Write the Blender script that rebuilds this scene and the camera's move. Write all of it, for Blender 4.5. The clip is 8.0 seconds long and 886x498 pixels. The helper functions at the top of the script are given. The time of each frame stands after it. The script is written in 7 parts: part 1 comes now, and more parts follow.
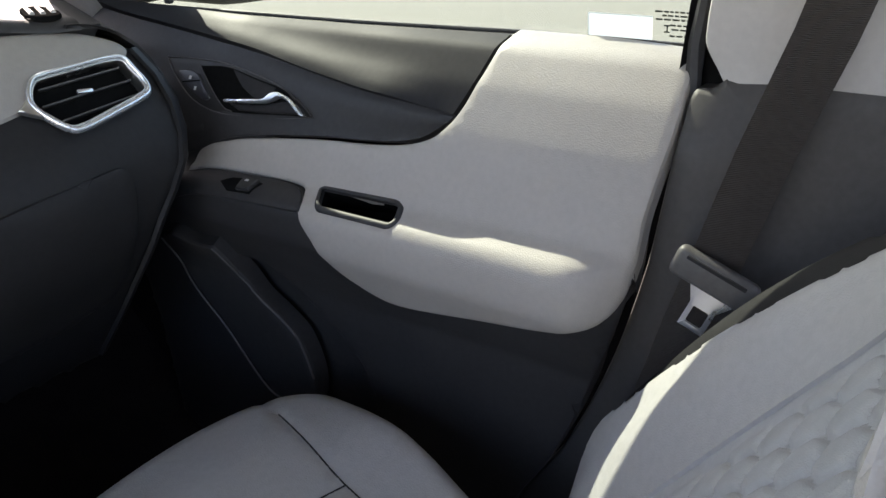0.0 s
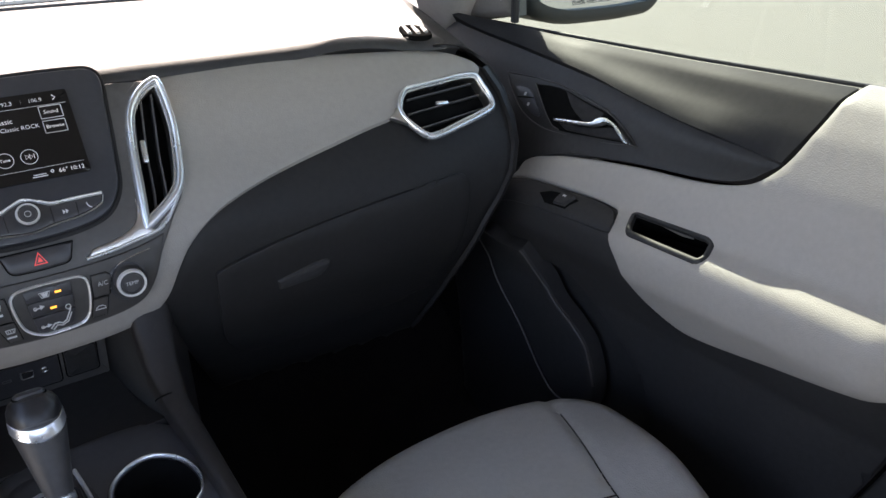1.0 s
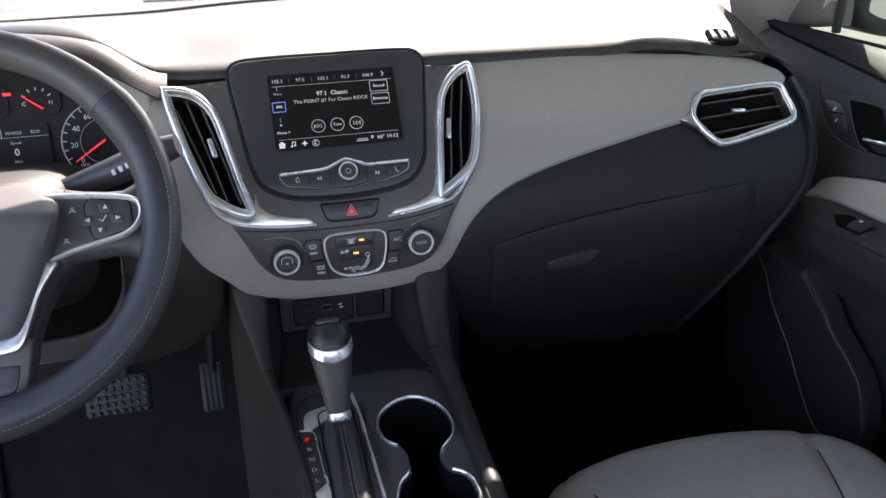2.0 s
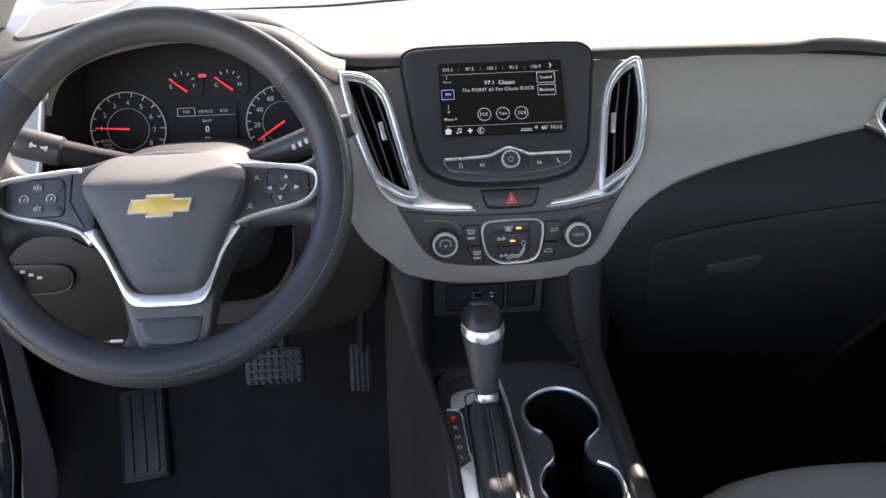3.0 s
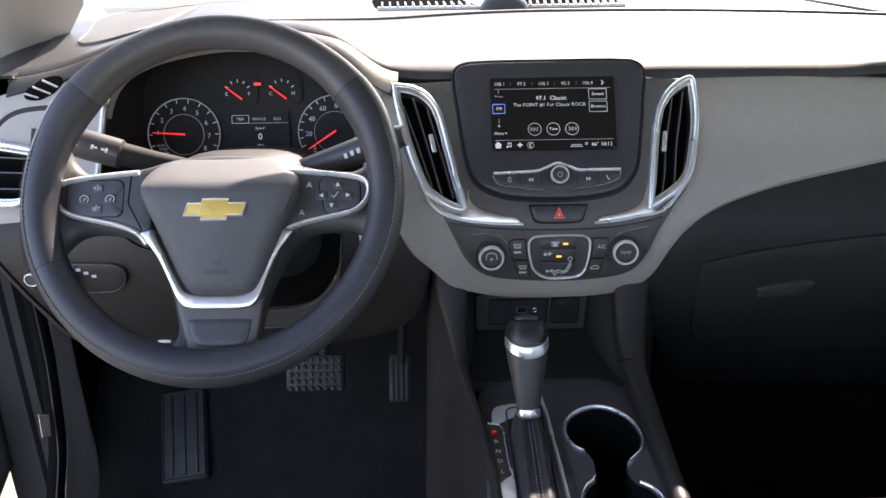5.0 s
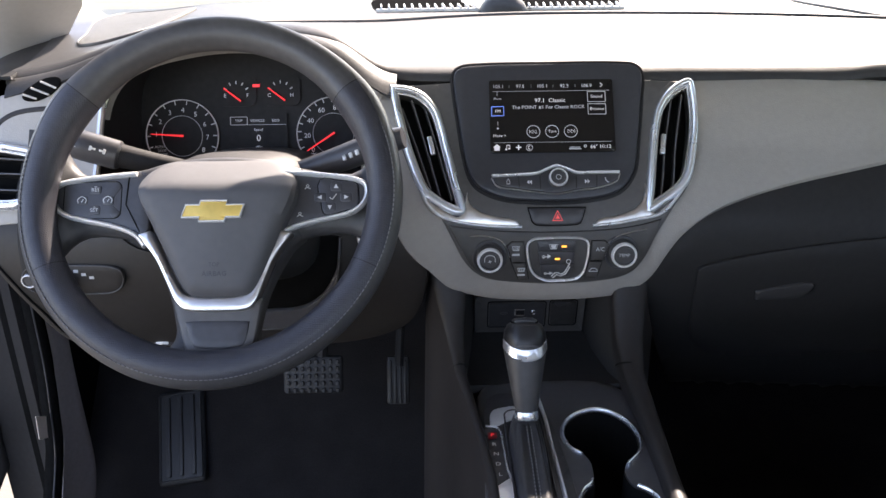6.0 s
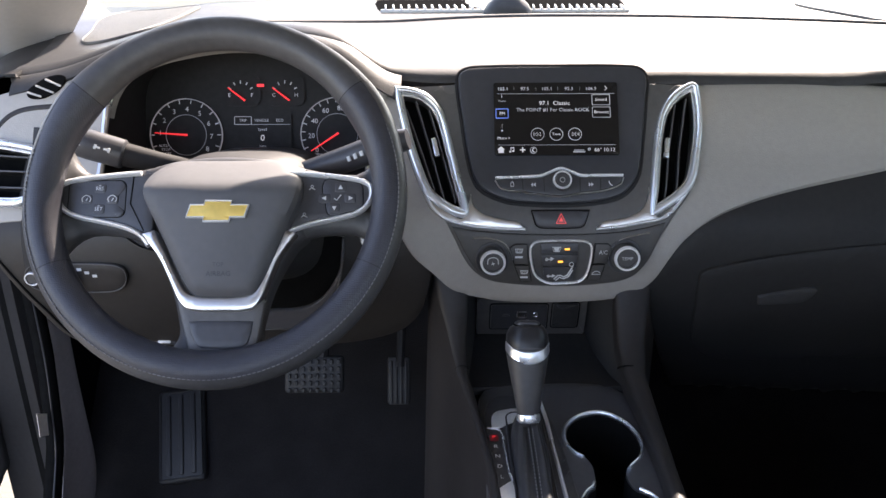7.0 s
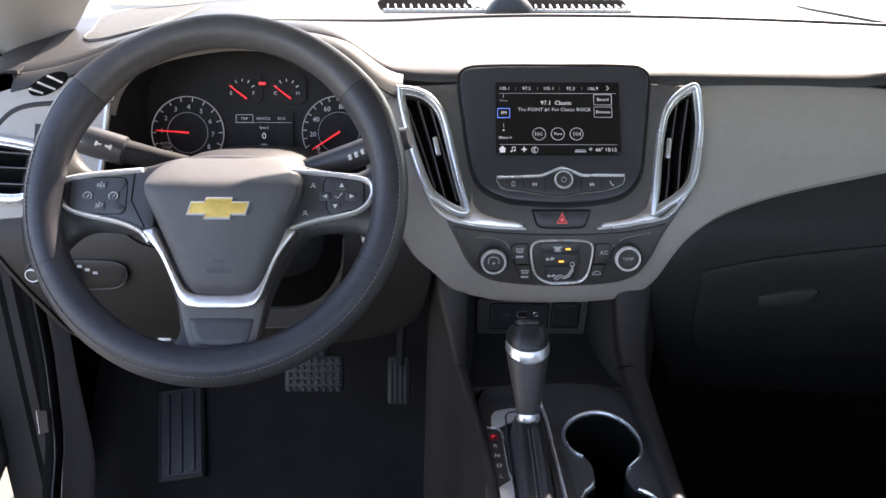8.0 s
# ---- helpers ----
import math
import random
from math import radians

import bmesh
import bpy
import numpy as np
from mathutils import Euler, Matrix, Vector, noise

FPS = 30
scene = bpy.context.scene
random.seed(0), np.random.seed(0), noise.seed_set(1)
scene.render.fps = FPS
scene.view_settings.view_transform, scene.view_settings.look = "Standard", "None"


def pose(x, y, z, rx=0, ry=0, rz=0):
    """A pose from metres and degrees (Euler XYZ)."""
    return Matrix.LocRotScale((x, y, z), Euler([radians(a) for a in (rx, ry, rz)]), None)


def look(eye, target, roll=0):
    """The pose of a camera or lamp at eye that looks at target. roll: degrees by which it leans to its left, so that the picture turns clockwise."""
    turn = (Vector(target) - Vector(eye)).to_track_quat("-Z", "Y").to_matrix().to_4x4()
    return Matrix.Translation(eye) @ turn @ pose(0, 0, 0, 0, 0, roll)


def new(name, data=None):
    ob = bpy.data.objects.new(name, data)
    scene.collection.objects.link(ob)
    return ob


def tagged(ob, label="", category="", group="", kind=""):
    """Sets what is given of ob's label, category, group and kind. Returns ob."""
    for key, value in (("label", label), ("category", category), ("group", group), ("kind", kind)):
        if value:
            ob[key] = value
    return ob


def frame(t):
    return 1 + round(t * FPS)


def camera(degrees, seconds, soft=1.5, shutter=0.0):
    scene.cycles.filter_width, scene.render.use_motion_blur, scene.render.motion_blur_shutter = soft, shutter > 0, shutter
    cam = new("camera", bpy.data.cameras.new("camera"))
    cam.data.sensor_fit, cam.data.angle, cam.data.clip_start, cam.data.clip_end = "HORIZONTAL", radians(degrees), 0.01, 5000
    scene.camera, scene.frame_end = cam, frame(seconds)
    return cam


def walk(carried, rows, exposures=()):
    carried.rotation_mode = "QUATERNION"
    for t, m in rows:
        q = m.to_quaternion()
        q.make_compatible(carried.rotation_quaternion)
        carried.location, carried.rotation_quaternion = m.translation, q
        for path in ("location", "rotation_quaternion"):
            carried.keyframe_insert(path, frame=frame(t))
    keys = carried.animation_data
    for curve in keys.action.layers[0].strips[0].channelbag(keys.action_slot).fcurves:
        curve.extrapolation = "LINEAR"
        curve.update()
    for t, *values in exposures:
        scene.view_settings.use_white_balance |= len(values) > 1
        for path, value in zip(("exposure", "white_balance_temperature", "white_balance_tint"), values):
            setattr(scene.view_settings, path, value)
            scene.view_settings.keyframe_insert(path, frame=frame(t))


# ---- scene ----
import mathutils

cam = camera(58.18, 8.0)
PATH = [
    (0, pose(-0.0138, 0.0222, 1.0055, 65.26, 1.17, -56.62)),
    (0.5, pose(-0.0530, 0.0263, 1.0393, 65.41, 1.00, -46.32)),
    (1, pose(-0.0870, 0.0216, 1.0651, 65.09, 0.91, -35.69)),
    (1.5, pose(-0.0984, -0.0004, 1.0710, 65.47, 1.43, -24.31)),
    (2, pose(-0.1033, -0.0219, 1.0759, 65.10, 1.10, -14.29)),
    (2.2, pose(-0.1101, -0.0115, 1.0708, 65.13, 1.35, -12.00)),
    (3.3, pose(-0.1335, -0.0458, 1.0506, 66.61, 1.57, -1.63)),
    (3.5, pose(-0.1369, -0.0441, 1.0566, 66.47, 1.48, -1.01)),
    (4, pose(-0.1355, -0.0432, 1.0536, 66.71, 0.91, -0.36)),
    (4.5, pose(-0.1385, -0.0430, 1.0499, 67.25, 0.86, -0.36)),
    (6, pose(-0.1384, -0.0418, 1.0499, 67.71, 0.67, -0.42)),
    (6.5, pose(-0.1400, -0.0406, 1.0531, 67.51, 0.30, -0.17)),
    (7, pose(-0.1427, -0.0414, 1.0523, 67.69, 0.15, -0.24)),
    (7.5, pose(-0.1411, -0.0406, 1.0528, 67.67, -0.07, -0.07)),
    (8, pose(-0.1428, -0.0417, 1.0502, 67.75, -0.17, -0.06)),
]
walk(cam, PATH, exposures=[(0.0, 2.7, 7450, 24)])

world = bpy.data.worlds.new("sky")
scene.world = world
world.use_nodes = True
SUN = Vector((0.3237, 0.6943, 0.6428)).normalized()
sky = world.node_tree.nodes.new("ShaderNodeTexSky")
sky.sky_type, sky.sun_disc = "NISHITA", False
sky.sun_elevation, sky.sun_rotation = math.asin(SUN.z), math.atan2(SUN.x, SUN.y)
back = world.node_tree.nodes["Background"]
back.inputs["Strength"].default_value = 0.15
world.node_tree.links.new(sky.outputs[0], back.inputs["Color"])
sun = bpy.data.lights.new("sun", "SUN")
sun.energy, sun.angle, sun.color = 3.0, radians(0.5), (0.97, 0.965, 0.89)
new("sun", sun).matrix_world = look((3, 3, 5), Vector((3, 3, 5)) - SUN)


# ---------------------------------------------------------------- materials
def material(name, color, rough=0.5, metal=0.0, spec=0.5, grain=0.0, grain_size=500.0, stain=0.0, stain_size=6.0,
             weave=0.0, emit=0.0, coat=0.0, pattern="NOISE"):
    """A surface with tone that varies at a large and a small scale, and a fine relief."""
    m = bpy.data.materials.new(name)
    m.use_nodes = True
    nt = m.node_tree
    b = nt.nodes["Principled BSDF"]
    b.inputs["Roughness"].default_value = rough
    b.inputs["Metallic"].default_value = metal
    b.inputs["Specular IOR Level"].default_value = spec
    b.inputs["Base Color"].default_value = (*color, 1)
    b.inputs["Coat Weight"].default_value = coat
    if emit:
        b.inputs["Emission Color"].default_value = (*color, 1)
        b.inputs["Emission Strength"].default_value = emit
        return m
    tc = nt.nodes.new("ShaderNodeTexCoord")
    if stain:
        n1 = nt.nodes.new("ShaderNodeTexNoise")
        n1.inputs["Scale"].default_value, n1.inputs["Detail"].default_value = stain_size, 6
        n2 = nt.nodes.new("ShaderNodeTexNoise")
        n2.inputs["Scale"].default_value, n2.inputs["Detail"].default_value = stain_size * 22, 3
        add = nt.nodes.new("ShaderNodeMath")
        add.operation = "ADD"
        ramp = nt.nodes.new("ShaderNodeMapRange")
        ramp.inputs["From Min"].default_value, ramp.inputs["From Max"].default_value = 0.7, 1.3
        ramp.inputs["To Min"].default_value, ramp.inputs["To Max"].default_value = 1 - stain, 1 + stain
        mul = nt.nodes.new("ShaderNodeVectorMath")
        mul.operation = "SCALE"
        mul.inputs[0].default_value = color
        for n in (n1, n2):
            nt.links.new(tc.outputs["Object"], n.inputs["Vector"])
        nt.links.new(n1.outputs["Fac"], add.inputs[0])
        nt.links.new(n2.outputs["Fac"], add.inputs[1])
        nt.links.new(add.outputs[0], ramp.inputs["Value"])
        nt.links.new(ramp.outputs[0], mul.inputs["Scale"])
        nt.links.new(mul.outputs[0], b.inputs["Base Color"])
        rr = nt.nodes.new("ShaderNodeMapRange")
        rr.inputs["From Min"].default_value, rr.inputs["From Max"].default_value = 0.3, 0.7
        rr.inputs["To Min"].default_value, rr.inputs["To Max"].default_value = max(rough - 0.07, 0.02), min(rough + 0.07, 1)
        nt.links.new(n1.outputs["Fac"], rr.inputs["Value"])
        nt.links.new(rr.outputs[0], b.inputs["Roughness"])
    if grain:
        if pattern == "VORONOI":
            tex = nt.nodes.new("ShaderNodeTexVoronoi")
            out = tex.outputs["Distance"]
        elif pattern == "PERF":
            tex = nt.nodes.new("ShaderNodeTexVoronoi")
            tex.inputs["Randomness"].default_value = 0.25
            out = tex.outputs["Distance"]
        elif pattern == "WAVE":
            tex = nt.nodes.new("ShaderNodeTexWave")
            tex.bands_direction = "Z"
            out = tex.outputs["Fac"]
        else:
            tex = nt.nodes.new("ShaderNodeTexNoise")
            tex.inputs["Detail"].default_value = 4
            out = tex.outputs["Fac"]
        tex.inputs["Scale"].default_value = grain_size
        nt.links.new(tc.outputs["Object"], tex.inputs["Vector"])
        bump = nt.nodes.new("ShaderNodeBump")
        bump.inputs["Strength"].default_value = grain
        bump.inputs["Distance"].default_value = 0.4 / grain_size
        nt.links.new(out, bump.inputs["Height"])
        nt.links.new(bump.outputs[0], b.inputs["Normal"])
    return m


def thin_glass(name, tint, gloss=0.02):
    m = bpy.data.materials.new(name)
    m.use_nodes = True
    nt = m.node_tree
    nt.nodes.remove(nt.nodes["Principled BSDF"])
    out = nt.nodes["Material Output"]
    clear, shine, mix, edge, power, scale = (nt.nodes.new("ShaderNode" + k) for k in ("BsdfTransparent", "BsdfGlossy", "MixShader", "LayerWeight", "Math", "Math"))
    clear.inputs["Color"].default_value = (*tint, 1)
    shine.inputs["Roughness"].default_value = gloss
    power.operation, scale.operation = "POWER", "MULTIPLY_ADD"
    edge.inputs["Blend"].default_value = 0.5
    power.inputs[1].default_value, scale.inputs[1].default_value, scale.inputs[2].default_value = 5.0, 0.85, 0.035
    nt.links.new(edge.outputs["Facing"], power.inputs[0])
    nt.links.new(power.outputs[0], scale.inputs[0])
    nt.links.new(scale.outputs[0], mix.inputs[0])
    nt.links.new(clear.outputs[0], mix.inputs[1])
    nt.links.new(shine.outputs[0], mix.inputs[2])
    nt.links.new(mix.outputs[0], out.inputs["Surface"])
    return m


BLACK = material("black_soft_plastic", (0.034, 0.033, 0.034), 0.55, spec=0.4, grain=0.35, grain_size=900, stain=0.18)
POSTGREY = material("post_trim_charcoal", (0.060, 0.056, 0.054), 0.55, grain=0.3, grain_size=900, stain=0.15)
TOPPAD = material("dash_top_vinyl", (0.044, 0.044, 0.046), 0.5, spec=0.32, grain=0.3, grain_size=700, stain=0.15, pattern="VORONOI")
DEEP = material("deep_black", (0.022, 0.021, 0.022), 0.7, spec=0.25, grain=0.2, stain=0.2)
SATIN = material("satin_black_trim", (0.050, 0.049, 0.053), 0.36, stain=0.15)
CHARCOAL = material("charcoal_plastic", (0.092, 0.087, 0.084), 0.45, grain=0.25, grain_size=1100, stain=0.15)
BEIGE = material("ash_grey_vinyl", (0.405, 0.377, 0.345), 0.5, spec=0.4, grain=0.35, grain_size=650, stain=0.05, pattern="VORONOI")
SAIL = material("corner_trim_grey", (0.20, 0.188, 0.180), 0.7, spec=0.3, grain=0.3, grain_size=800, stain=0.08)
# Darker copy of ash_grey_vinyl: the dash face's weaker light is in the colour.
PALESHADED = material("ash_grey_vinyl_shaded", (0.325, 0.303, 0.278), 0.5, spec=0.4, grain=0.35, grain_size=650, stain=0.05, pattern="VORONOI")
SEATSIDE = material("seat_side_vinyl", (0.014, 0.014, 0.015), 0.6, spec=0.15, grain=0.3, grain_size=800, stain=0.15)
PILLAR = material("pillar_trim_grey", (0.50, 0.48, 0.46), 0.7, spec=0.3, grain=0.3, grain_size=800, stain=0.05)
SEAT = material("seat_leatherette", (0.395, 0.388, 0.378), 0.46, spec=0.45, grain=0.4, grain_size=600, stain=0.06, pattern="VORONOI")
SEATIN = material("seat_insert_leatherette", (0.40, 0.40, 0.395), 0.5, grain=0.4, grain_size=900, stain=0.06, pattern="VORONOI")
CHROME = material("bright_chrome", (0.90, 0.93, 0.97), 0.27, metal=0.88, stain=0.03)
SILVER = material("satin_silver", (0.72, 0.70, 0.68), 0.30, metal=1.0, stain=0.05, grain=0.1, grain_size=1500)
# Lighter grey than the blade: its edge highlight, put into the colour.
BLADEGLINT = material("vent_blade_glint", (0.11, 0.105, 0.105), 0.4, stain=0.1)
BLADE = material("vent_blade", (0.010, 0.010, 0.011), 0.5, stain=0.12)
LEATHER = material("wheel_leather", (0.034, 0.034, 0.042), 0.42, spec=0.5, grain=0.4, grain_size=620, stain=0.15, pattern="PERF")
LEVERCAP = material("lever_cap_black", (0.018, 0.018, 0.020), 0.34, spec=0.5, stain=0.12)
GAITER = material("gaiter_leather", (0.040, 0.039, 0.042), 0.5, spec=0.4, grain=0.35, grain_size=900, stain=0.15, pattern="VORONOI")
RIMTRIM = material("wheel_smooth_vinyl", (0.062, 0.060, 0.061), 0.42, spec=0.5, grain=0.25, grain_size=900, stain=0.15)
STITCH = material("pale_thread", (0.6, 0.58, 0.54), 0.7, stain=0.1)
THREAD = material("grey_thread", (0.17, 0.165, 0.17), 0.7, stain=0.1)
DARKTHREAD = material("dark_thread", (0.015, 0.015, 0.015), 0.8, stain=0.1)
CARPET = material("black_carpet", (0.018, 0.0165, 0.017), 0.95, spec=0.1, grain=1.0, grain_size=420, stain=0.3, stain_size=20)
WEB = material("belt_webbing", (0.092, 0.080, 0.072), 0.62, spec=0.4, grain=1.0, grain_size=190, stain=0.12, pattern="WAVE")
SILLTRIM = material("door_sill_vinyl", (0.028, 0.028, 0.030), 0.55, spec=0.10, grain=0.18, grain_size=800, stain=0.12, pattern="VORONOI")
CONCRETE = material("lot_concrete", (0.205, 0.190, 0.156), 0.9, spec=0.2, grain=0.5, grain_size=60, stain=0.07, stain_size=0.9)
FLANK = material("console_side_plastic", (0.025, 0.022, 0.022), 0.5, spec=0.3, grain=0.25, grain_size=1000, stain=0.15)
HUBVINYL = material("airbag_vinyl", (0.058, 0.057, 0.061), 0.68, spec=1.0, grain=0.35, grain_size=1100, stain=0.1)
# Darker copy of black_soft_plastic: the lower dash's shade is in the colour.
LOWSHADED = material("black_plastic_shaded", (0.019, 0.0183, 0.0187), 0.55, spec=0.3, grain=0.35, grain_size=900, stain=0.18)
UNITGREY = material("screen_unit_satin", (0.045, 0.046, 0.053), 0.40, spec=0.5, grain=0.12, grain_size=1400, stain=0.1)
CLIMATE = material("climate_panel_plastic", (0.060, 0.056, 0.053), 0.46, grain=0.2, grain_size=1200, stain=0.12)
SPEAKER = material("speaker_mesh", (0.110, 0.109, 0.103), 0.7, spec=0.3, grain=0.8, grain_size=420, stain=0.2, pattern="VORONOI")
GLOSSBLACK = material("gloss_black", (0.014, 0.014, 0.016), 0.18, coat=0.4, stain=0.1)
RING = material("brushed_bright_ring", (0.95, 0.95, 0.96), 0.27, metal=0.5, stain=0.05)
CONSOLETOP = material("console_top_satin", (0.066, 0.066, 0.073), 0.34, spec=0.8, grain=0.15, grain_size=1000, stain=0.12)
COLTRIM = material("column_trim_grey", (0.075, 0.072, 0.078), 0.42, grain=0.2, grain_size=1000, stain=0.12)
KNEE = material("knee_panel_plastic", (0.028, 0.024, 0.0215), 0.5, spec=0.35, grain=0.3, grain_size=1000, stain=0.15)
# Near-black without sheen: paints in the shade of recesses, slots and gaps.
SHADEBLACK = material("shade_black", (0.009, 0.009, 0.009), 0.95, spec=0.0, stain=0.2)
RUBBER = material("black_rubber", (0.024, 0.024, 0.026), 0.6, grain=0.3, stain=0.2)
PAINT = material("black_car_paint", (0.012, 0.012, 0.014), 0.15, coat=1.0, stain=0.05)
GOLD = material("gold_badge", (0.78, 0.53, 0.14), 0.38, metal=0.45, stain=0.1)
ROOFLINER = material("roof_liner_cloth", (0.62, 0.60, 0.57), 0.95, spec=0.1, grain=0.5, grain_size=900, stain=0.05)
STICKER = material("pale_sticker", (0.70, 0.71, 0.74), 0.6, stain=0.04)
paper = STICKER.node_tree
through_light, half = paper.nodes.new("ShaderNodeBsdfTranslucent"), paper.nodes.new("ShaderNodeMixShader")
through_light.inputs["Color"].default_value = (0.78, 0.79, 0.82, 1)
half.inputs[0].default_value = 0.6
paper.links.new(paper.nodes["Principled BSDF"].outputs[0], half.inputs[1])
paper.links.new(through_light.outputs[0], half.inputs[2])
paper.links.new(half.outputs[0], paper.nodes["Material Output"].inputs["Surface"])
INK = material("dark_ink", (0.03, 0.03, 0.03), 0.6, stain=0.05)
MIRROR = material("mirror_glass", (0.75, 0.78, 0.82), 0.02, metal=1.0)
WHITEMARK = material("white_print", (0.62, 0.62, 0.62), 0.5, stain=0.05)
SCREEN = material("screen_glass", (0.006, 0.006, 0.007), 0.14, coat=0.3)
GLOW = material("lit_white", (0.66, 0.68, 0.71), emit=0.066)
GLOWDIM = material("lit_grey", (0.6, 0.62, 0.66), emit=0.027)
GLOWBLUE = material("lit_blue", (0.12, 0.25, 0.8), emit=0.16)
GLOWRED = material("lit_red", (0.95, 0.05, 0.06), emit=0.13)
GLOWFAINT = material("lit_faint", (0.6, 0.62, 0.66), emit=0.017)
GLOWTRACE = material("lit_trace", (0.5, 0.52, 0.56), emit=0.010)
GLOWAMBER = material("lit_amber", (1.0, 0.42, 0.06), emit=0.32)
REDPRINT = material("lit_hazard_red", (0.85, 0.10, 0.10), emit=0.07)
GLASS = thin_glass("side_glass", (0.665, 0.728, 0.700))
WINDSHIELD = thin_glass("windshield_glass", (0.93, 0.96, 0.93))

# ---------------------------------------------------------------- shaping helpers
WORLD = {}


def thing(name, loc, label, category, group="", kind=""):
    ob = new(name)
    ob.empty_display_size = 0.05
    ob.matrix_basis = Matrix.Translation(loc)
    WORLD[ob.name] = Matrix.Translation(loc)
    return tagged(ob, label, category, group, kind)


def part(name, bm, mat, parent=None, label="", smooth=True, kind=""):
    """One mesh object, in world coordinates, under a thing or a part."""
    me = bpy.data.meshes.new(name)
    if isinstance(bm, bmesh.types.BMesh):
        bmesh.ops.recalc_face_normals(bm, faces=bm.faces)
        bm.to_mesh(me)
        bm.free()
    else:
        me.from_pydata(bm[0], [], bm[1])
    if smooth:
        me.shade_smooth()
        me.set_sharp_from_angle(angle=radians(38))
    me.materials.append(mat)
    ob = new(name, me)
    if parent is not None:
        ob.parent = parent
        ob.matrix_parent_inverse = WORLD[parent.name].inverted()
    WORLD[ob.name] = Matrix.Identity(4)
    return tagged(ob, label, kind=kind)


def spline(pts, n=7, closed=True):
    """A smooth line through the points; a point with a third value is a corner."""
    P = [Vector((p[0], p[1])) for p in pts]
    sharp = [len(p) > 2 for p in pts]
    N = len(P)
    tang = []
    for i in range(N):
        if sharp[i]:
            tang.append(None)
        elif closed:
            tang.append((P[(i + 1) % N] - P[i - 1]) / 2)
        else:
            tang.append((P[min(i + 1, N - 1)] - P[max(i - 1, 0)]) / 2)
    out = []
    for i in range(N if closed else N - 1):
        a, b = P[i], P[(i + 1) % N]
        ta = tang[i] if tang[i] is not None else (b - a)
        tb = tang[(i + 1) % N] if tang[(i + 1) % N] is not None else (b - a)
        d = (b - a).length
        ta = ta.normalized() * d if ta.length > 1e-9 else ta
        tb = tb.normalized() * d if tb.length > 1e-9 else tb
        for k in range(n):
            t = k / n
            h = (2 * t**3 - 3 * t**2 + 1, t**3 - 2 * t**2 + t, -2 * t**3 + 3 * t**2, t**3 - t**2)
            out.append(tuple(a * h[0] + ta * h[1] + b * h[2] + tb * h[3]))
    if not closed:
        out.append(tuple(P[-1]))
    return out


def rounded(x0, y0, x1, y1, r, n=5):
    out = []
    for cx, cy, a0 in ((x1 - r, y1 - r, 0), (x0 + r, y1 - r, 90), (x0 + r, y0 + r, 180), (x1 - r, y0 + r, 270)):
        for k in range(n + 1):
            a = radians(a0 + 90 * k / n)
            out.append((cx + r * math.cos(a), cy + r * math.sin(a)))
    return out


def circle(cx, cy, r, n=32):
    return [(cx + r * math.cos(2 * math.pi * k / n), cy + r * math.sin(2 * math.pi * k / n)) for k in range(n)]


def inward(loop):
    """Unit normals that point into a closed 2D loop."""
    P = np.array(loop)
    area = 0.5 * np.sum(P[:, 0] * np.roll(P[:, 1], -1) - np.roll(P[:, 0], -1) * P[:, 1])
    d = np.roll(P, -1, 0) - np.roll(P, 1, 0)
    d /= np.maximum(np.linalg.norm(d, axis=1, keepdims=True), 1e-9)
    return np.stack([-d[:, 1], d[:, 0]], 1) * (1 if area > 0 else -1)


def inset(loop, w):
    return [tuple(p) for p in np.array(loop) + inward(loop) * w]


def edge_distance(Q, loop):
    A = np.array(loop)
    B = np.roll(A, -1, 0)
    best = np.full(len(Q), 1e9)
    for a, b in zip(A, B):
        ab = b - a
        t = np.clip(((Q - a) @ ab) / max(ab @ ab, 1e-12), 0, 1)
        best = np.minimum(best, np.linalg.norm(Q - a - t[:, None] * ab, axis=1))
    return best


def inside(Q, loop):
    A = np.array(loop)
    B = np.roll(A, -1, 0)
    c = np.zeros(len(Q), bool)
    for (x0, y0), (x1, y1) in zip(A, B):
        if y0 != y1:
            c ^= ((y0 > Q[:, 1]) != (y1 > Q[:, 1])) & (Q[:, 0] < (x1 - x0) * (Q[:, 1] - y0) / (y1 - y0) + x0)
    return c


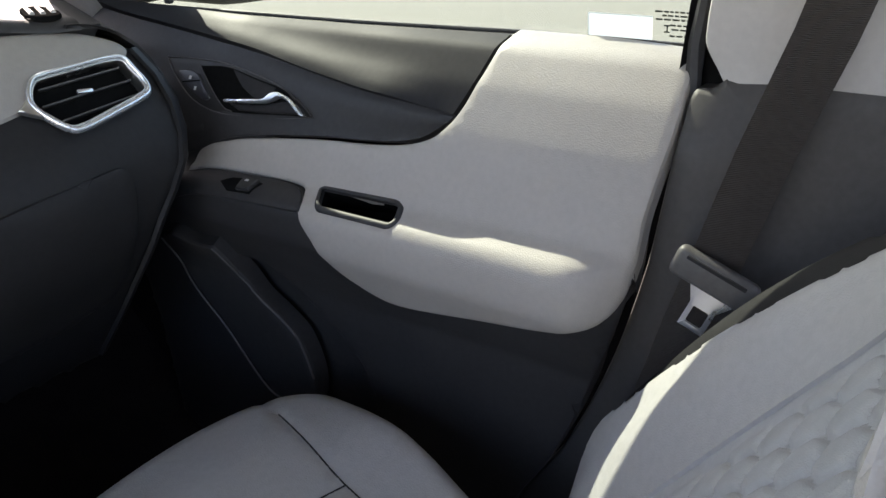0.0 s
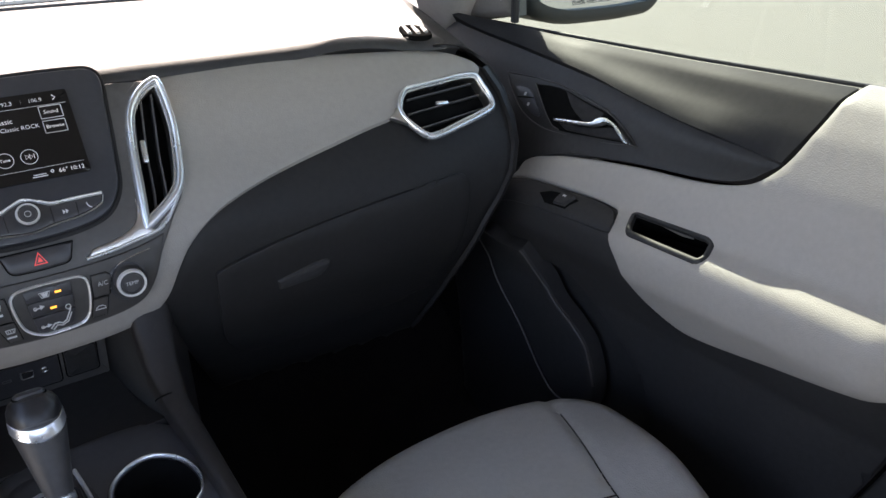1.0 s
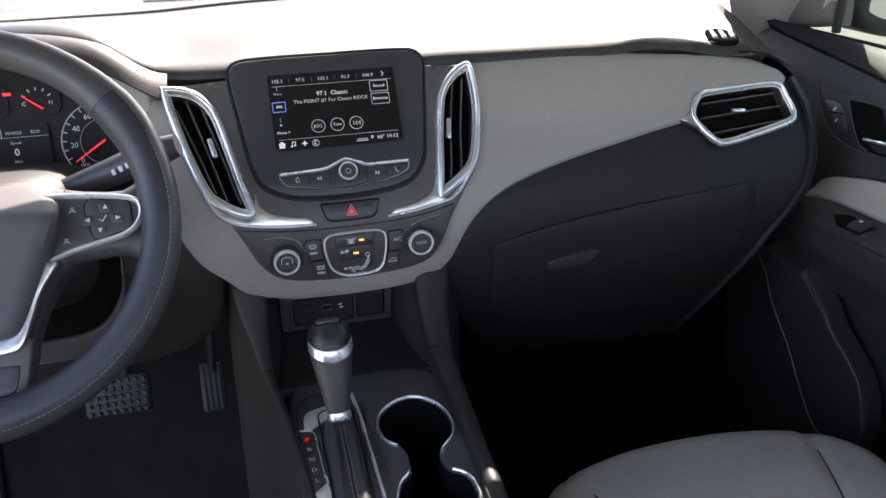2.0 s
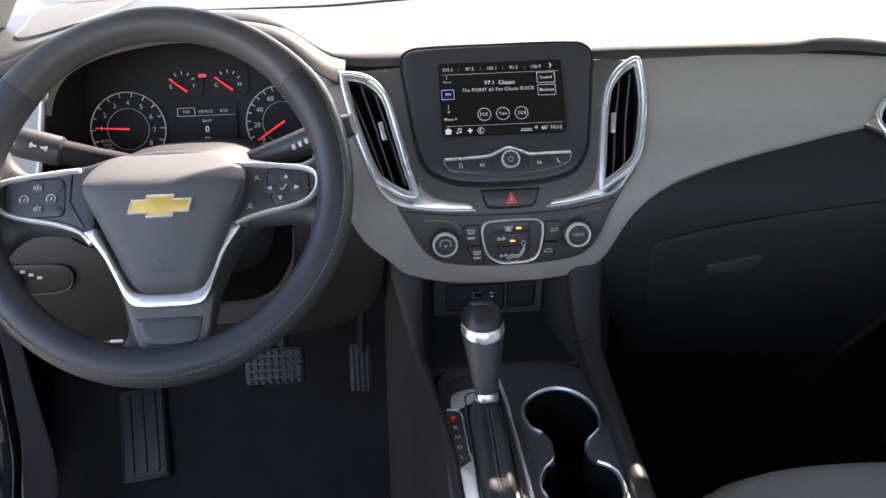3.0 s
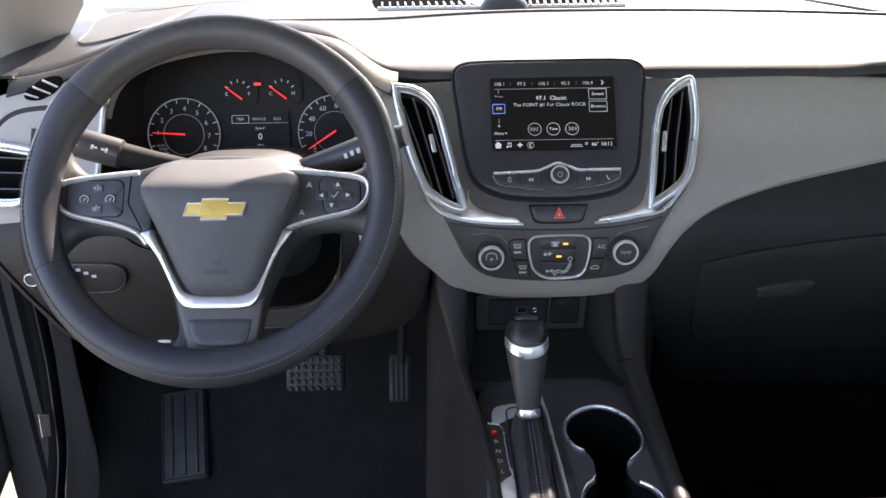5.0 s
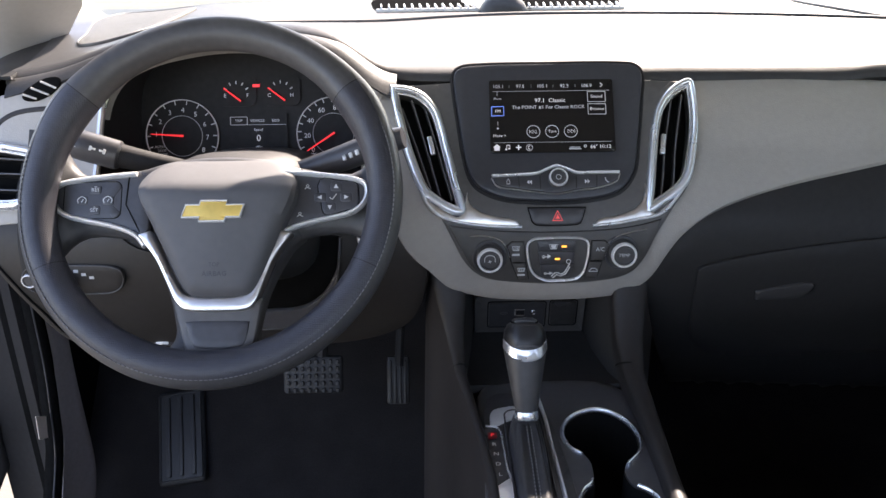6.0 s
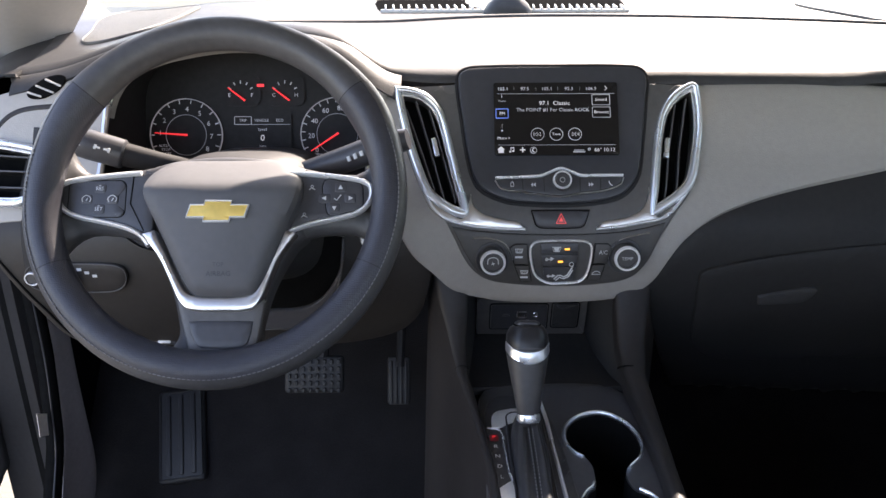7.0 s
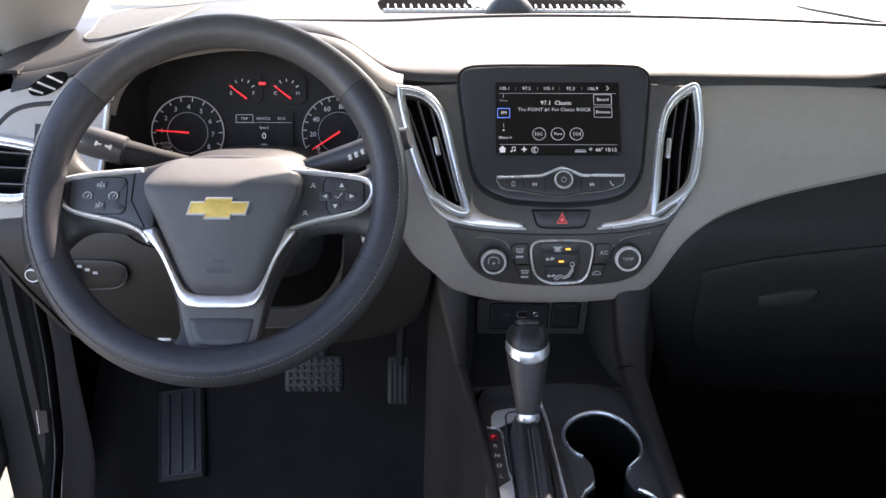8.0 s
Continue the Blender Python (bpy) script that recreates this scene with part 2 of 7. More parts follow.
def sheet(loop, place, off=0.0, thick=0.01, round_=0.003, step=0.012, dome=0.0, relief=None, holes=(), well=0.03):
    """A moulded piece with the given outline on a curved surface: rounded rim, skirt going back. off: height over the surface."""
    loop = [tuple(p) for p in loop]
    L = np.array(loop)
    rings = [loop]
    if round_ > 0:
        for f in ((0.06, 0.18, 0.36, 0.62, 1.0) if round_ > 0.01 else (0.3, 1.0)):
            rings.append(inset(loop, round_ * f))
    lo, hi = L.min(0), L.max(0)
    gx, gy = np.meshgrid(np.arange(lo[0] + step / 2, hi[0], step), np.arange(lo[1] + step / 2, hi[1], step))
    Q = np.stack([gx.ravel(), gy.ravel()], 1)
    if len(Q):
        Q = Q[inside(Q, loop)]
    if len(Q):
        Q = Q[edge_distance(Q, loop) > round_ + step * 0.35]
    verts = [tuple(p) for p in rings[0]]
    for r in rings[1:]:
        R = np.array(r)
        keep = inside(R, loop) & (edge_distance(R, loop) > round_ * (0.04 if round_ > 0.01 else 0.2))
        verts += [tuple(p) for p in R[keep]]
    verts += [tuple(p) for p in Q]
    n = len(loop)
    edges = [(i, (i + 1) % n) for i in range(n)]
    for hole in holes:
        W = np.array(verts)
        keep = ~inside(W, hole) & (edge_distance(W, hole) > 0.001)
        keep[:n] = True
        verts = [v for v, k in zip(verts, keep) if k]
        edges = [e for e in edges if e[0] < n]
    for hole in holes:
        m0 = len(verts)
        verts += [tuple(p) for p in hole]
        edges += [(m0 + i, m0 + (i + 1) % len(hole)) for i in range(len(hole))]
    vo, _, fo, _, _, _ = mathutils.geometry.delaunay_2d_cdt([Vector(v) for v in verts], edges, [], 1, 1e-6)
    V = np.array([tuple(v) for v in vo])
    D = edge_distance(V, loop)
    size = max(D.max(), 1e-6)
    bm = bmesh.new()
    bv = []
    for (a, b), d in zip(V, D):
        h = off
        if round_ > 0 and d < round_:
            h -= round_ - math.sqrt(max(round_**2 - (round_ - d) ** 2, 0))
        if dome:
            h += dome * (1 - (1 - min(d / size, 1)) ** 2)
        if relief:
            h += relief(a, b)
        bv.append(bm.verts.new(place(a, b, h)))
    F3 = np.array([V[list(f)].mean(0) for f in fo])
    drop = np.zeros(len(fo), bool)
    for hole in holes:
        drop |= inside(F3, hole)
    for f, gone in zip(fo, drop):
        if gone:
            continue
        try:
            bm.faces.new([bv[i] for i in f])
        except ValueError:
            pass
    edge = off - (round_ if round_ > 0 else 0)
    bend = [relief(a, b) if relief else 0.0 for a, b in loop]
    top = [bm.verts.new(place(a, b, edge + r)) for (a, b), r in zip(loop, bend)]
    low = [bm.verts.new(place(a, b, edge + r - thick)) for (a, b), r in zip(loop, bend)]
    for i in range(n):
        j = (i + 1) % n
        bm.faces.new((top[i], top[j], low[j], low[i]))
    for hole in holes:
        if well > 0:
            top = [bm.verts.new(place(a, b, off)) for a, b in hole]
            low = [bm.verts.new(place(a, b, off - well)) for a, b in hole]
            for i in range(len(hole)):
                j = (i + 1) % len(hole)
                bm.faces.new((top[i], top[j], low[j], low[i]))
    return bm


def band(loop, place, width, height, off=0.0, k=6, closed=True, base=0.003):
    """A half-round trim strip along a line, as wide as given, standing that high over the surface."""
    N = inward(loop) if closed else None
    if not closed:
        P = np.array(loop)
        d = np.gradient(P, axis=0)
        d /= np.maximum(np.linalg.norm(d, axis=1, keepdims=True), 1e-9)
        N = np.stack([-d[:, 1], d[:, 0]], 1)
    bm = bmesh.new()
    rows = []
    for (a, b), nn in zip(loop, N):
        row = [bm.verts.new(place(a, b, off - base))]
        for i in range(k + 1):
            s = i / k
            row.append(bm.verts.new(place(a + nn[0] * width * s, b + nn[1] * width * s, off + height * math.sin(math.pi * s) ** 0.6)))
        row.append(bm.verts.new(place(a + nn[0] * width, b + nn[1] * width, off - base)))
        rows.append(row)
    m = len(rows)
    for i in range(m if closed else m - 1):
        a, b = rows[i], rows[(i + 1) % m]
        for j in range(len(a) - 1):
            bm.faces.new((a[j], a[j + 1], b[j + 1], b[j]))
    if not closed:
        bm.faces.new(rows[0]), bm.faces.new(rows[-1])
    return bm


def tube(points, radius, seg=10, bm=None, flat=1.0, up=None):
    """A round bar along points; radius may be a list. flat squeezes it along up."""
    bm = bm or bmesh.new()
    P = [Vector(p) for p in points]
    R = radius if isinstance(radius, (list, tuple)) else [radius] * len(P)
    rows = []
    ref = Vector(up) if up else Vector((0.13, 0.2, 0.97))
    for i, p in enumerate(P):
        d = (P[min(i + 1, len(P) - 1)] - P[max(i - 1, 0)]).normalized()
        s = d.cross(ref).normalized()
        u = s.cross(d)
        rows.append([bm.verts.new(p + (s * math.cos(2 * math.pi * k / seg) + u * flat * math.sin(2 * math.pi * k / seg)) * R[i]) for k in range(seg)])
    for a, b in zip(rows, rows[1:]):
        for k in range(seg):
            bm.faces.new((a[k], a[(k + 1) % seg], b[(k + 1) % seg], b[k]))
    bm.faces.new(rows[0]), bm.faces.new(rows[-1])
    return bm


def lathe(profile, origin, axis, seg=36, bm=None, caps=True):
    """Turns (radius, height) pairs about an axis."""
    bm = bm or bmesh.new()
    a = Vector(axis).normalized()
    s = a.orthogonal().normalized()
    u = a.cross(s)
    o = Vector(origin)
    rows = []
    for r, h in profile:
        rows.append([bm.verts.new(o + a * h + (s * math.cos(2 * math.pi * k / seg) + u * math.sin(2 * math.pi * k / seg)) * max(r, 1e-5)) for k in range(seg)])
    for p, q in zip(rows, rows[1:]):
        for k in range(seg):
            bm.faces.new((p[k], p[(k + 1) % seg], q[(k + 1) % seg], q[k]))
    if caps:
        bm.faces.new(rows[0]), bm.faces.new(rows[-1])
    return bm


def block(size, m, bevel=0.002, bm=None, seg=2):
    """A box with rounded edges at the pose m."""
    bm = bm or bmesh.new()
    tmp = bmesh.new()
    bmesh.ops.create_cube(tmp, size=1, matrix=Matrix.Diagonal((*size, 1)))
    if bevel:
        bmesh.ops.bevel(tmp, geom=tmp.edges[:], offset=min(bevel, min(size) * 0.45), segments=seg, affect="EDGES", profile=0.5)
    idx = {}
    for v in tmp.verts:
        idx[v] = bm.verts.new(m @ v.co)
    for f in tmp.faces:
        bm.faces.new([idx[v] for v in f.verts])
    tmp.free()
    return bm


def loft(rows, close_u=False, bm=None, cap=False):
    bm = bm or bmesh.new()
    R = [[bm.verts.new(p) for p in row] for row in rows]
    n = len(R[0])
    for a, b in zip(R, R[1:]):
        for k in range(n if close_u else n - 1):
            bm.faces.new((a[k], a[(k + 1) % n], b[(k + 1) % n], b[k]))
    if cap:
        bm.faces.new(R[0]), bm.faces.new(R[-1])
    return bm


def shell(grid, thick, normal_sign=1.0):
    """A surface given as rows of points, made solid by a second skin behind it."""
    A = np.array([[tuple(p) for p in row] for row in grid], float)
    du, dv = np.gradient(A, axis=0), np.gradient(A, axis=1)
    n = np.cross(du, dv)
    n /= np.maximum(np.linalg.norm(n, axis=2, keepdims=True), 1e-9)
    B = A + n * thick * normal_sign
    h, w = A.shape[:2]
    bm = bmesh.new()
    va = [[bm.verts.new(A[i, j]) for j in range(w)] for i in range(h)]
    vb = [[bm.verts.new(B[i, j]) for j in range(w)] for i in range(h)]
    for i in range(h - 1):
        for j in range(w - 1):
            bm.faces.new((va[i][j], va[i][j + 1], va[i + 1][j + 1], va[i + 1][j]))
            bm.faces.new((vb[i][j], vb[i + 1][j], vb[i + 1][j + 1], vb[i][j + 1]))
    for i in range(h - 1):
        for j in (0, w - 1):
            bm.faces.new((va[i][j], va[i + 1][j], vb[i + 1][j], vb[i][j]))
    for j in range(w - 1):
        for i in (0, h - 1):
            bm.faces.new((va[i][j], va[i][j + 1], vb[i][j + 1], vb[i][j]))
    return bm


def lettering(words, size, place, a, b, mat, parent, off=0.0006, align="CENTER", turn=0.0, stretch=1.0, name="lettering"):
    """Letters of the built-in font, laid on a surface, 0.2 mm thick."""
    cu = bpy.data.curves.new("type", "FONT")
    cu.body, cu.size, cu.align_x, cu.align_y = words, size, align, "CENTER"
    cu.resolution_u = 2
    ob = bpy.data.objects.new("type", cu)
    scene.collection.objects.link(ob)
    me = bpy.data.meshes.new_from_object(ob.evaluated_get(bpy.context.evaluated_depsgraph_get()))
    bpy.data.objects.remove(ob)
    bpy.data.curves.remove(cu)
    c, s = math.cos(radians(turn)), math.sin(radians(turn))
    verts = [tuple(place(a + (v.co.x * c * stretch - v.co.y * s), b + (v.co.x * s * stretch + v.co.y * c), off)) for v in me.vertices]
    faces = [tuple(p.vertices) for p in me.polygons]
    bpy.data.meshes.remove(me)
    return part(name, (verts, faces), mat, parent, smooth=False)


def bars(rects, place, mat, parent, off=0.0006, name="print_bar"):
    """Small flat bars (x0, y0, x1, y1) that stand for print too small to read."""
    bm = bmesh.new()
    for x0, y0, x1, y1 in rects:
        bm.faces.new([bm.verts.new(place(x, y, off)) for x, y in ((x0, y0), (x1, y0), (x1, y1), (x0, y1))])
    return part(name, bm, mat, parent, smooth=False, kind="stuff" if len(rects) > 1 else "")


# ---------------------------------------------------------------- guiding surfaces of the cabin
def smooth_table(x, y, width):
    xs = np.linspace(x[0], x[-1], 600)
    ys = np.interp(xs, x, y)
    k = max(int(width / (xs[1] - xs[0])), 1)
    pad = np.concatenate([ys[0] - (ys[1:k + 1][::-1] - ys[0]), ys, ys[-1] - (ys[-k - 1:-1][::-1] - ys[-1])])
    return xs, np.convolve(pad, np.ones(2 * k + 1) / (2 * k + 1), "valid")


DASH_Z, DASH_Y = smooth_table([0.3, 0.4, 0.5, 0.56, 0.60, 0.64, 0.68, 0.72, 0.76, 0.79, 0.83, 0.865, 0.90, 0.95],
                              [1.06, 1.0, 0.925, 0.885, 0.862, 0.850, 0.846, 0.852, 0.876, 0.906, 0.930, 0.952, 0.975, 1.005], 0.012)


def step01(t):
    t = min(max(t, 0.0), 1.0)
    return t * t * (3 - 2 * t)


def dash_depth(x, z):
    return float(np.interp(z, DASH_Z, DASH_Y)) - 0.03 * min(max((abs(x) - 0.10) / 0.35, 0), 1)


def dash(x, z, h):
    """A place on the dashboard's face, h over it."""
    e = 0.004
    gz = (dash_depth(x, z + e) - dash_depth(x, z - e)) / (2 * e)
    n = Vector((0, -1, gz)).normalized()
    return Vector((x, dash_depth(x, z), z)) + n * h


# the passenger door's section from the window sill down: height, sideways place
DOOR = [(0.850, 0.808), (0.847, 0.792), (0.836, 0.766), (0.80, 0.735), (0.75, 0.705), (0.70, 0.685), (0.674, 0.676), (0.662, 0.669), (0.655, 0.654), (0.648, 0.638),
        (0.637, 0.632), (0.60, 0.635), (0.555, 0.665), (0.50, 0.69), (0.30, 0.71), (0.05, 0.715)]
DOOR_Z, DOOR_X = [p[0] for p in DOOR], [p[1] for p in DOOR]
DOOR_S = [0.0]
for _a, _b in zip(DOOR, DOOR[1:]):
    DOOR_S.append(DOOR_S[-1] + math.hypot(_b[0] - _a[0], _b[1] - _a[1]))
DS, DZ = smooth_table(DOOR_S, DOOR_Z, 0.005)
_, DX = smooth_table(DOOR_S, DOOR_X, 0.005)


def down(z):
    """How far below the sill, along the door's skin, a height lies."""
    return float(np.interp(-z, [-v for v in DOOR_Z], DOOR_S))


def door(y, s, h):
    x, z = float(np.interp(s, DS, DX)), float(np.interp(s, DS, DZ))
    flat = float(np.interp(z, [0.05, 0.3, 0.5, 0.6, 0.66, 0.70, 0.9], [0.715, 0.71, 0.695, 0.69, 0.685, 0.688, 0.8]))
    x += (max(flat, x) - x) * (1 - step01((y - 0.235) / 0.09)) if z < 0.70 else 0
    e = 0.004
    tx = (float(np.interp(s + e, DS, DX)) - float(np.interp(s - e, DS, DX)))
    tz = (float(np.interp(s + e, DS, DZ)) - float(np.interp(s - e, DS, DZ)))
    n = Vector((tz, 0, -tx)).normalized()
    return Vector((x, y, z)) + n * h


def on_door(pts):
    return [(p[0], down(p[1]), *p[2:]) for p in pts]


# ---------------------------------------------------------------- the setting
def ground():
    bm = bmesh.new()
    bmesh.ops.create_grid(bm, x_segments=40, y_segments=40, size=400)
    for v in bm.verts:
        v.co.z = -0.42
    return tagged(part("ground", bm, CONCRETE), "pale tan concrete of a sunlit parking lot", "ground", kind="structure")


def profile_solid(name, prof, x0, x1, mat, label, category, thick=0.03, nx=2):
    grid = [[(x0 + (x1 - x0) * i / nx, y, z) for i in range(nx + 1)] for y, z in prof]
    return tagged(part(name, shell(grid, thick, 1.0), mat), label, category, kind="structure")


ground()
profile_solid("floor", [(-1.4, 0.04), (0.9, 0.04), (1.02, 0.055), (1.12, 0.12), (1.3, 0.30), (1.42, 0.45), (1.5, 0.62), (1.56, 0.86)], -0.80, 0.80, CARPET,
              "black carpeted cabin floor rising to the firewall", "floor", nx=6)
# Front row is added out of view to keep sun off seat and console.
rows = [[(x, y + front * (1.03 if x < -0.1 else 1.19 if x > 0.1 else 1.11), z - 0.5 * front * (0.03 if x < -0.1 else 0.19 if x > 0.1 else 0.11)) for x in (-0.62, -0.3, -0.05, 0.12, 0.3, 0.62)]
        for y, z, front in ((0, 1.20, 1), (0.93, 1.235, 0), (0.84, 1.275, 0), (0.64, 1.365, 0), (0.4, 1.40, 0), (0.0, 1.41, 0), (-0.6, 1.40, 0), (-1.3, 1.36, 0))]
tagged(part("ceiling", shell(rows, 0.02, 1.0), ROOFLINER), "pale grey cloth roof liner of the car, unseen front edge drawn forward as sun block", "ceiling", kind="structure")
profile_solid("wall_rear", [(-1.4, 0.02), (-1.42, 0.5), (-1.42, 0.92)], -0.80, 0.80, CHARCOAL, "plain dark rear end of the cabin", "wall", 0.03)
bm = bmesh.new()
rows = []
for y, z, w in ((1.70, 0.885, 0.74), (1.45, 0.985, 0.72), (1.15, 1.125, 0.68), (0.9, 1.25, 0.64), (0.64, 1.37, 0.60)):
    rows.append([(w * i / 8, y - 0.16 * (i / 8) ** 2, z - 0.02 * (i / 8) ** 2) for i in range(-8, 9)])
ob = tagged(part("windshield", shell(rows, 0.005), WINDSHIELD), "clear raked windshield glass over the dashboard", "windshield", kind="structure")
ob.visible_shadow = False
# cowl outside, under the glass
profile_solid("cowl", [(1.58, 0.84), (1.75, 0.86), (2.4, 0.80), (2.9, 0.55), (3.0, 0.0)], -0.82, 0.82, PAINT, "black painted bonnet ahead of the windshield", "bonnet", 0.02, 6)


for side, tag in ((-1, "left"), (1, "right")):
    rows = []
    for (ox, oy, oz), (ix, iy, iz) in (((0.80, 1.20, 0.80), (0.765, 1.27, 0.80)), ((0.80, 1.17, 0.85), (0.742, 1.26, 0.86)), ((0.80, 1.12, 0.90), (0.705, 1.22, 0.90)), ((0.795, 1.06, 0.955), (0.652, 1.16, 0.945)), ((0.775, 0.98, 1.01), (0.600, 1.055, 1.015)), ((0.74, 0.88, 1.09), (0.622, 0.95, 1.09)),
                                       ((0.70, 0.72, 1.20), (0.63, 0.80, 1.20)), ((0.64, 0.50, 1.355), (0.56, 0.58, 1.365))):
        row = []
        for k in range(9):
            t = k / 8
            bulge = 0.035 * math.sin(math.pi * t)
            row.append((side * (ox + (ix - ox) * t - bulge * 0.4), oy + (iy - oy) * t - bulge, oz + (iz - oz) * t))
        rows.append(row)
    tagged(part("pillar_front_" + tag, shell(rows, 0.012, -side), PILLAR), "light grey plastic trim of the front roof pillar", "pillar", kind="structure")
    tagged(part("roof_rail_" + tag, tube([(side * 0.60, 0.58, 1.36), (side * 0.62, 0.2, 1.385), (side * 0.62, -0.5, 1.38), (side * 0.60, -1.35, 1.34)], 0.05, 12), PILLAR),
           "light grey roof rail trim along the car's side", "rail", kind="structure")
    bm = shell([[(side * x, y, z) for y in (-1.45, -0.9, -0.3, -0.12)] for z, x in ((0.0, 0.80), (0.5, 0.80), (0.86, 0.80))], 0.05, side)
    tagged(part("wall_" + tag, bm, CHARCOAL), "plain dark rear side wall of the cabin", "wall", kind="structure")

# centre roof post of the passenger side: dark lower trim and light upper trim
POST_LOW = [(0.212, 0.8345, 1), (0.222, 0.8235), (0.240, 0.8190), (0.243, 0.79), (0.253, 0.70), (0.262, 0.634), (0.296, 0.50), (0.35, 0.36), (0.41, 0.25), (0.46, 0.06, 1), (-0.14, 0.06, 1), (-0.11, 0.5), (-0.09, 0.833, 1)]


def post(y, z, h):
    x = float(np.interp(z, [0.05, 0.5, 0.65, 0.84, 1.0, 1.36], [0.765, 0.75, 0.742, 0.748, 0.715, 0.62]))
    return Vector((x - h - 0.028 * step01((y - 0.13) / 0.09) * step01((0.84 - z) / 0.08), y, z))


pb = thing("center_post", (0.75, 0.1, 0.06), "roof post trim with charcoal lower half and light grey upper half", "pillar", kind="structure")
part("lower_trim", sheet(spline(POST_LOW), post, 0.0, 0.03, 0.006, 0.02), POSTGREY, pb, "charcoal grained plastic trim")
part("upper_trim", sheet(spline([(0.205, 0.815, 1), (0.222, 0.838), (0.236, 0.87), (0.215, 1.0), (0.15, 1.34, 1), (-0.13, 1.34, 1), (-0.09, 0.815, 1)]), post, -0.003, 0.03, 0.006, 0.02), PILLAR, pb,
     "light grey upper trim")
# Added black filler: stops bright outdoors showing between trim and seal.
part("post_filler", sheet([(0.05, 0.78), (0.262, 0.78), (0.258, 0.90), (0.205, 1.15), (0.15, 1.33), (0.05, 1.33)], post, -0.030, 0.02, 0, 0.03), SHADEBLACK, pb, "dark filler added behind the trim against light leaks")
part("door_seal", tube([(0.757, 0.246, 0.80), (0.768, 0.248, 0.86), (0.76, 0.234, 0.95), (0.70, 0.195, 1.12), (0.63, 0.15, 1.34)], 0.009, 8), RUBBER, pb, "black rubber seal")
pb2 = thing("center_post", (-0.75, -0.1, 0.06), "light grey roof post trim of the driver's side", "pillar", kind="structure")
part("lower_trim", shell([[(-0.765, y, z) for y in (-0.32, -0.12)] for z in (0.06, 0.84)], 0.05, -1), CHARCOAL, pb2)
part("upper_trim", shell([[(-x, y, z) for y in (-0.30, -0.14)] for z, x in ((0.844, 0.745), (1.0, 0.715), (1.36, 0.62))], 0.05, -1), PILLAR, pb2)

# ---------------------------------------------------------------- dashboard
db = thing("dashboard", (0, 1.1, 0.6), "dashboard with pale vinyl face, dark grained top and chrome vents", "dashboard")


def pad_rear(x):
    """The rear edge of the dashboard's top, from above."""
    return float(np.interp(x, [-0.70, -0.62, -0.40, -0.22, 0.0, 0.16, 0.30, 0.42, 0.54, 0.62, 0.68],
                           [0.93, 0.955, 1.00, 0.972, 0.968, 0.956, 0.945, 0.932, 0.917, 0.90, 0.885]))


def pad_height(x, y):
    z = 0.897 + 0.016 * step01((y - 0.97) / 0.4)
    z -= 0.022 * step01((x - 0.38) / 0.16) * (1 - step01((y - 0.95) / 0.25))
    z -= 0.019 * step01((x + 0.27) / 0.07) * (1 - 0.7 * step01((x - 0.33) / 0.15)) * (1 - step01((y - pad_rear(x)) / 0.14))
    z -= 0.010 * step01((-x - 0.55) / 0.12)
    z -= 0.035 * step01((y - 1.56) / 0.12)
    brow = math.exp(-(((x + 0.395) / 0.165) ** 4)) * math.exp(-(max(y - 0.99, 0) / 0.17) ** 2)
    return z + 0.036 * brow


rows = []
for k in range(44):
    row = []
    for q in np.linspace(0, 1, 96):
        t = 0 if k < 8 else (k - 7) / 36
        y = 0.93 + 0.73 * t
        x0 = float(np.interp(y, [0.95, 1.1, 1.4, 1.66], [-0.668, -0.70, -0.78, -0.82]))
        x1 = float(np.interp(y, [0.90, 0.99, 1.1, 1.2, 1.4, 1.66], [0.545, 0.578, 0.607, 0.632, 0.69, 0.80]))
        x = x0 + (x1 - x0) * q
        yr, roll = pad_rear(x), 0.03 + 0.05 * step01((x - 0.02) / 0.15) - 0.055 * step01((x - 0.36) / 0.12)
        if k < 8:
            a = math.pi / 2 * k / 7
            low = pad_height(x, yr) - 0.014
            row.append((x, yr + roll * (1 - math.cos(a)), low + (pad_height(x, yr + roll) - low) * math.sin(a)))
        else:
            y = yr + roll + (k - 7) / 36 * (1.66 - yr - roll)
            row.append((x, y, pad_height(x, y)))
    rows.append(row)
part("top_pad", shell(rows, 0.012, 1), TOPPAD, db, "dark grained vinyl top pad in the sun")


def pad(x, y, h):
    return Vector((x, y, pad_height(x, y) + h))


rows = []
for x in np.linspace(-0.222, 0.58, 60):
    yr = pad_rear(x)
    rows.append([(x, yr + 0.003, pad_height(x, yr) - 0.010), (x, yr + 0.004, pad_height(x, yr) - 0.0145), (x, yr + 0.016, pad_height(x, yr) - 0.022), (x, yr + 0.03, pad_height(x, yr) - 0.05)])
part("pad_lip", shell(rows, 0.004, 1), TOPPAD, db, "dark lip under the pad's rear edge")
rows = []
for x in np.linspace(-0.66, -0.192, 52):
    yr = pad_rear(x)
    zt = float(np.interp(x, [-0.69, -0.60, -0.51, -0.42, -0.35, -0.28, -0.245, -0.215, -0.19], [0.852, 0.872, 0.905, 0.922, 0.915, 0.893, 0.876, 0.858, 0.846]))
    p, q = dash(x, zt, 0.001), Vector((x, yr + 0.004, pad_height(x, yr) - 0.012))
    rows.append([tuple(p.lerp(q, t) + Vector((0, 0, 0.006 * math.sin(math.pi * t)))) for t in np.linspace(0, 1, 6)])
part("hood_top", shell(rows, 0.004, 1), TOPPAD, db, "dark vinyl top of the instrument hood")
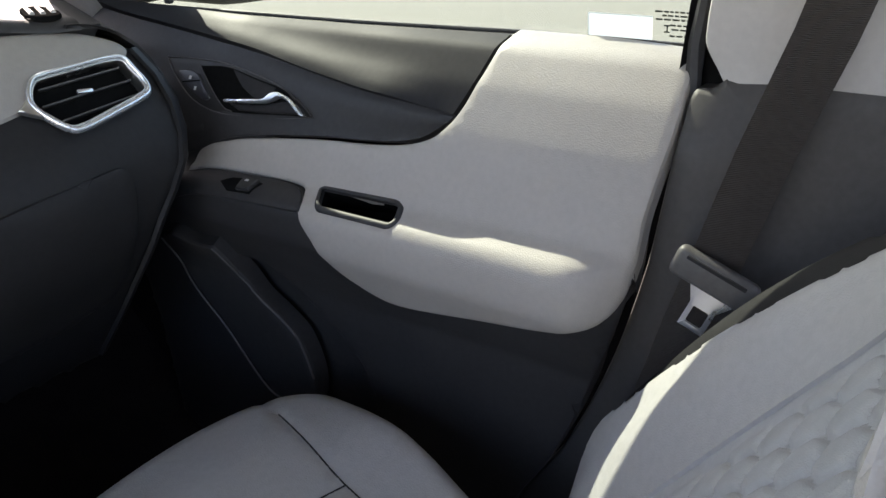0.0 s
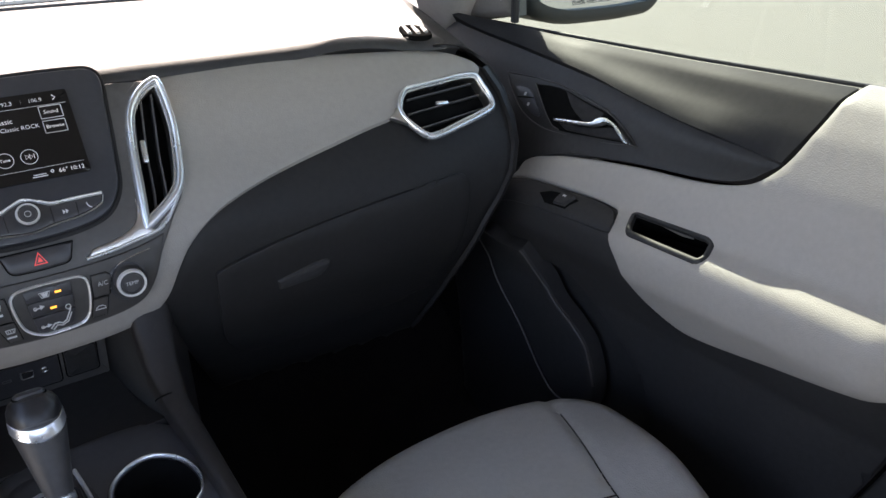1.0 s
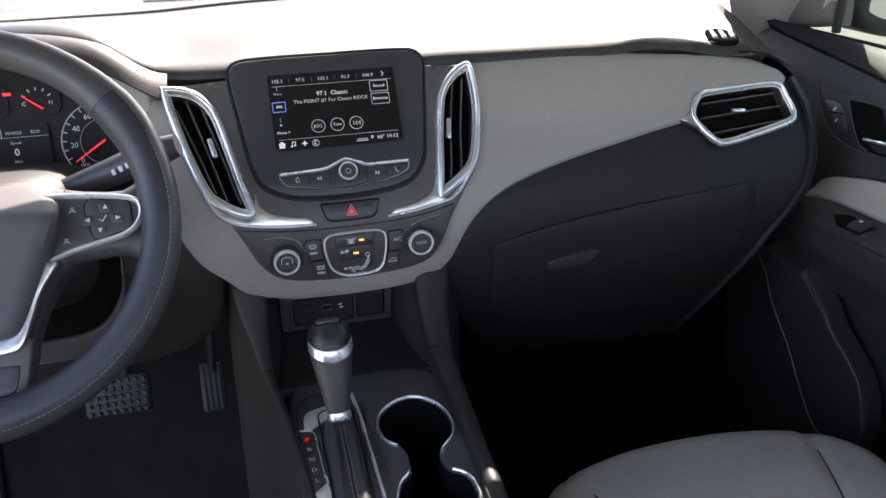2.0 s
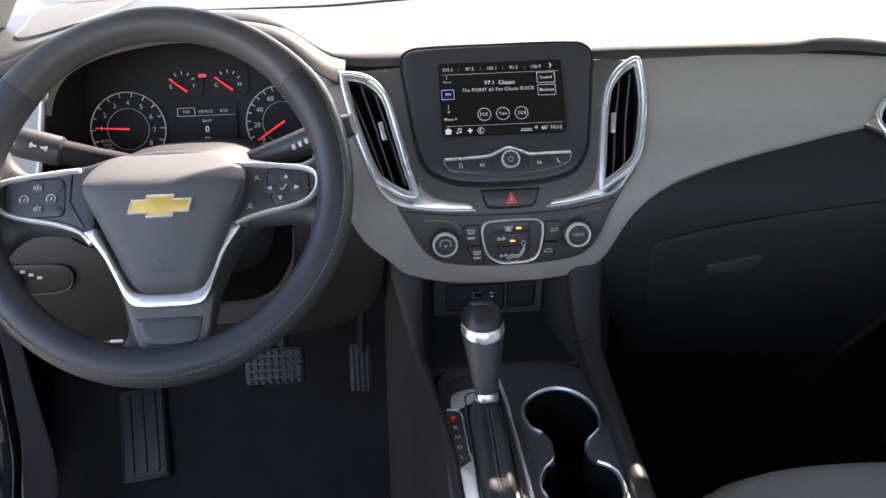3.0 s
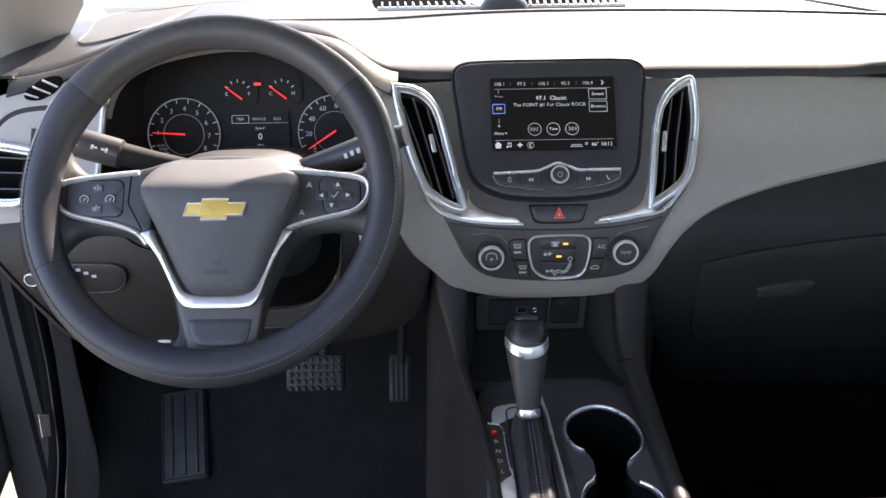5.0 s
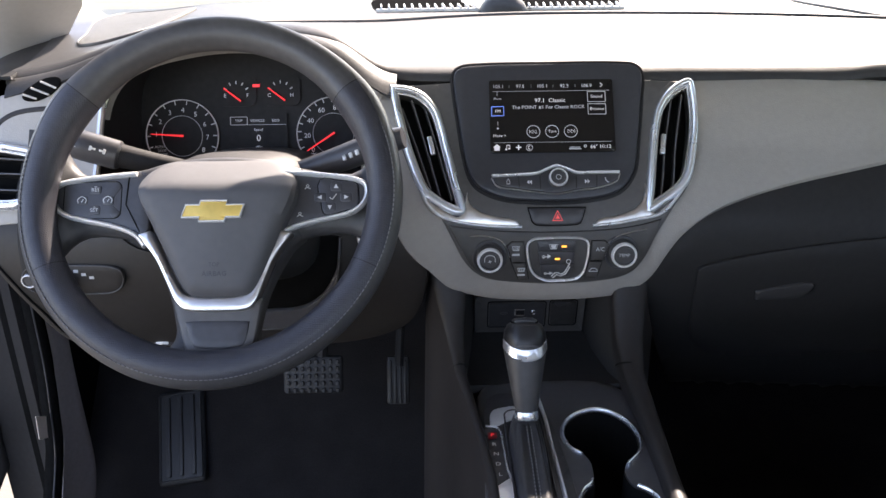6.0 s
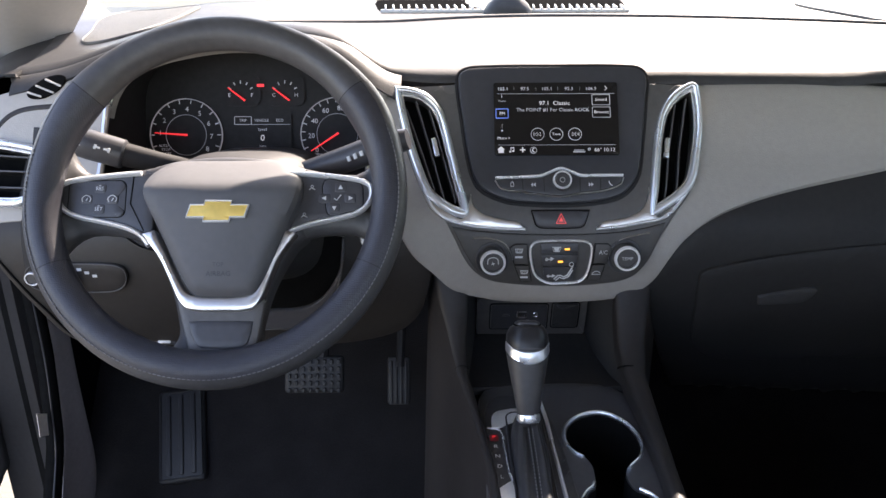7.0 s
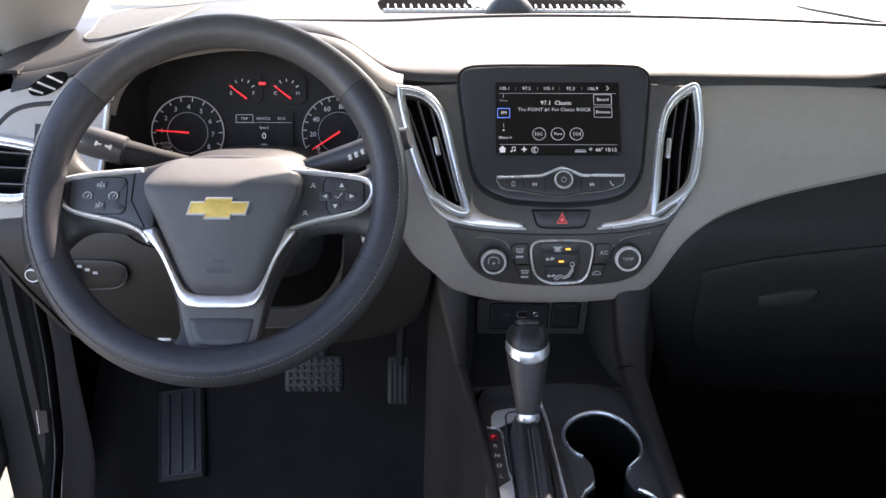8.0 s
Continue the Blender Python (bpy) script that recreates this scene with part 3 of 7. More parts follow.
# the joint line across the top, and the raised strip along the glass
line = [(x, 1.286 - (0.95 if x < 0.03 else 0.33) * (x - 0.03) ** 2) for x in np.linspace(-0.45, 0.55, 60)]
part("top_joint", band(line, pad, 0.010, 0.0045, 0.0, closed=False), TOPPAD, db, "dark joint across the top")
# Slots are flat black for their shade; sunlit bar edges are painted white.
for x0, x1, lean in ((-0.238, -0.072, -1), (0.012, 0.170, 1)):
    slot = part("defrost_vent", sheet([(x0, 1.335), (x1, 1.335), (x1 + (0.06 if lean > 0 else 0.01), 1.60), (x0 - (0.06 if lean < 0 else 0.01), 1.60)], pad, 0.002, 0.004, 0, 0.03), SHADEBLACK, db, "defroster slot with its shade painted black and sunlit bars painted white")
    for i in range(13):
        xa = x0 + 0.004 + i * (x1 - x0 - 0.008) / 12
        part("bar", block((0.0026, 0.050, 0.006), pose(xa, 1.358, pad_height(xa, 1.358) + 0.006, 0, 0, -lean * 4), 0.001), WHITEMARK, slot)
    part("rim", block((x1 - x0 + 0.006, 0.005, 0.006), pose((x0 + x1) / 2, 1.336, pad_height(0.0, 1.336) + 0.003), 0.0015), WHITEMARK, slot)
rows = [[(-0.030 + w * math.copysign(abs(math.cos(a)) ** 0.7, math.cos(a)), 1.330 + 0.8 * w * math.copysign(abs(math.sin(a)) ** 0.7, math.sin(a)), pad_height(-0.03, 1.33) + h) for a in np.linspace(0, 2 * math.pi, 29)[:-1]]
        for w, h in ((0.040, -0.004), (0.039, 0.006), (0.034, 0.014), (0.026, 0.022), (0.024, 0.024), (0.018, 0.024), (0.016, 0.020), (0.001, 0.020))]
part("light_sensor", loft(rows, close_u=True, cap=True), TOPPAD, db, "small dark sensor dome")
for side in (-1, 1):
    if side < 0:
        g = [(-0.645, 1.115), (-0.675, 1.21), (-0.71, 1.36), (-0.69, 1.45), (-0.60, 1.47), (-0.565, 1.42), (-0.558, 1.21), (-0.586, 1.125)]
    else:
        g = [(0.60, 1.17), (0.555, 1.20), (0.515, 1.28), (0.492, 1.37), (0.50, 1.46), (0.56, 1.53), (0.64, 1.50), (0.655, 1.40), (0.635, 1.27)]
    sp = part("speaker_grille", sheet(spline(g), pad, 0.003, 0.004, 0.002, 0.02), SPEAKER, db, "perforated speaker grille")
    part("seam", band(spline(g), pad, 0.0022, 0.0008, 0.0034), CHARCOAL, sp, "fine edge seam")
    dots = bmesh.new()
    L = spline(g)
    Q = np.array([(x, y) for x in np.arange(-0.72, 0.68, 0.007) for y in np.arange(1.10, 1.54, 0.007)])
    Q = Q[inside(Q, L)]
    Q = Q[edge_distance(Q, L) > 0.008]
    for x, y in Q:
        dots.faces.new([dots.verts.new(pad(x + dx, y + dy, 0.0038)) for dx, dy in ((-0.0016, 0), (0, -0.0016), (0.0016, 0), (0, 0.0016))])
    part("holes", dots, DEEP, sp, "fine round holes", smooth=False, kind="stuff")

# outlines on the dashboard's face: across, up
VENT_L = spline([(-0.199, 0.8625, 1), (-0.178, 0.8605), (-0.157, 0.853), (-0.1405, 0.8367), (-0.1322, 0.8154), (-0.1247, 0.7868), (-0.1165, 0.7594), (-0.1095, 0.7385), (-0.1085, 0.7275), (-0.1155, 0.7240), (-0.1303, 0.7275), (-0.1470, 0.7368), (-0.1610, 0.7480), (-0.1725, 0.7680), (-0.1818, 0.7910), (-0.1912, 0.8223), (-0.1965, 0.8435)], 5)
VENT_R = spline([(0.1625, 0.8645), (0.1712, 0.8630), (0.1750, 0.8500), (0.1755, 0.8138), (0.1675, 0.7764), (0.1570, 0.7550), (0.1430, 0.7428), (0.1235, 0.7308), (0.1102, 0.7243), (0.1042, 0.7262), (0.1075, 0.7545), (0.1145, 0.7872), (0.1205, 0.8188), (0.1275, 0.8371), (0.1420, 0.8535)], 5)
VENT_S = spline([(0.4455, 0.7880), (0.4500, 0.8030), (0.4620, 0.8155), (0.4756, 0.8185), (0.52, 0.8208), (0.568, 0.8222), (0.5845, 0.8175), (0.5910, 0.8040), (0.5965, 0.7870), (0.5935, 0.7750), (0.5820, 0.7695), (0.53, 0.7610), (0.4840, 0.7550), (0.4700, 0.7575), (0.4545, 0.7715)], 5)
VENT_D = spline([(-0.606, 0.778), (-0.611, 0.799), (-0.635, 0.8075), (-0.70, 0.815), (-0.735, 0.811), (-0.745, 0.78), (-0.735, 0.752), (-0.70, 0.749), (-0.64, 0.7435), (-0.615, 0.750)], 5)
CLUSTER = spline([(-0.541, 0.745, 1), (-0.5425, 0.81), (-0.5385, 0.854), (-0.526, 0.878), (-0.502, 0.893), (-0.46, 0.9045), (-0.40, 0.911), (-0.345, 0.906), (-0.29, 0.888), (-0.253, 0.862), (-0.232, 0.82), (-0.228, 0.745, 1), (-0.30, 0.70), (-0.48, 0.70)])

pale = spline([(-0.225, 0.862, 1), (0.0, 0.850), (0.165, 0.866, 1), (0.19, 0.8725, 1), (0.29, 0.876), (0.41, 0.871), (0.54, 0.857), (0.585, 0.840), (0.598, 0.826), (0.588, 0.8165), (0.568, 0.8190), (0.52, 0.8178), (0.476, 0.8155), (0.465, 0.8130), (0.4530, 0.8015), (0.4485, 0.7880), (0.435, 0.785), (0.383, 0.7764), (0.27, 0.7543), (0.204, 0.7344),
               (0.171, 0.7177), (0.149, 0.698), (0.1346, 0.677), (0.1186, 0.6463), (0.101, 0.629), (0.068, 0.6164), (0.005, 0.6120), (-0.059, 0.6138), (-0.094, 0.6196), (-0.1295, 0.634), (-0.150, 0.6545), (-0.1805, 0.6880), (-0.215, 0.765), (-0.226, 0.81)])
part("pale_panel", sheet(pale, dash, 0.006, 0.02, 0.006, 0.010, relief=lambda x, z: -4.0 * max(z - 0.81, 0) ** 2, holes=[inset(VENT_L, 0.004), inset(VENT_R, 0.004)], well=0), PALESHADED, db, "pale ash grey vinyl face panel")
stack = spline([(-0.198, 0.861, 1), (-0.186, 0.80), (-0.164, 0.752), (-0.140, 0.726), (-0.128, 0.706), (-0.113, 0.676), (-0.095, 0.655), (-0.07, 0.646), (0.0, 0.641), (0.062, 0.645), (0.090, 0.654), (0.106, 0.674), (0.120, 0.705), (0.134, 0.726), (0.158, 0.757),
                (0.170, 0.80), (0.172, 0.862, 1), (0.0, 0.866)])
part("center_panel", sheet(stack, dash, 0.0095, 0.01, 0.003, 0.012, holes=[inset(VENT_L, 0.004), inset(VENT_R, 0.004)], well=0.035), CHARCOAL, db, "charcoal centre stack panel")
low = spline([(0.105, 0.64, 1), (0.125, 0.665), (0.165, 0.72), (0.232, 0.755), (0.34, 0.78), (0.42, 0.80), (0.46, 0.828), (0.52, 0.830), (0.60, 0.832), (0.632, 0.79, 1), (0.62, 0.745), (0.60, 0.70), (0.578, 0.668), (0.55, 0.63), (0.53, 0.56), (0.515, 0.40, 1), (0.20, 0.40, 1), (0.14, 0.54)])
part("lower_panel", sheet(low, dash, 0.0, 0.02, 0.008, 0.014, holes=[inset(VENT_S, 0.004)], well=0.035), LOWSHADED, db, "black grained lower panel")
gb = part("glovebox_door", sheet(spline([(0.172, 0.655), (0.182, 0.664), (0.249, 0.682), (0.356, 0.699), (0.488, 0.713), (0.512, 0.711), (0.520, 0.69), (0.505, 0.58), (0.48, 0.53), (0.24, 0.50), (0.19, 0.54)]), dash, 0.005, 0.008, 0.003, 0.014),
          LOWSHADED, db, "black glovebox door with a fine gap")
part("latch_handle", sheet(spline([(0.244, 0.631, 1), (0.285, 0.642), (0.306, 0.645), (0.311, 0.640), (0.300, 0.625), (0.285, 0.621), (0.247, 0.617, 1)]), dash, 0.0085, 0.004, 0.003, 0.006), BLACK, gb, "recessed smooth latch")
for side in (-1, 1):
    rows = []
    for zz in np.linspace(0.42 if side > 0 else 0.66, 0.825, 14):
        y0 = dash_depth(0.62, zz) - 0.002
        xb = 0.615 if side < 0 else float(np.interp(zz, [0.42, 0.56, 0.63, 0.668, 0.70, 0.745, 0.79, 0.825], [0.505, 0.52, 0.54, 0.566, 0.588, 0.606, 0.615, 0.60]))
        rows.append([(side * (xb + 0.045 * math.sin(a)), y0 + 0.17 * (1 - math.cos(a)), zz) for a in np.linspace(0, math.pi / 2, 10)])
    part("edge_cap", shell(rows, 0.006, -side), LOWSHADED, db, "rounded black end of the dashboard")
    rows = []
    for y in (0.84, 0.87, 0.89, 0.905, 0.92, 0.95, 1.0, 1.1, 1.2, 1.35, 1.5):
        xe = float(np.interp(y, [0.90, 0.99, 1.1, 1.2, 1.4, 1.66], [0.545, 0.578, 0.607, 0.632, 0.69, 0.80] if side > 0 else [0.66, 0.675, 0.70, 0.72, 0.77, 0.82]))
        ztop = pad_height(side * xe, max(y, 0.92)) - 0.006
        row = [(side * (xe - 0.01 + (0.09 if side > 0 else 0.125) * math.sin(a)), y, 0.79 + (ztop - 0.79) * math.cos(a) ** 0.8) for a in np.linspace(0, math.pi / 2, 14)]
        rows.append([(px, max(py, dash_depth(0.62, pz) + (0.045 if side > 0 and px < 0.612 and pz < 0.833 else -0.006)), pz) for px, py, pz in row])
    part("end_cover", shell(rows, 0.004, 1), LOWSHADED, db, "black rounded cover beside the pad")


def vent(loop, slats, tab, width=0.0086, rise=0.0062, deep=0.012, back=0.028):
    """A framed air outlet: chrome rim, well with its shade painted black, blades and a small chrome tab."""
    v = part("air_vent", sheet(inset(loop, 0.002), dash, -back, 0.004, 0, 0.012), SHADEBLACK, db, "air vent with bright chrome rim and dark blades")
    part("chrome_rim", band(loop, dash, width, rise, 0.0095), CHROME, v, "bright chrome rim")
    part("inner_rim", band(inset(loop, width), dash, 0.0018, 0.001, 0.0085, base=0.016), SILVER, v, "bright inner wall")
    for a, b in slats:
        way = [(a[0] + (b[0] - a[0]) * t, a[1] + (b[1] - a[1]) * t) for t in np.linspace(0, 1, 9)]
        part("blade", shell([[dash(*p, h) for p in way] for h in (-0.001, -0.45 * deep, -deep)], 0.0016, 1), BLADE, v)
        # Grey line paints the highlight on the blade's front edge.
        part("blade_glint", tube([dash(*p, -0.0005) for p in way], 0.0010, 6), BLADEGLINT, v)
    m = dash(tab[0], tab[1], 0.003)
    part("tab", block(tab[2], Matrix.Translation(m) @ pose(0, 0, 0, -35, tab[3], 0), 0.0015), CHROME, v, "chrome slider tab")
    return v


vent(VENT_L, [((-0.172, 0.848), (-0.138, 0.745)), ((-0.157, 0.843), (-0.124, 0.742)), ((-0.184, 0.840), (-0.150, 0.755))], (-0.1485, 0.797, (0.006, 0.006, 0.024), -14))
vent(VENT_R, [((0.161, 0.850), (0.140, 0.748)), ((0.148, 0.846), (0.126, 0.742)), ((0.136, 0.832), (0.116, 0.745))], (0.1335, 0.795, (0.006, 0.006, 0.026), 10))
vent(VENT_S, [((0.470, 0.8045), (0.578, 0.8095)), ((0.464, 0.7885), (0.584, 0.7945)), ((0.474, 0.772), (0.582, 0.779))], (0.518, 0.7925, (0.020, 0.005, 0.005), 6), 0.0060, 0.0036, 0.005, 0.014)
part("vent_spur", sheet(spline([(0.4310, 0.7850, 1), (0.4400, 0.7905), (0.4470, 0.7960, 1), (0.4480, 0.7860), (0.4530, 0.7745, 1), (0.4430, 0.7790)], 4), dash, 0.0115, 0.005, 0.0015, 0.006), SILVER, db, "silver point beside the outer vent")
# silver wings that run from the centre vents to the hazard button
WING_L = [(-0.1065, 0.7480, 1), (-0.1045, 0.7370), (-0.0980, 0.7305), (-0.0869, 0.7258), (-0.0669, 0.7218), (-0.0500, 0.7193), (-0.0425, 0.7112, 1), (-0.0768, 0.7122), (-0.1102, 0.7156), (-0.1369, 0.7222), (-0.1536, 0.7345), (-0.1640, 0.7520, 1), (-0.1480, 0.7375), (-0.1303, 0.7280), (-0.1150, 0.7245)]
WING_R = [(0.1058, 0.7540, 1), (0.1035, 0.7431), (0.0981, 0.7326), (0.0866, 0.7264), (0.0698, 0.7223), (0.0495, 0.7191), (0.0420, 0.7116, 1), (0.0700, 0.7136), (0.0899, 0.7165), (0.1175, 0.7210), (0.1306, 0.7275), (0.1418, 0.7385), (0.1500, 0.7480, 1), (0.1295, 0.7325), (0.1130, 0.7250)]
for pts, edge in ((WING_L, WING_L[6:12]), (WING_R, WING_R[12:5:-1])):
    wing = part("silver_wing", sheet(spline(pts, 6), dash, 0.013, 0.006, 0.002, 0.006), SILVER, db, "satin silver sweep under the vent")
    part("wing_edge", band(spline([p[:2] for p in edge], 8, False), dash, -0.0032, 0.0022, 0.0125, closed=False), CHROME, wing, "bright lower edge")

# infotainment unit
UNIT = spline([(-0.1205, 0.8640), (-0.1165, 0.8745), (-0.1000, 0.8790), (0.0, 0.8802), (0.0955, 0.8792), (0.1075, 0.8745), (0.1105, 0.8640), (0.1081, 0.8460), (0.1037, 0.8113), (0.0968, 0.7735), (0.0876, 0.7580), (0.0735, 0.7470), (0.0533, 0.7412), (0.0298, 0.7384), (-0.0036, 0.7372), (-0.0369, 0.7383), (-0.0636, 0.7411), (-0.0869, 0.7490),
               (-0.1001, 0.7590), (-0.1079, 0.7788), (-0.1151, 0.8231)])
unit = part("infotainment_unit", sheet(UNIT, dash, 0.016, 0.02, 0.004, 0.010), UNITGREY, db, "dark satin touchscreen unit, switched on")
SC, SA = Vector((0, 0.929, 0.826)), radians(32.5)
SU, SN = Vector((0, math.sin(SA), math.cos(SA))), Vector((0, -math.cos(SA), math.sin(SA)))


def scr(a, b, h):
    """On the screen: across and up from its middle."""
    return SC + Vector((a * 0.925 - 0.0025, 0, 0)) + SU * (b * 0.905 - 0.0062) + SN * (h + 0.0225)


part("unit_gap", band(inset(UNIT, -0.004), dash, 0.0045, 0.0008, 0.0097), DEEP, unit, "dark gap round the unit")
disp = part("display", sheet(rounded(-0.081, -0.050, 0.081, 0.051, 0.003), scr, 0.0, 0.012, 0.001, 0.03), SCREEN, unit, "lit radio display with white words")
W2 = 0.0765
bars([(-W2, 0.0345, W2, 0.0349), (-W2, -0.0369, W2, -0.0365)], scr, GLOWDIM, disp, name="rule")
for i, word in enumerate(("105.1", "97.5", "105.1", "92.3", "106.9")):
    lettering(word, 0.0066, scr, -0.0692 + i * 0.0289, 0.0415, GLOWDIM, disp)
    if i < 4:
        bars([(-0.0550 + i * 0.0289, 0.0395, -0.0548 + i * 0.0289, 0.0440)], scr, GLOWFAINT, disp, name="divider")
part("arrow_icon", tube([scr(0.0645, 0.0455, 0.0004), scr(0.0675, 0.0425, 0.0004), scr(0.0645, 0.0395, 0.0004)], 0.0005, 4), GLOW, disp)
lettering("97.1  Classic", 0.0080, scr, -0.002, 0.0212, GLOW, disp)
lettering("The POINT #1 For Classic ROCK", 0.0068, scr, -0.0044, 0.0119, GLOWDIM, disp)
for word, b in (("Sound", 0.0262), ("Browse", 0.0088)):
    part("button_outline", band(rounded(0.0471, b - 0.0075, 0.0709, b + 0.0075, 0.001, 2), scr, 0.0006, 0.0002, 0.0004, 2), GLOWDIM, disp)
    lettering(word, 0.0062, scr, 0.059, b, GLOW, disp)
for a in (-0.0250, -0.0007, 0.0236):
    part("button_outline", band(circle(a, -0.0218, 0.0088, 28), scr, 0.0007, 0.0002, 0.0004, 2), GLOWDIM, disp)
lettering("Tune", 0.0052, scr, -0.0007, -0.0218, GLOW, disp)
for a, w in ((-0.0250, -1), (0.0236, 1)):
    for k in (0, 1):
        c = a + w * (0.0005 - 0.0042 * k)
        part("skip_icon", band([(c - w * 0.0002, -0.0246), (c + w * 0.0038, -0.0218), (c - w * 0.0002, -0.0190)], scr, 0.0006, 0.0002, 0.0004, 2), GLOW, disp)
    bars([(a + w * 0.0050 - 0.0003, -0.0246, a + w * 0.0050 + 0.0003, -0.0190)], scr, GLOW, disp, name="skip_bar")
lettering("FM", 0.006, scr, -0.0705, 0.007, GLOW, disp)
part("button_outline", band(rounded(-0.0790, 0.0005, -0.0625, 0.0140, 0.001, 2), scr, 0.0007, 0.0002, 0.0004, 2), GLOWBLUE, disp)
lettering("More >", 0.0055, scr, -0.0690, -0.0273, GLOW, disp)
for b0, b1 in ((0.0285, 0.0345), (-0.0135, -0.0075)):
    bars([(-0.0712, b0, -0.0707, b1)], scr, GLOWDIM, disp, name="slider_mark")
lettering("Phone", 0.0040, scr, -0.0705, 0.0245, GLOWFAINT, disp)
bars([(-0.0722, -0.0180, -0.0700, -0.0158)], scr, GLOWDIM, disp, name="slider_mark")
lettering("66\u00b0 10:12", 0.0070, scr, 0.0615, -0.0437, GLOW, disp)
for r in ((0.0205, -0.0470, 0.0360, -0.0458), (0.0215, -0.0445, 0.0350, -0.0436)):
    bars([r], scr, GLOWDIM, disp, name="signal_icon")
part("pin_icon", band(circle(0.0415, -0.0425, 0.0018, 14), scr, 0.0008, 0.0002, 0.0004, 2), GLOWDIM, disp)
part("home_icon", sheet([(-0.0764, -0.0475), (-0.0694, -0.0475), (-0.0694, -0.043), (-0.0679, -0.043), (-0.0729, -0.0385), (-0.0779, -0.043), (-0.0764, -0.043)], scr, 0.0005, 0.0003, 0, 0.01), GLOW, disp)
bars([(-0.0624, -0.0470, -0.0599, -0.0450), (-0.0606, -0.0470, -0.0599, -0.0400), (-0.0606, -0.0410, -0.0559, -0.0400), (-0.0566, -0.0460, -0.0559, -0.0400), (-0.0584, -0.0460, -0.0559, -0.0440)], scr, GLOW, disp, name="note_icon")
bars([(-0.0484, -0.0442, -0.0414, -0.0427), (-0.0457, -0.0469, -0.0441, -0.0401)], scr, GLOW, disp, name="plus_icon")
part("phone_icon", band(circle(-0.0309, -0.0437, 0.0044, 20), scr, 0.0006, 0.0002, 0.0004, 2), GLOWDIM, disp)
part("receiver_icon", tube([scr(-0.0300, -0.0412, 0.0005), scr(-0.0322, -0.0425, 0.0005), scr(-0.0322, -0.0450, 0.0005), scr(-0.0300, -0.0463, 0.0005)], 0.0006, 4), GLOW, disp)

# control bar under the screen
bar_loop = spline([(-0.0775, 0.7592, 1), (-0.0435, 0.7600), (-0.0234, 0.7610), (-0.0125, 0.7640), (0.0004, 0.7672), (0.0136, 0.7642), (0.0240, 0.7612), (0.0436, 0.7612), (0.0740, 0.7612, 1), (0.0705, 0.7555), (0.0495, 0.7498), (0.0228, 0.7472), (-0.0006, 0.7440), (-0.0239, 0.7458), (-0.0504, 0.7490), (-0.0710, 0.7520)])
cb = part("control_bar", sheet(bar_loop, dash, 0.0195, 0.006, 0.002, 0.006), SATIN, unit, "row of smooth dark radio keys")
part("chrome_line", band(spline([(-0.0775, 0.7592), (-0.0435, 0.7600), (-0.0234, 0.7610), (-0.0125, 0.7640), (0.0004, 0.7672), (0.0136, 0.7642), (0.0240, 0.7612), (0.0436, 0.7612), (0.0740, 0.7612)], 8, False), dash, 0.0022, 0.0016, 0.0195, closed=False), RING, cb, "bright chrome line")
part("lower_line", band(spline([(0.0740, 0.7606), (0.0705, 0.7550), (0.0495, 0.7493), (0.0228, 0.7467), (-0.0006, 0.7435), (-0.0239, 0.7453), (-0.0504, 0.7485), (-0.0710, 0.7515), (-0.0775, 0.7586)], 8, False), dash, 0.0010, 0.001, 0.0195, closed=False), SILVER, cb)
for x in (-0.046, -0.0205, 0.0225, 0.047):
    part("key_joint", tube([dash(x, 0.7595, 0.0198), dash(x * 0.98, 0.7490 if abs(x) > 0.03 else 0.7475, 0.0198)], 0.0005, 4), DEEP, cb)


def knob(name, x, z, r, height, parent, off, face):
    k = part(name, lathe([(r, 0), (r, height * 0.7), (r * 0.93, height), (r * 0.70, height * 1.02), (r * 0.66, height * 0.9), (0.0, height * 0.9)], dash(x, z, off), dash(x, z, 1) - dash(x, z, 0), 40), face, parent, "round dark rotary knob with chrome ring")
    part("chrome_ring", lathe([(r * 1.02, height * 0.80), (r * 1.0, height * 1.0), (r * 0.95, height * 1.10), (r * 0.86, height * 1.10), (r * 0.78, height * 0.95)], dash(x, z, off), dash(x, z, 1) - dash(x, z, 0), 40, caps=False), RING, k, "chrome ring")
    return k


pk = knob("power_knob", 0.0004, 0.7562, 0.0110, 0.010, unit, 0.019, RIMTRIM)


def knob_face(x, z, lift):
    n = (dash(x, z, 1) - dash(x, z, 0))
    u = Vector((1, 0, 0)).cross(n) * -1
    o = dash(x, z, lift)
    if u.z < 0:
        u = -u
    return lambda a, b, h: o + Vector((a, 0, 0)) + u * b + n * h


part("power_mark", band(circle(0, 0, 0.0032, 18), knob_face(0.0004, 0.7562, 0.0283), 0.0006, 0.0002, 0.0003, 2), WHITEMARK, pk)
part("home_mark", band([(-0.0600, 0.7525), (-0.0560, 0.7525), (-0.0560, 0.7553), (-0.0580, 0.7572), (-0.0600, 0.7553)], dash, 0.0006, 0.0003, 0.0202, 2), GLOWDIM, cb)
for a, w in ((-0.0330, -1), (0.0350, 1)):
    for k in (0, 1):
        c = a + w * (0.0004 - 0.0030 * k)
        part("skip_mark", sheet([(c, 0.7522), (c + w * 0.0026, 0.7540), (c, 0.7558)], dash, 0.0204, 0.0003, 0, 0.01), GLOWFAINT, cb)
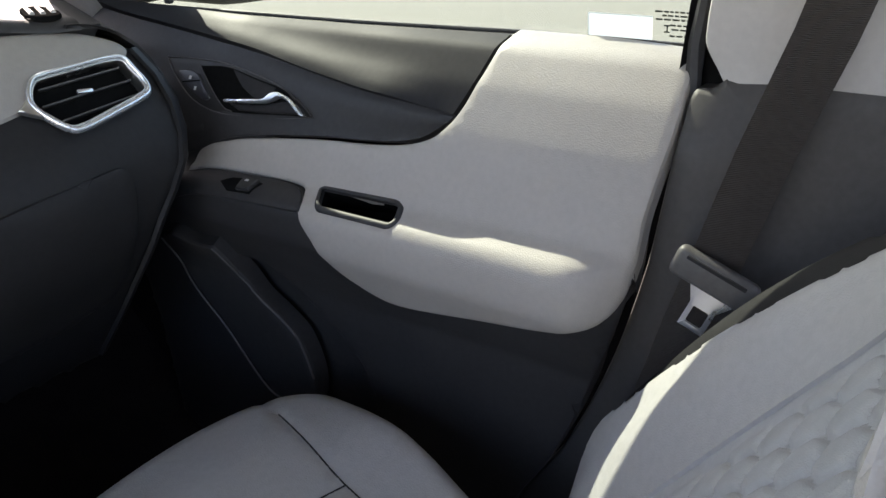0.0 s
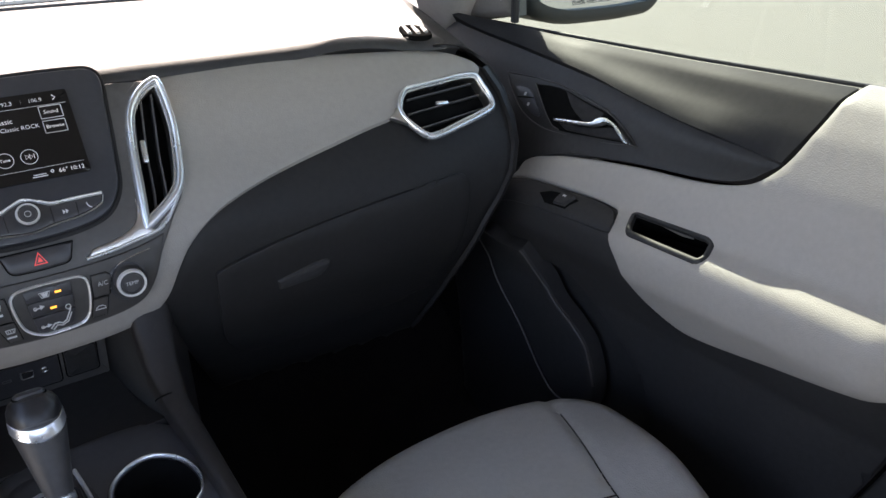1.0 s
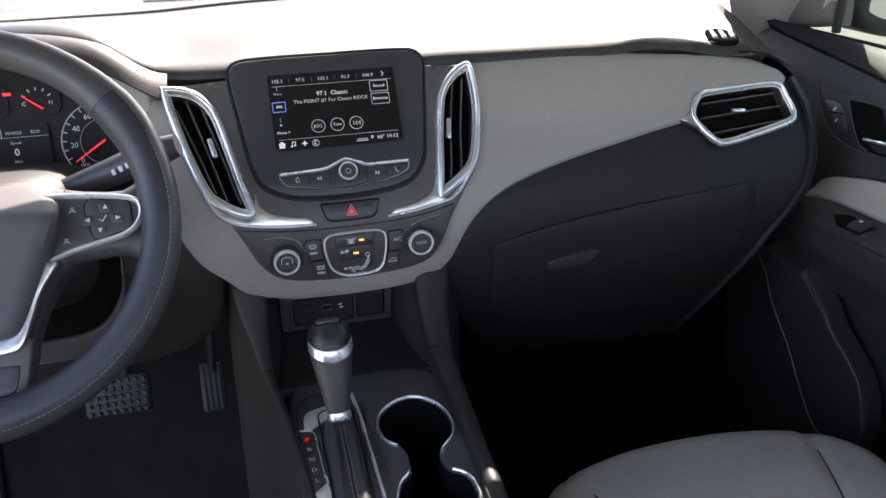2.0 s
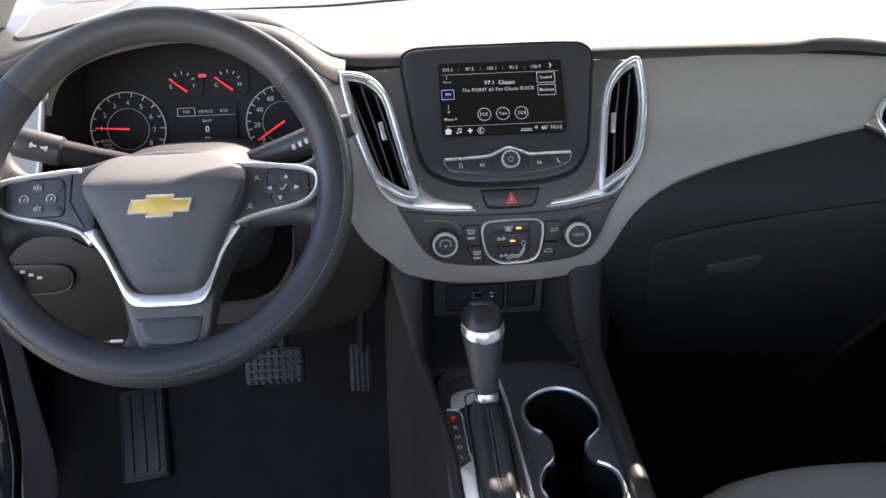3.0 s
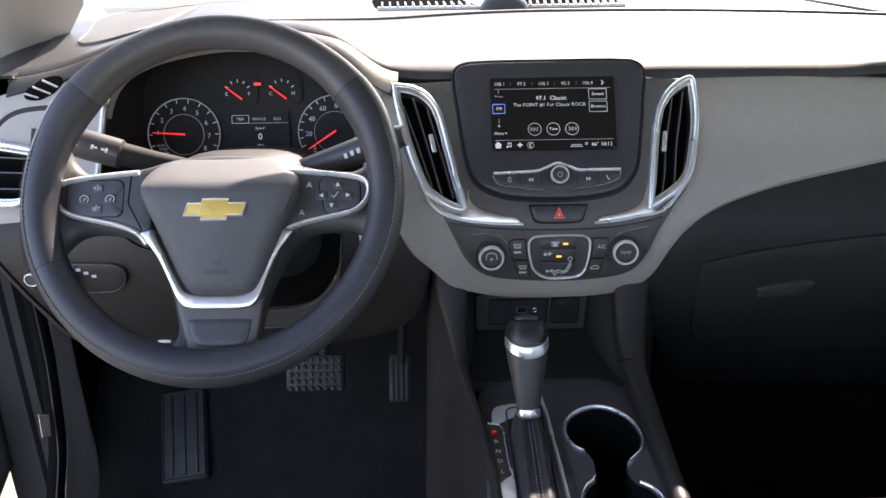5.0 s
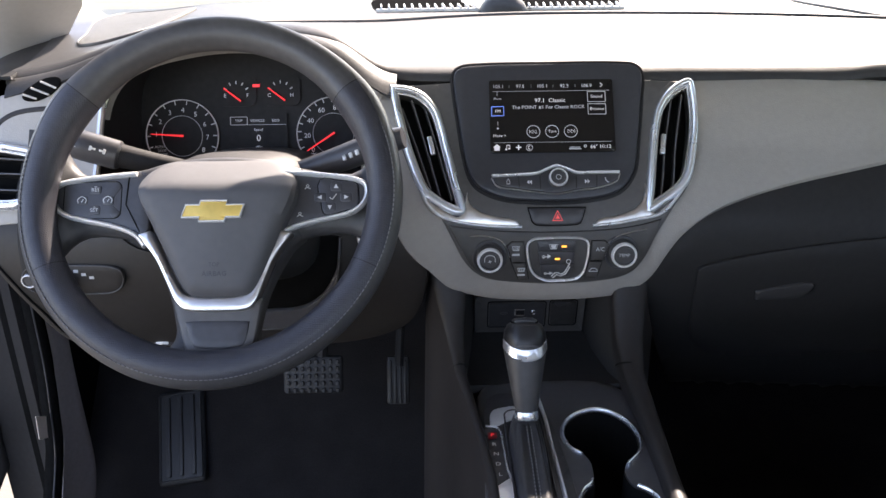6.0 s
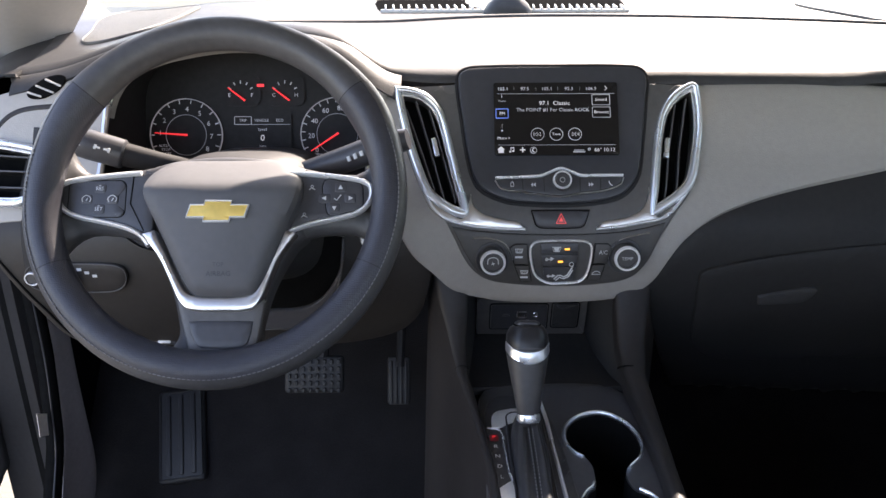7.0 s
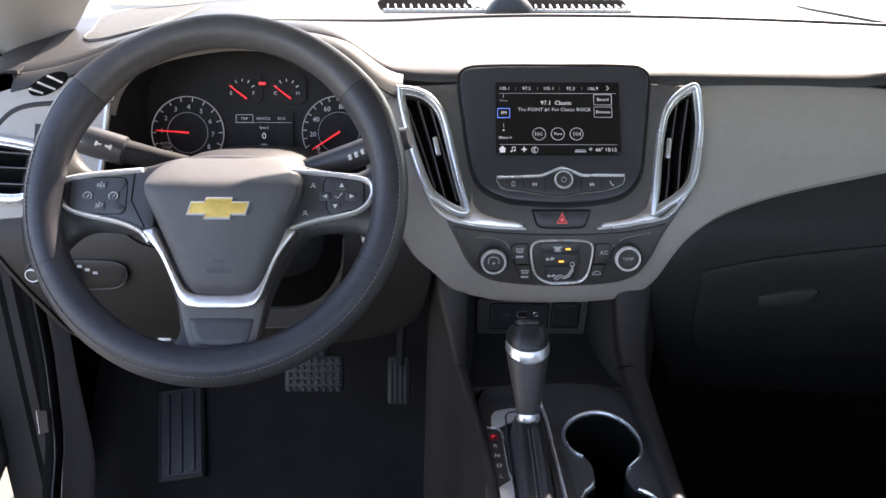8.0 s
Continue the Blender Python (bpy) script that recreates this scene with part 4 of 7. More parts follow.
part("phone_mark", tube([dash(0.0565, 0.7572, 0.0203), dash(0.0570, 0.7552, 0.0203), dash(0.0585, 0.7537, 0.0203), dash(0.0605, 0.7530, 0.0203)], 0.0006, 4), GLOWDIM, cb)

# hazard key
hz = part("hazard_button", sheet(spline([(-0.0345, 0.7300, 1), (0.0330, 0.7300, 1), (0.0300, 0.7225), (0.0265, 0.7165), (0.0190, 0.7143), (-0.0225, 0.7143), (-0.0290, 0.7170), (-0.0320, 0.7235)]), dash, 0.014, 0.006, 0.002, 0.006), SATIN, db, "dark hazard key with red triangle")
part("key_gap", band(spline([(-0.0355, 0.7310, 1), (0.0340, 0.7310, 1), (0.0308, 0.7225), (0.0272, 0.7157), (0.0193, 0.7134), (-0.0228, 0.7134), (-0.0298, 0.7162), (-0.0330, 0.7235)]), dash, 0.0014, 0.0004, 0.0122, 2), SHADEBLACK, hz, "dark gap round the key")
part("warning_triangle", band([(-0.0068, 0.7180), (0.0062, 0.7180), (-0.0003, 0.7280)], dash, 0.0016, 0.0003, 0.0143, 2), REDPRINT, hz, "red triangle")
part("warning_triangle", sheet([(-0.0030, 0.7200), (0.0024, 0.7200), (-0.0003, 0.7243)], dash, 0.0146, 0.0004, 0, 0.01), REDPRINT, hz, "red triangle")

# climate panel
cl = part("climate_panel", sheet(spline([(-0.1310, 0.7165, 1), (-0.1235, 0.7048), (-0.1132, 0.6849), (-0.0993, 0.6644), (-0.0784, 0.6514), (-0.0474, 0.6468), (0.0076, 0.6455), (0.0621, 0.6490), (0.0890, 0.6568), (0.1035, 0.6750), (0.1144, 0.6980), (0.1230, 0.7195, 1), (0.0970, 0.7132), (0.0571, 0.7089), (0.0036, 0.7073), (-0.0499, 0.7081), (-0.0968, 0.7114)], 5), dash, 0.013, 0.006, 0.002, 0.008), CLIMATE, db,
           "dark grey climate control panel")
FRAME = spline([(-0.0372, 0.6914), (-0.0318, 0.6990), (-0.0198, 0.7014), (0.0237, 0.7014), (0.0347, 0.6982), (0.0384, 0.6903), (0.0370, 0.6728), (0.0330, 0.6575), (0.0245, 0.6497), (0.0037, 0.6475), (-0.0138, 0.6482), (-0.0285, 0.6572), (-0.0348, 0.6726)])
part("chrome_frame", band(FRAME, dash, 0.0028, 0.0025, 0.0135), RING, cl, "bright chrome frame round the mode keys")
for pts in ([(-0.0237, 0.6967), (0.0212, 0.6968), (0.0205, 0.6862), (-0.0228, 0.6862)], [(-0.0226, 0.6850), (0.0204, 0.6850), (0.0200, 0.6720), (-0.0206, 0.6720)], [(-0.0204, 0.6708), (0.0200, 0.6708), (0.0155, 0.6545), (-0.0180, 0.6545)]):
    part("mode_key", sheet([(*p,) for p in spline([(*p, 1) for p in pts], 3)], dash, 0.0155, 0.003, 0.0008, 0.01), SATIN, cl, "dark mode key")
for side, pts in ((-1, [(-0.0604, 0.6913), (-0.0545, 0.6962), (-0.0405, 0.6962), (-0.0382, 0.6740), (-0.0546, 0.6740)]), (-1, [(-0.0538, 0.6722), (-0.0376, 0.6722), (-0.0335, 0.6515), (-0.0455, 0.6515)]),
                  (1, [(0.0412, 0.6964), (0.0560, 0.6964), (0.0610, 0.6920), (0.0556, 0.6750), (0.0395, 0.6750)]), (1, [(0.0385, 0.6730), (0.0535, 0.6730), (0.0490, 0.6530), (0.0345, 0.6530)])):
    k = part("climate_key", sheet(spline([(*p, 1) for p in pts], 3), dash, 0.0150, 0.003, 0.0010, 0.01), CLIMATE, cl, "dark climate key")
    c, d = sum(p[0] for p in pts) / len(pts), sum(p[1] for p in pts) / len(pts)
    part("key_gap", band(spline([(*p, 1) for p in pts], 3), dash, -0.0008, 0.0003, 0.0134, 2), SHADEBLACK, k)
    if side > 0 and d > 0.68:
        lettering("A/C", 0.0062, dash, c, d, WHITEMARK, k, 0.0156)
    elif side > 0:
        part("car_mark", band([(c - 0.0055, d - 0.002), (c + 0.0055, d - 0.002), (c + 0.0050, d + 0.0008), (c + 0.0025, d + 0.0028), (c - 0.0020, d + 0.0028), (c - 0.0045, d + 0.0005)], dash, 0.0008, 0.0002, 0.0155, 2), WHITEMARK, k)
    else:
        part("screen_mark", band(spline([(c - 0.0048, d + 0.0052, 1), (c + 0.0048, d + 0.0052, 1), (c + 0.0036, d + 0.0004, 1), (c - 0.0036, d + 0.0004, 1)], 3), dash, 0.0008, 0.0002, 0.0155, 2), WHITEMARK, k)
        for q in (-0.0022, 0.0, 0.0022):
            bars([(c + q - 0.0004, d + 0.0012, c + q + 0.0004, d + 0.0040)], dash, WHITEMARK, k, 0.0156, "heat_mark")
        bars([(c - 0.0045, d - 0.0050, c + 0.0045, d - 0.0028)], dash, WHITEMARK, k, 0.0156, "print_bar")
bars([(0.0045, 0.6900, 0.0105, 0.6920)], dash, GLOWAMBER, cl, 0.0162, "amber_lamp")
bars([(-0.0030, 0.6765, 0.0030, 0.6785)], dash, GLOWAMBER, cl, 0.0162, "amber_lamp")
# mode marks: a windshield, arrows and a seated figure's outline drawn as plain lines
part("screen_mark", band([(-0.0105, 0.6935), (0.0005, 0.6935), (-0.0015, 0.6880), (-0.0085, 0.6880)], dash, 0.0009, 0.0002, 0.0160, 2), WHITEMARK, cl)
part("screen_mark", sheet([(-0.0085, 0.6925), (-0.0015, 0.6925), (-0.0030, 0.6890), (-0.0070, 0.6890)], dash, 0.0161, 0.0002, 0, 0.01), WHITEMARK, cl)
for a, b in ((-0.0180, 0.6795), (-0.0150, 0.6590)):
    part("arrow_mark", tube([dash(a, b, 0.0161), dash(a + 0.0065, b + 0.0008, 0.0161)], 0.0007, 4), WHITEMARK, cl)
    part("arrow_mark", sheet([(a + 0.0060, b - 0.0015), (a + 0.0105, b + 0.0012), (a + 0.0060, b + 0.0032)], dash, 0.0161, 0.0003, 0, 0.01), WHITEMARK, cl)
    part("arrow_mark", band(circle(a + 0.0015, b + 0.0004, 0.0018, 12), dash, 0.0007, 0.0002, 0.0160, 2), WHITEMARK, cl)
part("posture_mark", tube([dash(x, z, 0.0161) for x, z in ((-0.0065, 0.6555), (-0.0020, 0.6605), (0.0020, 0.6605), (0.0050, 0.6585), (0.0095, 0.6610), (0.0135, 0.6690), (0.0150, 0.6720))], 0.0008, 5), WHITEMARK, cl)
part("posture_mark", tube([dash(x, z, 0.0161) for x, z in ((-0.0045, 0.6535), (0.0000, 0.6580), (0.0050, 0.6560), (0.0110, 0.6590), (0.0155, 0.6680))], 0.0007, 5), WHITEMARK, cl)
part("ring_mark", band(circle(0.0135, 0.6742, 0.0028, 14), dash, 0.0007, 0.0002, 0.0160, 2), WHITEMARK, cl)
for x, z in ((-0.0812, 0.6808), (0.0765, 0.6842)):
    part("knob_seat", band(circle(x, z - 0.002, 0.0205, 36), dash, 0.004, 0.0012, 0.0128), SATIN, cl, "dark shadow gap round the knob")
    kb = knob("fan_knob" if x < 0 else "temperature_knob", x, z, 0.0150, 0.017, cl, 0.013, RIMTRIM)
    fp = knob_face(x, z, 0.0287)
    if x > 0:
        lettering("TEMP", 0.0056, fp, 0, 0, WHITEMARK, kb)
    else:
        part("fan_mark", band(spline([(-0.0058, -0.002), (-0.005, 0.004), (0, 0.006), (0.005, 0.004), (0.0058, -0.002)], 5, False), fp, 0.001, 0.0002, 0.0003, 2, False), WHITEMARK, kb)
        for a in (0, 90):
            part("fan_mark", sheet([(0.0026 * math.cos(radians(a + d)) * f, 0.0026 * math.sin(radians(a + d)) * f - 0.0012) for d, f in ((20, 1), (45, 0.4), (70, 0.4), (160, 0.4), (200, 1), (225, 0.4), (250, 0.4), (340, 0.4))], fp, 0.0006, 0.0002, 0, 0.01), WHITEMARK, kb)
for pts in ([(-0.1040, 0.7030), (-0.0850, 0.7030), (-0.0690, 0.6980), (-0.0610, 0.6890), (-0.0570, 0.6790)], [(0.0580, 0.6790), (0.0620, 0.6920), (0.0720, 0.7010), (0.0900, 0.7060), (0.1050, 0.7085)]):
    part("groove", band(spline(pts, 8, False), dash, 0.0012, 0.0005, 0.0135, 2, False), SILVER, cl)

# sockets under the stack
SOCKETS = Vector((-0.02, 0.922, 0.556))


def sock(a, b, h):
    return SOCKETS + Vector((a, -h - 0.25 * b, b))


us = part("socket_panel", sheet(rounded(-0.074, -0.030, 0.074, 0.030, 0.003), sock, 0.0, 0.03, 0.002, 0.02), CHARCOAL, db, "dark panel with data sockets")
part("socket_plate", sheet(rounded(-0.055, -0.018, 0.020, 0.022, 0.003), sock, 0.003, 0.004, 0.001, 0.02), SATIN, us, "smooth plate with sockets")
for r in (rounded(-0.056, -0.019, 0.021, 0.023, 0.003), rounded(0.027, -0.017, 0.063, 0.025, 0.004)):
    part("plate_gap", band(r, sock, -0.0012, 0.0004, 0.0006, 2), SHADEBLACK, us, "fine dark gap")
part("socket_lid", sheet(rounded(0.028, -0.016, 0.062, 0.024, 0.004), sock, 0.004, 0.004, 0.002, 0.02), BLACK, us, "square socket lid")
part("data_socket", band(rounded(-0.0212, 0.0010, -0.0068, 0.0122, 0.001, 2), sock, 0.002, 0.001, 0.0032, 2), SILVER, us, "metal rimmed socket")
part("data_socket", band(rounded(-0.0400, 0.0040, -0.0300, 0.0082, 0.002, 3), sock, 0.0010, 0.0006, 0.0032, 2), CHARCOAL, us)
part("data_socket", sheet(rounded(-0.0190, 0.0030, -0.0090, 0.0100, 0.001, 2), sock, 0.0036, 0.001, 0, 0.01), DEEP, us)
part("audio_socket", band(circle(0.0045, 0.0066, 0.0042, 18), sock, 0.0022, 0.001, 0.0032, 2), SILVER, us, "round metal rimmed socket")

# driver's side of the face, round the instruments
drv = spline([(-0.207, 0.858, 1), (-0.224, 0.80), (-0.228, 0.752, 1), (-0.30, 0.735), (-0.55, 0.735), (-0.71, 0.725, 1), (-0.728, 0.80), (-0.69, 0.855), (-0.60, 0.875), (-0.42, 0.926), (-0.35, 0.918), (-0.28, 0.896), (-0.24, 0.876)])
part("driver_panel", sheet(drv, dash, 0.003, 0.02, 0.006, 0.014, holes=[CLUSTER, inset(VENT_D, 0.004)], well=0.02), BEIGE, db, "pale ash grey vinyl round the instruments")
knee = spline([(-0.205, 0.765, 1), (-0.30, 0.75), (-0.55, 0.75), (-0.715, 0.74, 1), (-0.680, 0.705), (-0.655, 0.660), (-0.632, 0.612), (-0.616, 0.565), (-0.595, 0.545), (-0.55, 0.535), (-0.30, 0.53), (-0.19, 0.56), (-0.155, 0.64), (-0.165, 0.70)])
part("knee_panel", sheet(knee, dash, 0.0, 0.02, 0.008, 0.014), KNEE, db, "black knee panel below the steering column")
part("knee_groove", tube([dash(x, z, 0.0006) for x, z in spline([(-0.688, 0.725), (-0.6589, 0.6875), (-0.6397, 0.6542), (-0.6184, 0.6119), (-0.6027, 0.5655), (-0.585, 0.552)], 6, False)], 0.0014, 5), SHADEBLACK, db, "dark groove along the panel's edge")
sw = part("light_switch_panel", sheet(spline([(-0.6305, 0.6700), (-0.6235, 0.6815), (-0.610, 0.6848), (-0.5350, 0.6845), (-0.5150, 0.6800), (-0.5109, 0.6690), (-0.5175, 0.6550), (-0.5340, 0.6482), (-0.6110, 0.6500), (-0.6265, 0.6565)]), dash, 0.005, 0.006, 0.002, 0.008), KNEE, db, "dark headlamp switch panel")
part("switch_rim", band(spline([(-0.6305, 0.6700), (-0.6235, 0.6815), (-0.610, 0.6848), (-0.5350, 0.6845), (-0.5150, 0.6800), (-0.5109, 0.6690), (-0.5175, 0.6550), (-0.5340, 0.6482), (-0.6110, 0.6500), (-0.6265, 0.6565)]), dash, 0.0014, 0.0010, 0.005), CHARCOAL, sw)
knob("headlamp_knob", -0.5850, 0.6680, 0.0165, 0.014, sw, 0.005, RIMTRIM)
knob("dimmer_knob", -0.6200, 0.6690, 0.0085, 0.006, sw, 0.005, RIMTRIM)
for i in range(3):
    bars([(-0.5680 + i * 0.0085, 0.6765 - 0.004 * i, -0.5625 + i * 0.0085, 0.6800 - 0.004 * i)], dash, WHITEMARK, sw, 0.0056)
vent(VENT_D, [((-0.622, 0.794), (-0.725, 0.800)), ((-0.618, 0.780), (-0.732, 0.784)), ((-0.622, 0.765), (-0.728, 0.768))], (-0.68, 0.783, (0.018, 0.006, 0.006), -3))
dm = part("window_demister", sheet(spline([(-0.6385, 0.8600), (-0.6265, 0.8725), (-0.6100, 0.8798), (-0.5945, 0.8787), (-0.5965, 0.8694), (-0.6078, 0.8604), (-0.6243, 0.8552)]), dash, 0.006, 0.004, 0.001, 0.008), SHADEBLACK, db, "small slotted demister outlet")
for a, b in (((-0.6364, 0.8612), (-0.6195, 0.8566)), ((-0.6270, 0.8681), (-0.6050, 0.8606)), ((-0.6162, 0.8748), (-0.5971, 0.8676))):
    part("slat", tube([dash(*a, 0.008), dash(*b, 0.008)], 0.0013, 6), PILLAR, dm)
part("panel_groove", band(spline([(-0.690, 0.800), (-0.6681, 0.8245), (-0.6559, 0.8355), (-0.6397, 0.8415), (-0.6100, 0.8445), (-0.560, 0.846)], 8, False), dash, 0.006, 0.0012, 0.0028, closed=False), KNEE, db, "dark groove beside the instruments")
dmr = part("window_demister", sheet(spline([(0.531, 0.992), (0.552, 0.990), (0.558, 0.972), (0.553, 0.946), (0.540, 0.930), (0.514, 0.930), (0.506, 0.940), (0.517, 0.965)], 5), pad, 0.005, 0.006, 0.002, 0.008), SHADEBLACK, db, "small slotted demister outlet")
for a, b in (((0.533, 0.986), (0.514, 0.940)), ((0.544, 0.980), (0.528, 0.940)), ((0.552, 0.968), (0.542, 0.942))):
    part("slat", tube([pad(*a, 0.006), pad(*b, 0.006)], [0.0020, 0.0030], 6), PILLAR, dmr)
bars([(0.474 + i * 0.0070, 0.9360 - 0.0012 * i, 0.4790 + i * 0.0070, 0.9405 - 0.0012 * i) for i in range(6)], pad, DEEP, db, 0.0015, "print_bar")

# instrument cluster
def gauge(x, z, h):
    """On the instruments' face, a tilted plane in the hooded recess."""
    z = 0.79 + (z - 0.79) * 0.947
    return Vector((x, 1.005 + (z - 0.79) * 0.32 - h * 0.95, z + h * 0.3))


ic = part("instrument_panel", sheet(inset(CLUSTER, -0.008), gauge, -0.004, 0.004, 0, 0.03), DEEP, db, "black instrument cluster, lit, under a hood")
rows = []
for t in np.linspace(0, 1, 7):
    row = []
    for x, z in CLUSTER:
        p, q = dash(x, z, 0.004), gauge(x + (-0.39 - x) * 0.03, z + (0.80 - z) * 0.03, -0.004)
        row.append(p.lerp(q, t))
    rows.append(row)
part("hood_lining", loft(rows, close_u=True), DEEP, ic, "black hood lining")
edge = [p for p in CLUSTER if p[1] > 0.735]
edge.sort(key=lambda p: math.atan2(p[1] - 0.74, p[0] + 0.39))
part("hood_edge", tube([dash(x, z, 0.006) for x, z in edge], 0.0042, 8), SILVER, ic, "bright edge of the hood")


def dial(cx, cz, r, marks, numbers, needle, parent, size=0.0092):
    d = part("dial", band(circle(cx, cz, r, 40), gauge, 0.0010, 0.0006, 0.001, 2), GLOWFAINT, parent, "round dial with white numbers")
    part("inner_ring", band(circle(cx, cz, r * 0.56, 36), gauge, 0.0006, 0.0003, 0.001, 2), GLOWTRACE, d)
    part("dial_face", sheet(circle(cx, cz, r * 0.97, 36), gauge, 0.0, 0.003, 0, 0.03), DEEP, d)
    for a in marks:
        c, s = math.cos(radians(a)), math.sin(radians(a))
        part("tick", tube([gauge(cx + c * r * 0.86, cz + s * r * 0.86, 0.0015), gauge(cx + c * r * 0.97, cz + s * r * 0.97, 0.0015)], 0.0007, 4), GLOWFAINT, d)
    for a, word in numbers:
        lettering(word, size, gauge, cx + math.cos(radians(a)) * r * 0.70, cz + math.sin(radians(a)) * r * 0.70, GLOWDIM, d, 0.0015)
    c, s = math.cos(radians(needle)), math.sin(radians(needle))
    part("needle", tube([gauge(cx - c * r * 0.05, cz - s * r * 0.05, 0.004), gauge(cx + c * r * 0.84, cz + s * r * 0.84, 0.004)], [0.0016, 0.0007], 6), GLOWRED, d, "red lit needle")
    return d


d1 = dial(-0.4828, 0.7895, 0.0488, range(-40, 221, 20), [(178 - i * 30 - 2, str(i + 1)) for i in range(8)], 176, ic)
dial(-0.2805, 0.790, 0.0495, range(-20, 216, 14), [(218, "0"), (184, "20"), (150, "40"), (116, "60"), (82, "80"), (48, "100")], 213, ic)
for i, word in enumerate(("AUTO", "STOP", "OFF")):
    lettering(word, 0.0048, gauge, -0.5130 + 0.003 * i, 0.7750 - 0.0052 * i, GLOWDIM, d1, 0.002)
lettering("MPH", 0.0050, gauge, -0.306, 0.7625, GLOWDIM, ic, 0.002)
for cx, left, right in ((-0.4085, "E", "F"), (-0.3495, "C", "H")):
    sd = part("small_gauge", sheet(rounded(cx - 0.026, 0.828, cx + 0.026, 0.868, 0.01), gauge, -0.001, 0.002, 0, 0.03), DEEP, ic, "small dark gauge with red needle")
    lettering(left, 0.007, gauge, cx - 0.0150, 0.842, GLOWDIM, sd, 0.0015)
    lettering(right, 0.007, gauge, cx + 0.0150, 0.842, GLOWDIM, sd, 0.0015)
    for a in (150, 120, 90, 60, 30):
        c, s = math.cos(radians(a)), math.sin(radians(a))
        part("tick", tube([gauge(cx + c * 0.0145, 0.843 + s * 0.0145, 0.0015), gauge(cx + c * 0.0185, 0.843 + s * 0.0185, 0.0015)], 0.0008, 4), GLOWFAINT, sd)
    part("needle", tube([gauge(cx + 0.006, 0.8348, 0.003), gauge(cx - 0.0165, 0.8520, 0.003)], [0.0013, 0.0008], 6), GLOWRED, sd, "red lit needle")
bars([(-0.3865, 0.8530, -0.3770, 0.8568)], gauge, GLOWRED, ic, 0.002, "red_lamp")
info = part("trip_display", sheet(rounded(-0.419, 0.748, -0.342, 0.818, 0.003), gauge, 0.0, 0.002, 0, 0.03), DEEP, ic, "small trip display")
bars([(-0.418, 0.8030, -0.343, 0.8034)], gauge, GLOWDIM, info, 0.001, "rule")
part("tab_outline", band(rounded(-0.418, 0.8030, -0.395, 0.8140, 0.001, 2), gauge, 0.0006, 0.0002, 0.0008, 2), GLOWDIM, info)
for x, word in ((-0.4065, "TRIP"), (-0.3815, "VEHICLE"), (-0.3570, "ECO")):
    lettering(word, 0.0050, gauge, x, 0.8085, GLOWDIM, info, 0.001)
lettering("Speed", 0.0050, gauge, -0.3805, 0.7965, GLOWDIM, info, 0.001)
lettering("0", 0.0120, gauge, -0.3805, 0.7850, GLOW, info, 0.001)
lettering("MPH", 0.0042, gauge, -0.3805, 0.7735, GLOWDIM, info, 0.001)

# ---------------------------------------------------------------- steering wheel
WC, WE = Vector((-0.3645, 0.709, 0.803)), radians(33)
WU, WN = Vector((0, math.sin(WE), math.cos(WE))), Vector((0, -math.cos(WE), math.sin(WE)))


def whl(u, v, h):
    """On the steering wheel's plane: across, up and out from its middle."""
    return WC + Vector((u, 0, 0)) + WU * v + WN * h


def hubp(u, v, h):
    return whl(u + 0.0062 - 0.06 * v, v - 0.004, h + 0.016)


def padp(u, v, h):
    return whl(u * 1.01 - 0.002, v, h - 0.002)


wheel = thing("steering_wheel", WC, "black leather steering wheel with chrome spoke trim", "steering wheel")


def rim_arc(a0, a1, n, grow=0.0, b0=0.0, b1=360.0):
    rows = []
    for a in np.linspace(radians(a0), radians(a1), n):
        d = math.degrees(a)
        r = 0.0174 + grow + 0.0028 * sum(math.exp(-(((d - c + 180) % 360 - 180) / 14) ** 2) for c in (33, 147)) + 0.0012 * math.exp(-(((d - 270 + 180) % 360 - 180) / 40) ** 2)
        R = 0.1715
        rows.append([whl((R + r * math.cos(b)) * math.cos(a), (R + r * math.cos(b)) * math.sin(a), r * 1.02 * math.sin(b)) for b in np.linspace(radians(b0), radians(b1), 25)[:-1 if b1 - b0 > 359 else None]])
    return loft(rows, close_u=b1 - b0 > 359, cap=b1 - b0 > 359)


for a0, a1, mat, lab in ((38, 142, RIMTRIM, "smooth black upper rim"), (142, 205, LEATHER, "grained leather grip"), (205, 335, LEATHER, "grained leather lower rim"), (335, 398, LEATHER, "grained leather grip")):
    if mat is LEATHER:
        part("rim", rim_arc(a0, a1, int((a1 - a0) / 2.2), 0, 58, 285), LEATHER, wheel, lab)
        part("rim_edge", rim_arc(a0, a1, int((a1 - a0) / 2.2), 0.0003, -75, 58), RIMTRIM, wheel, "smooth outer band of the rim")
    else:
        part("rim", rim_arc(a0, a1, int((a1 - a0) / 2.2)), mat, wheel, lab)
for a0, a1 in ((144, 396),):
    st = bmesh.new()
    n = 170
    for i in range(n):
        a, b = radians(a0 + (a1 - a0) * i / n), radians(a0 + (a1 - a0) * (i + 0.62) / n)
        r = 0.1715 + 0.0098
        tube([whl(r * math.cos(t), r * math.sin(t), 0.0160) for t in (a, b)], 0.0006, 4, st)
    part("stitching", st, THREAD, wheel, "grey seam stitches", kind="stuff")
for a in (38, 142, 205, 335):
    part("rim_joint", rim_arc(a - 0.12, a + 0.12, 2, 0.0002), DEEP, wheel, "fine joint in the rim")

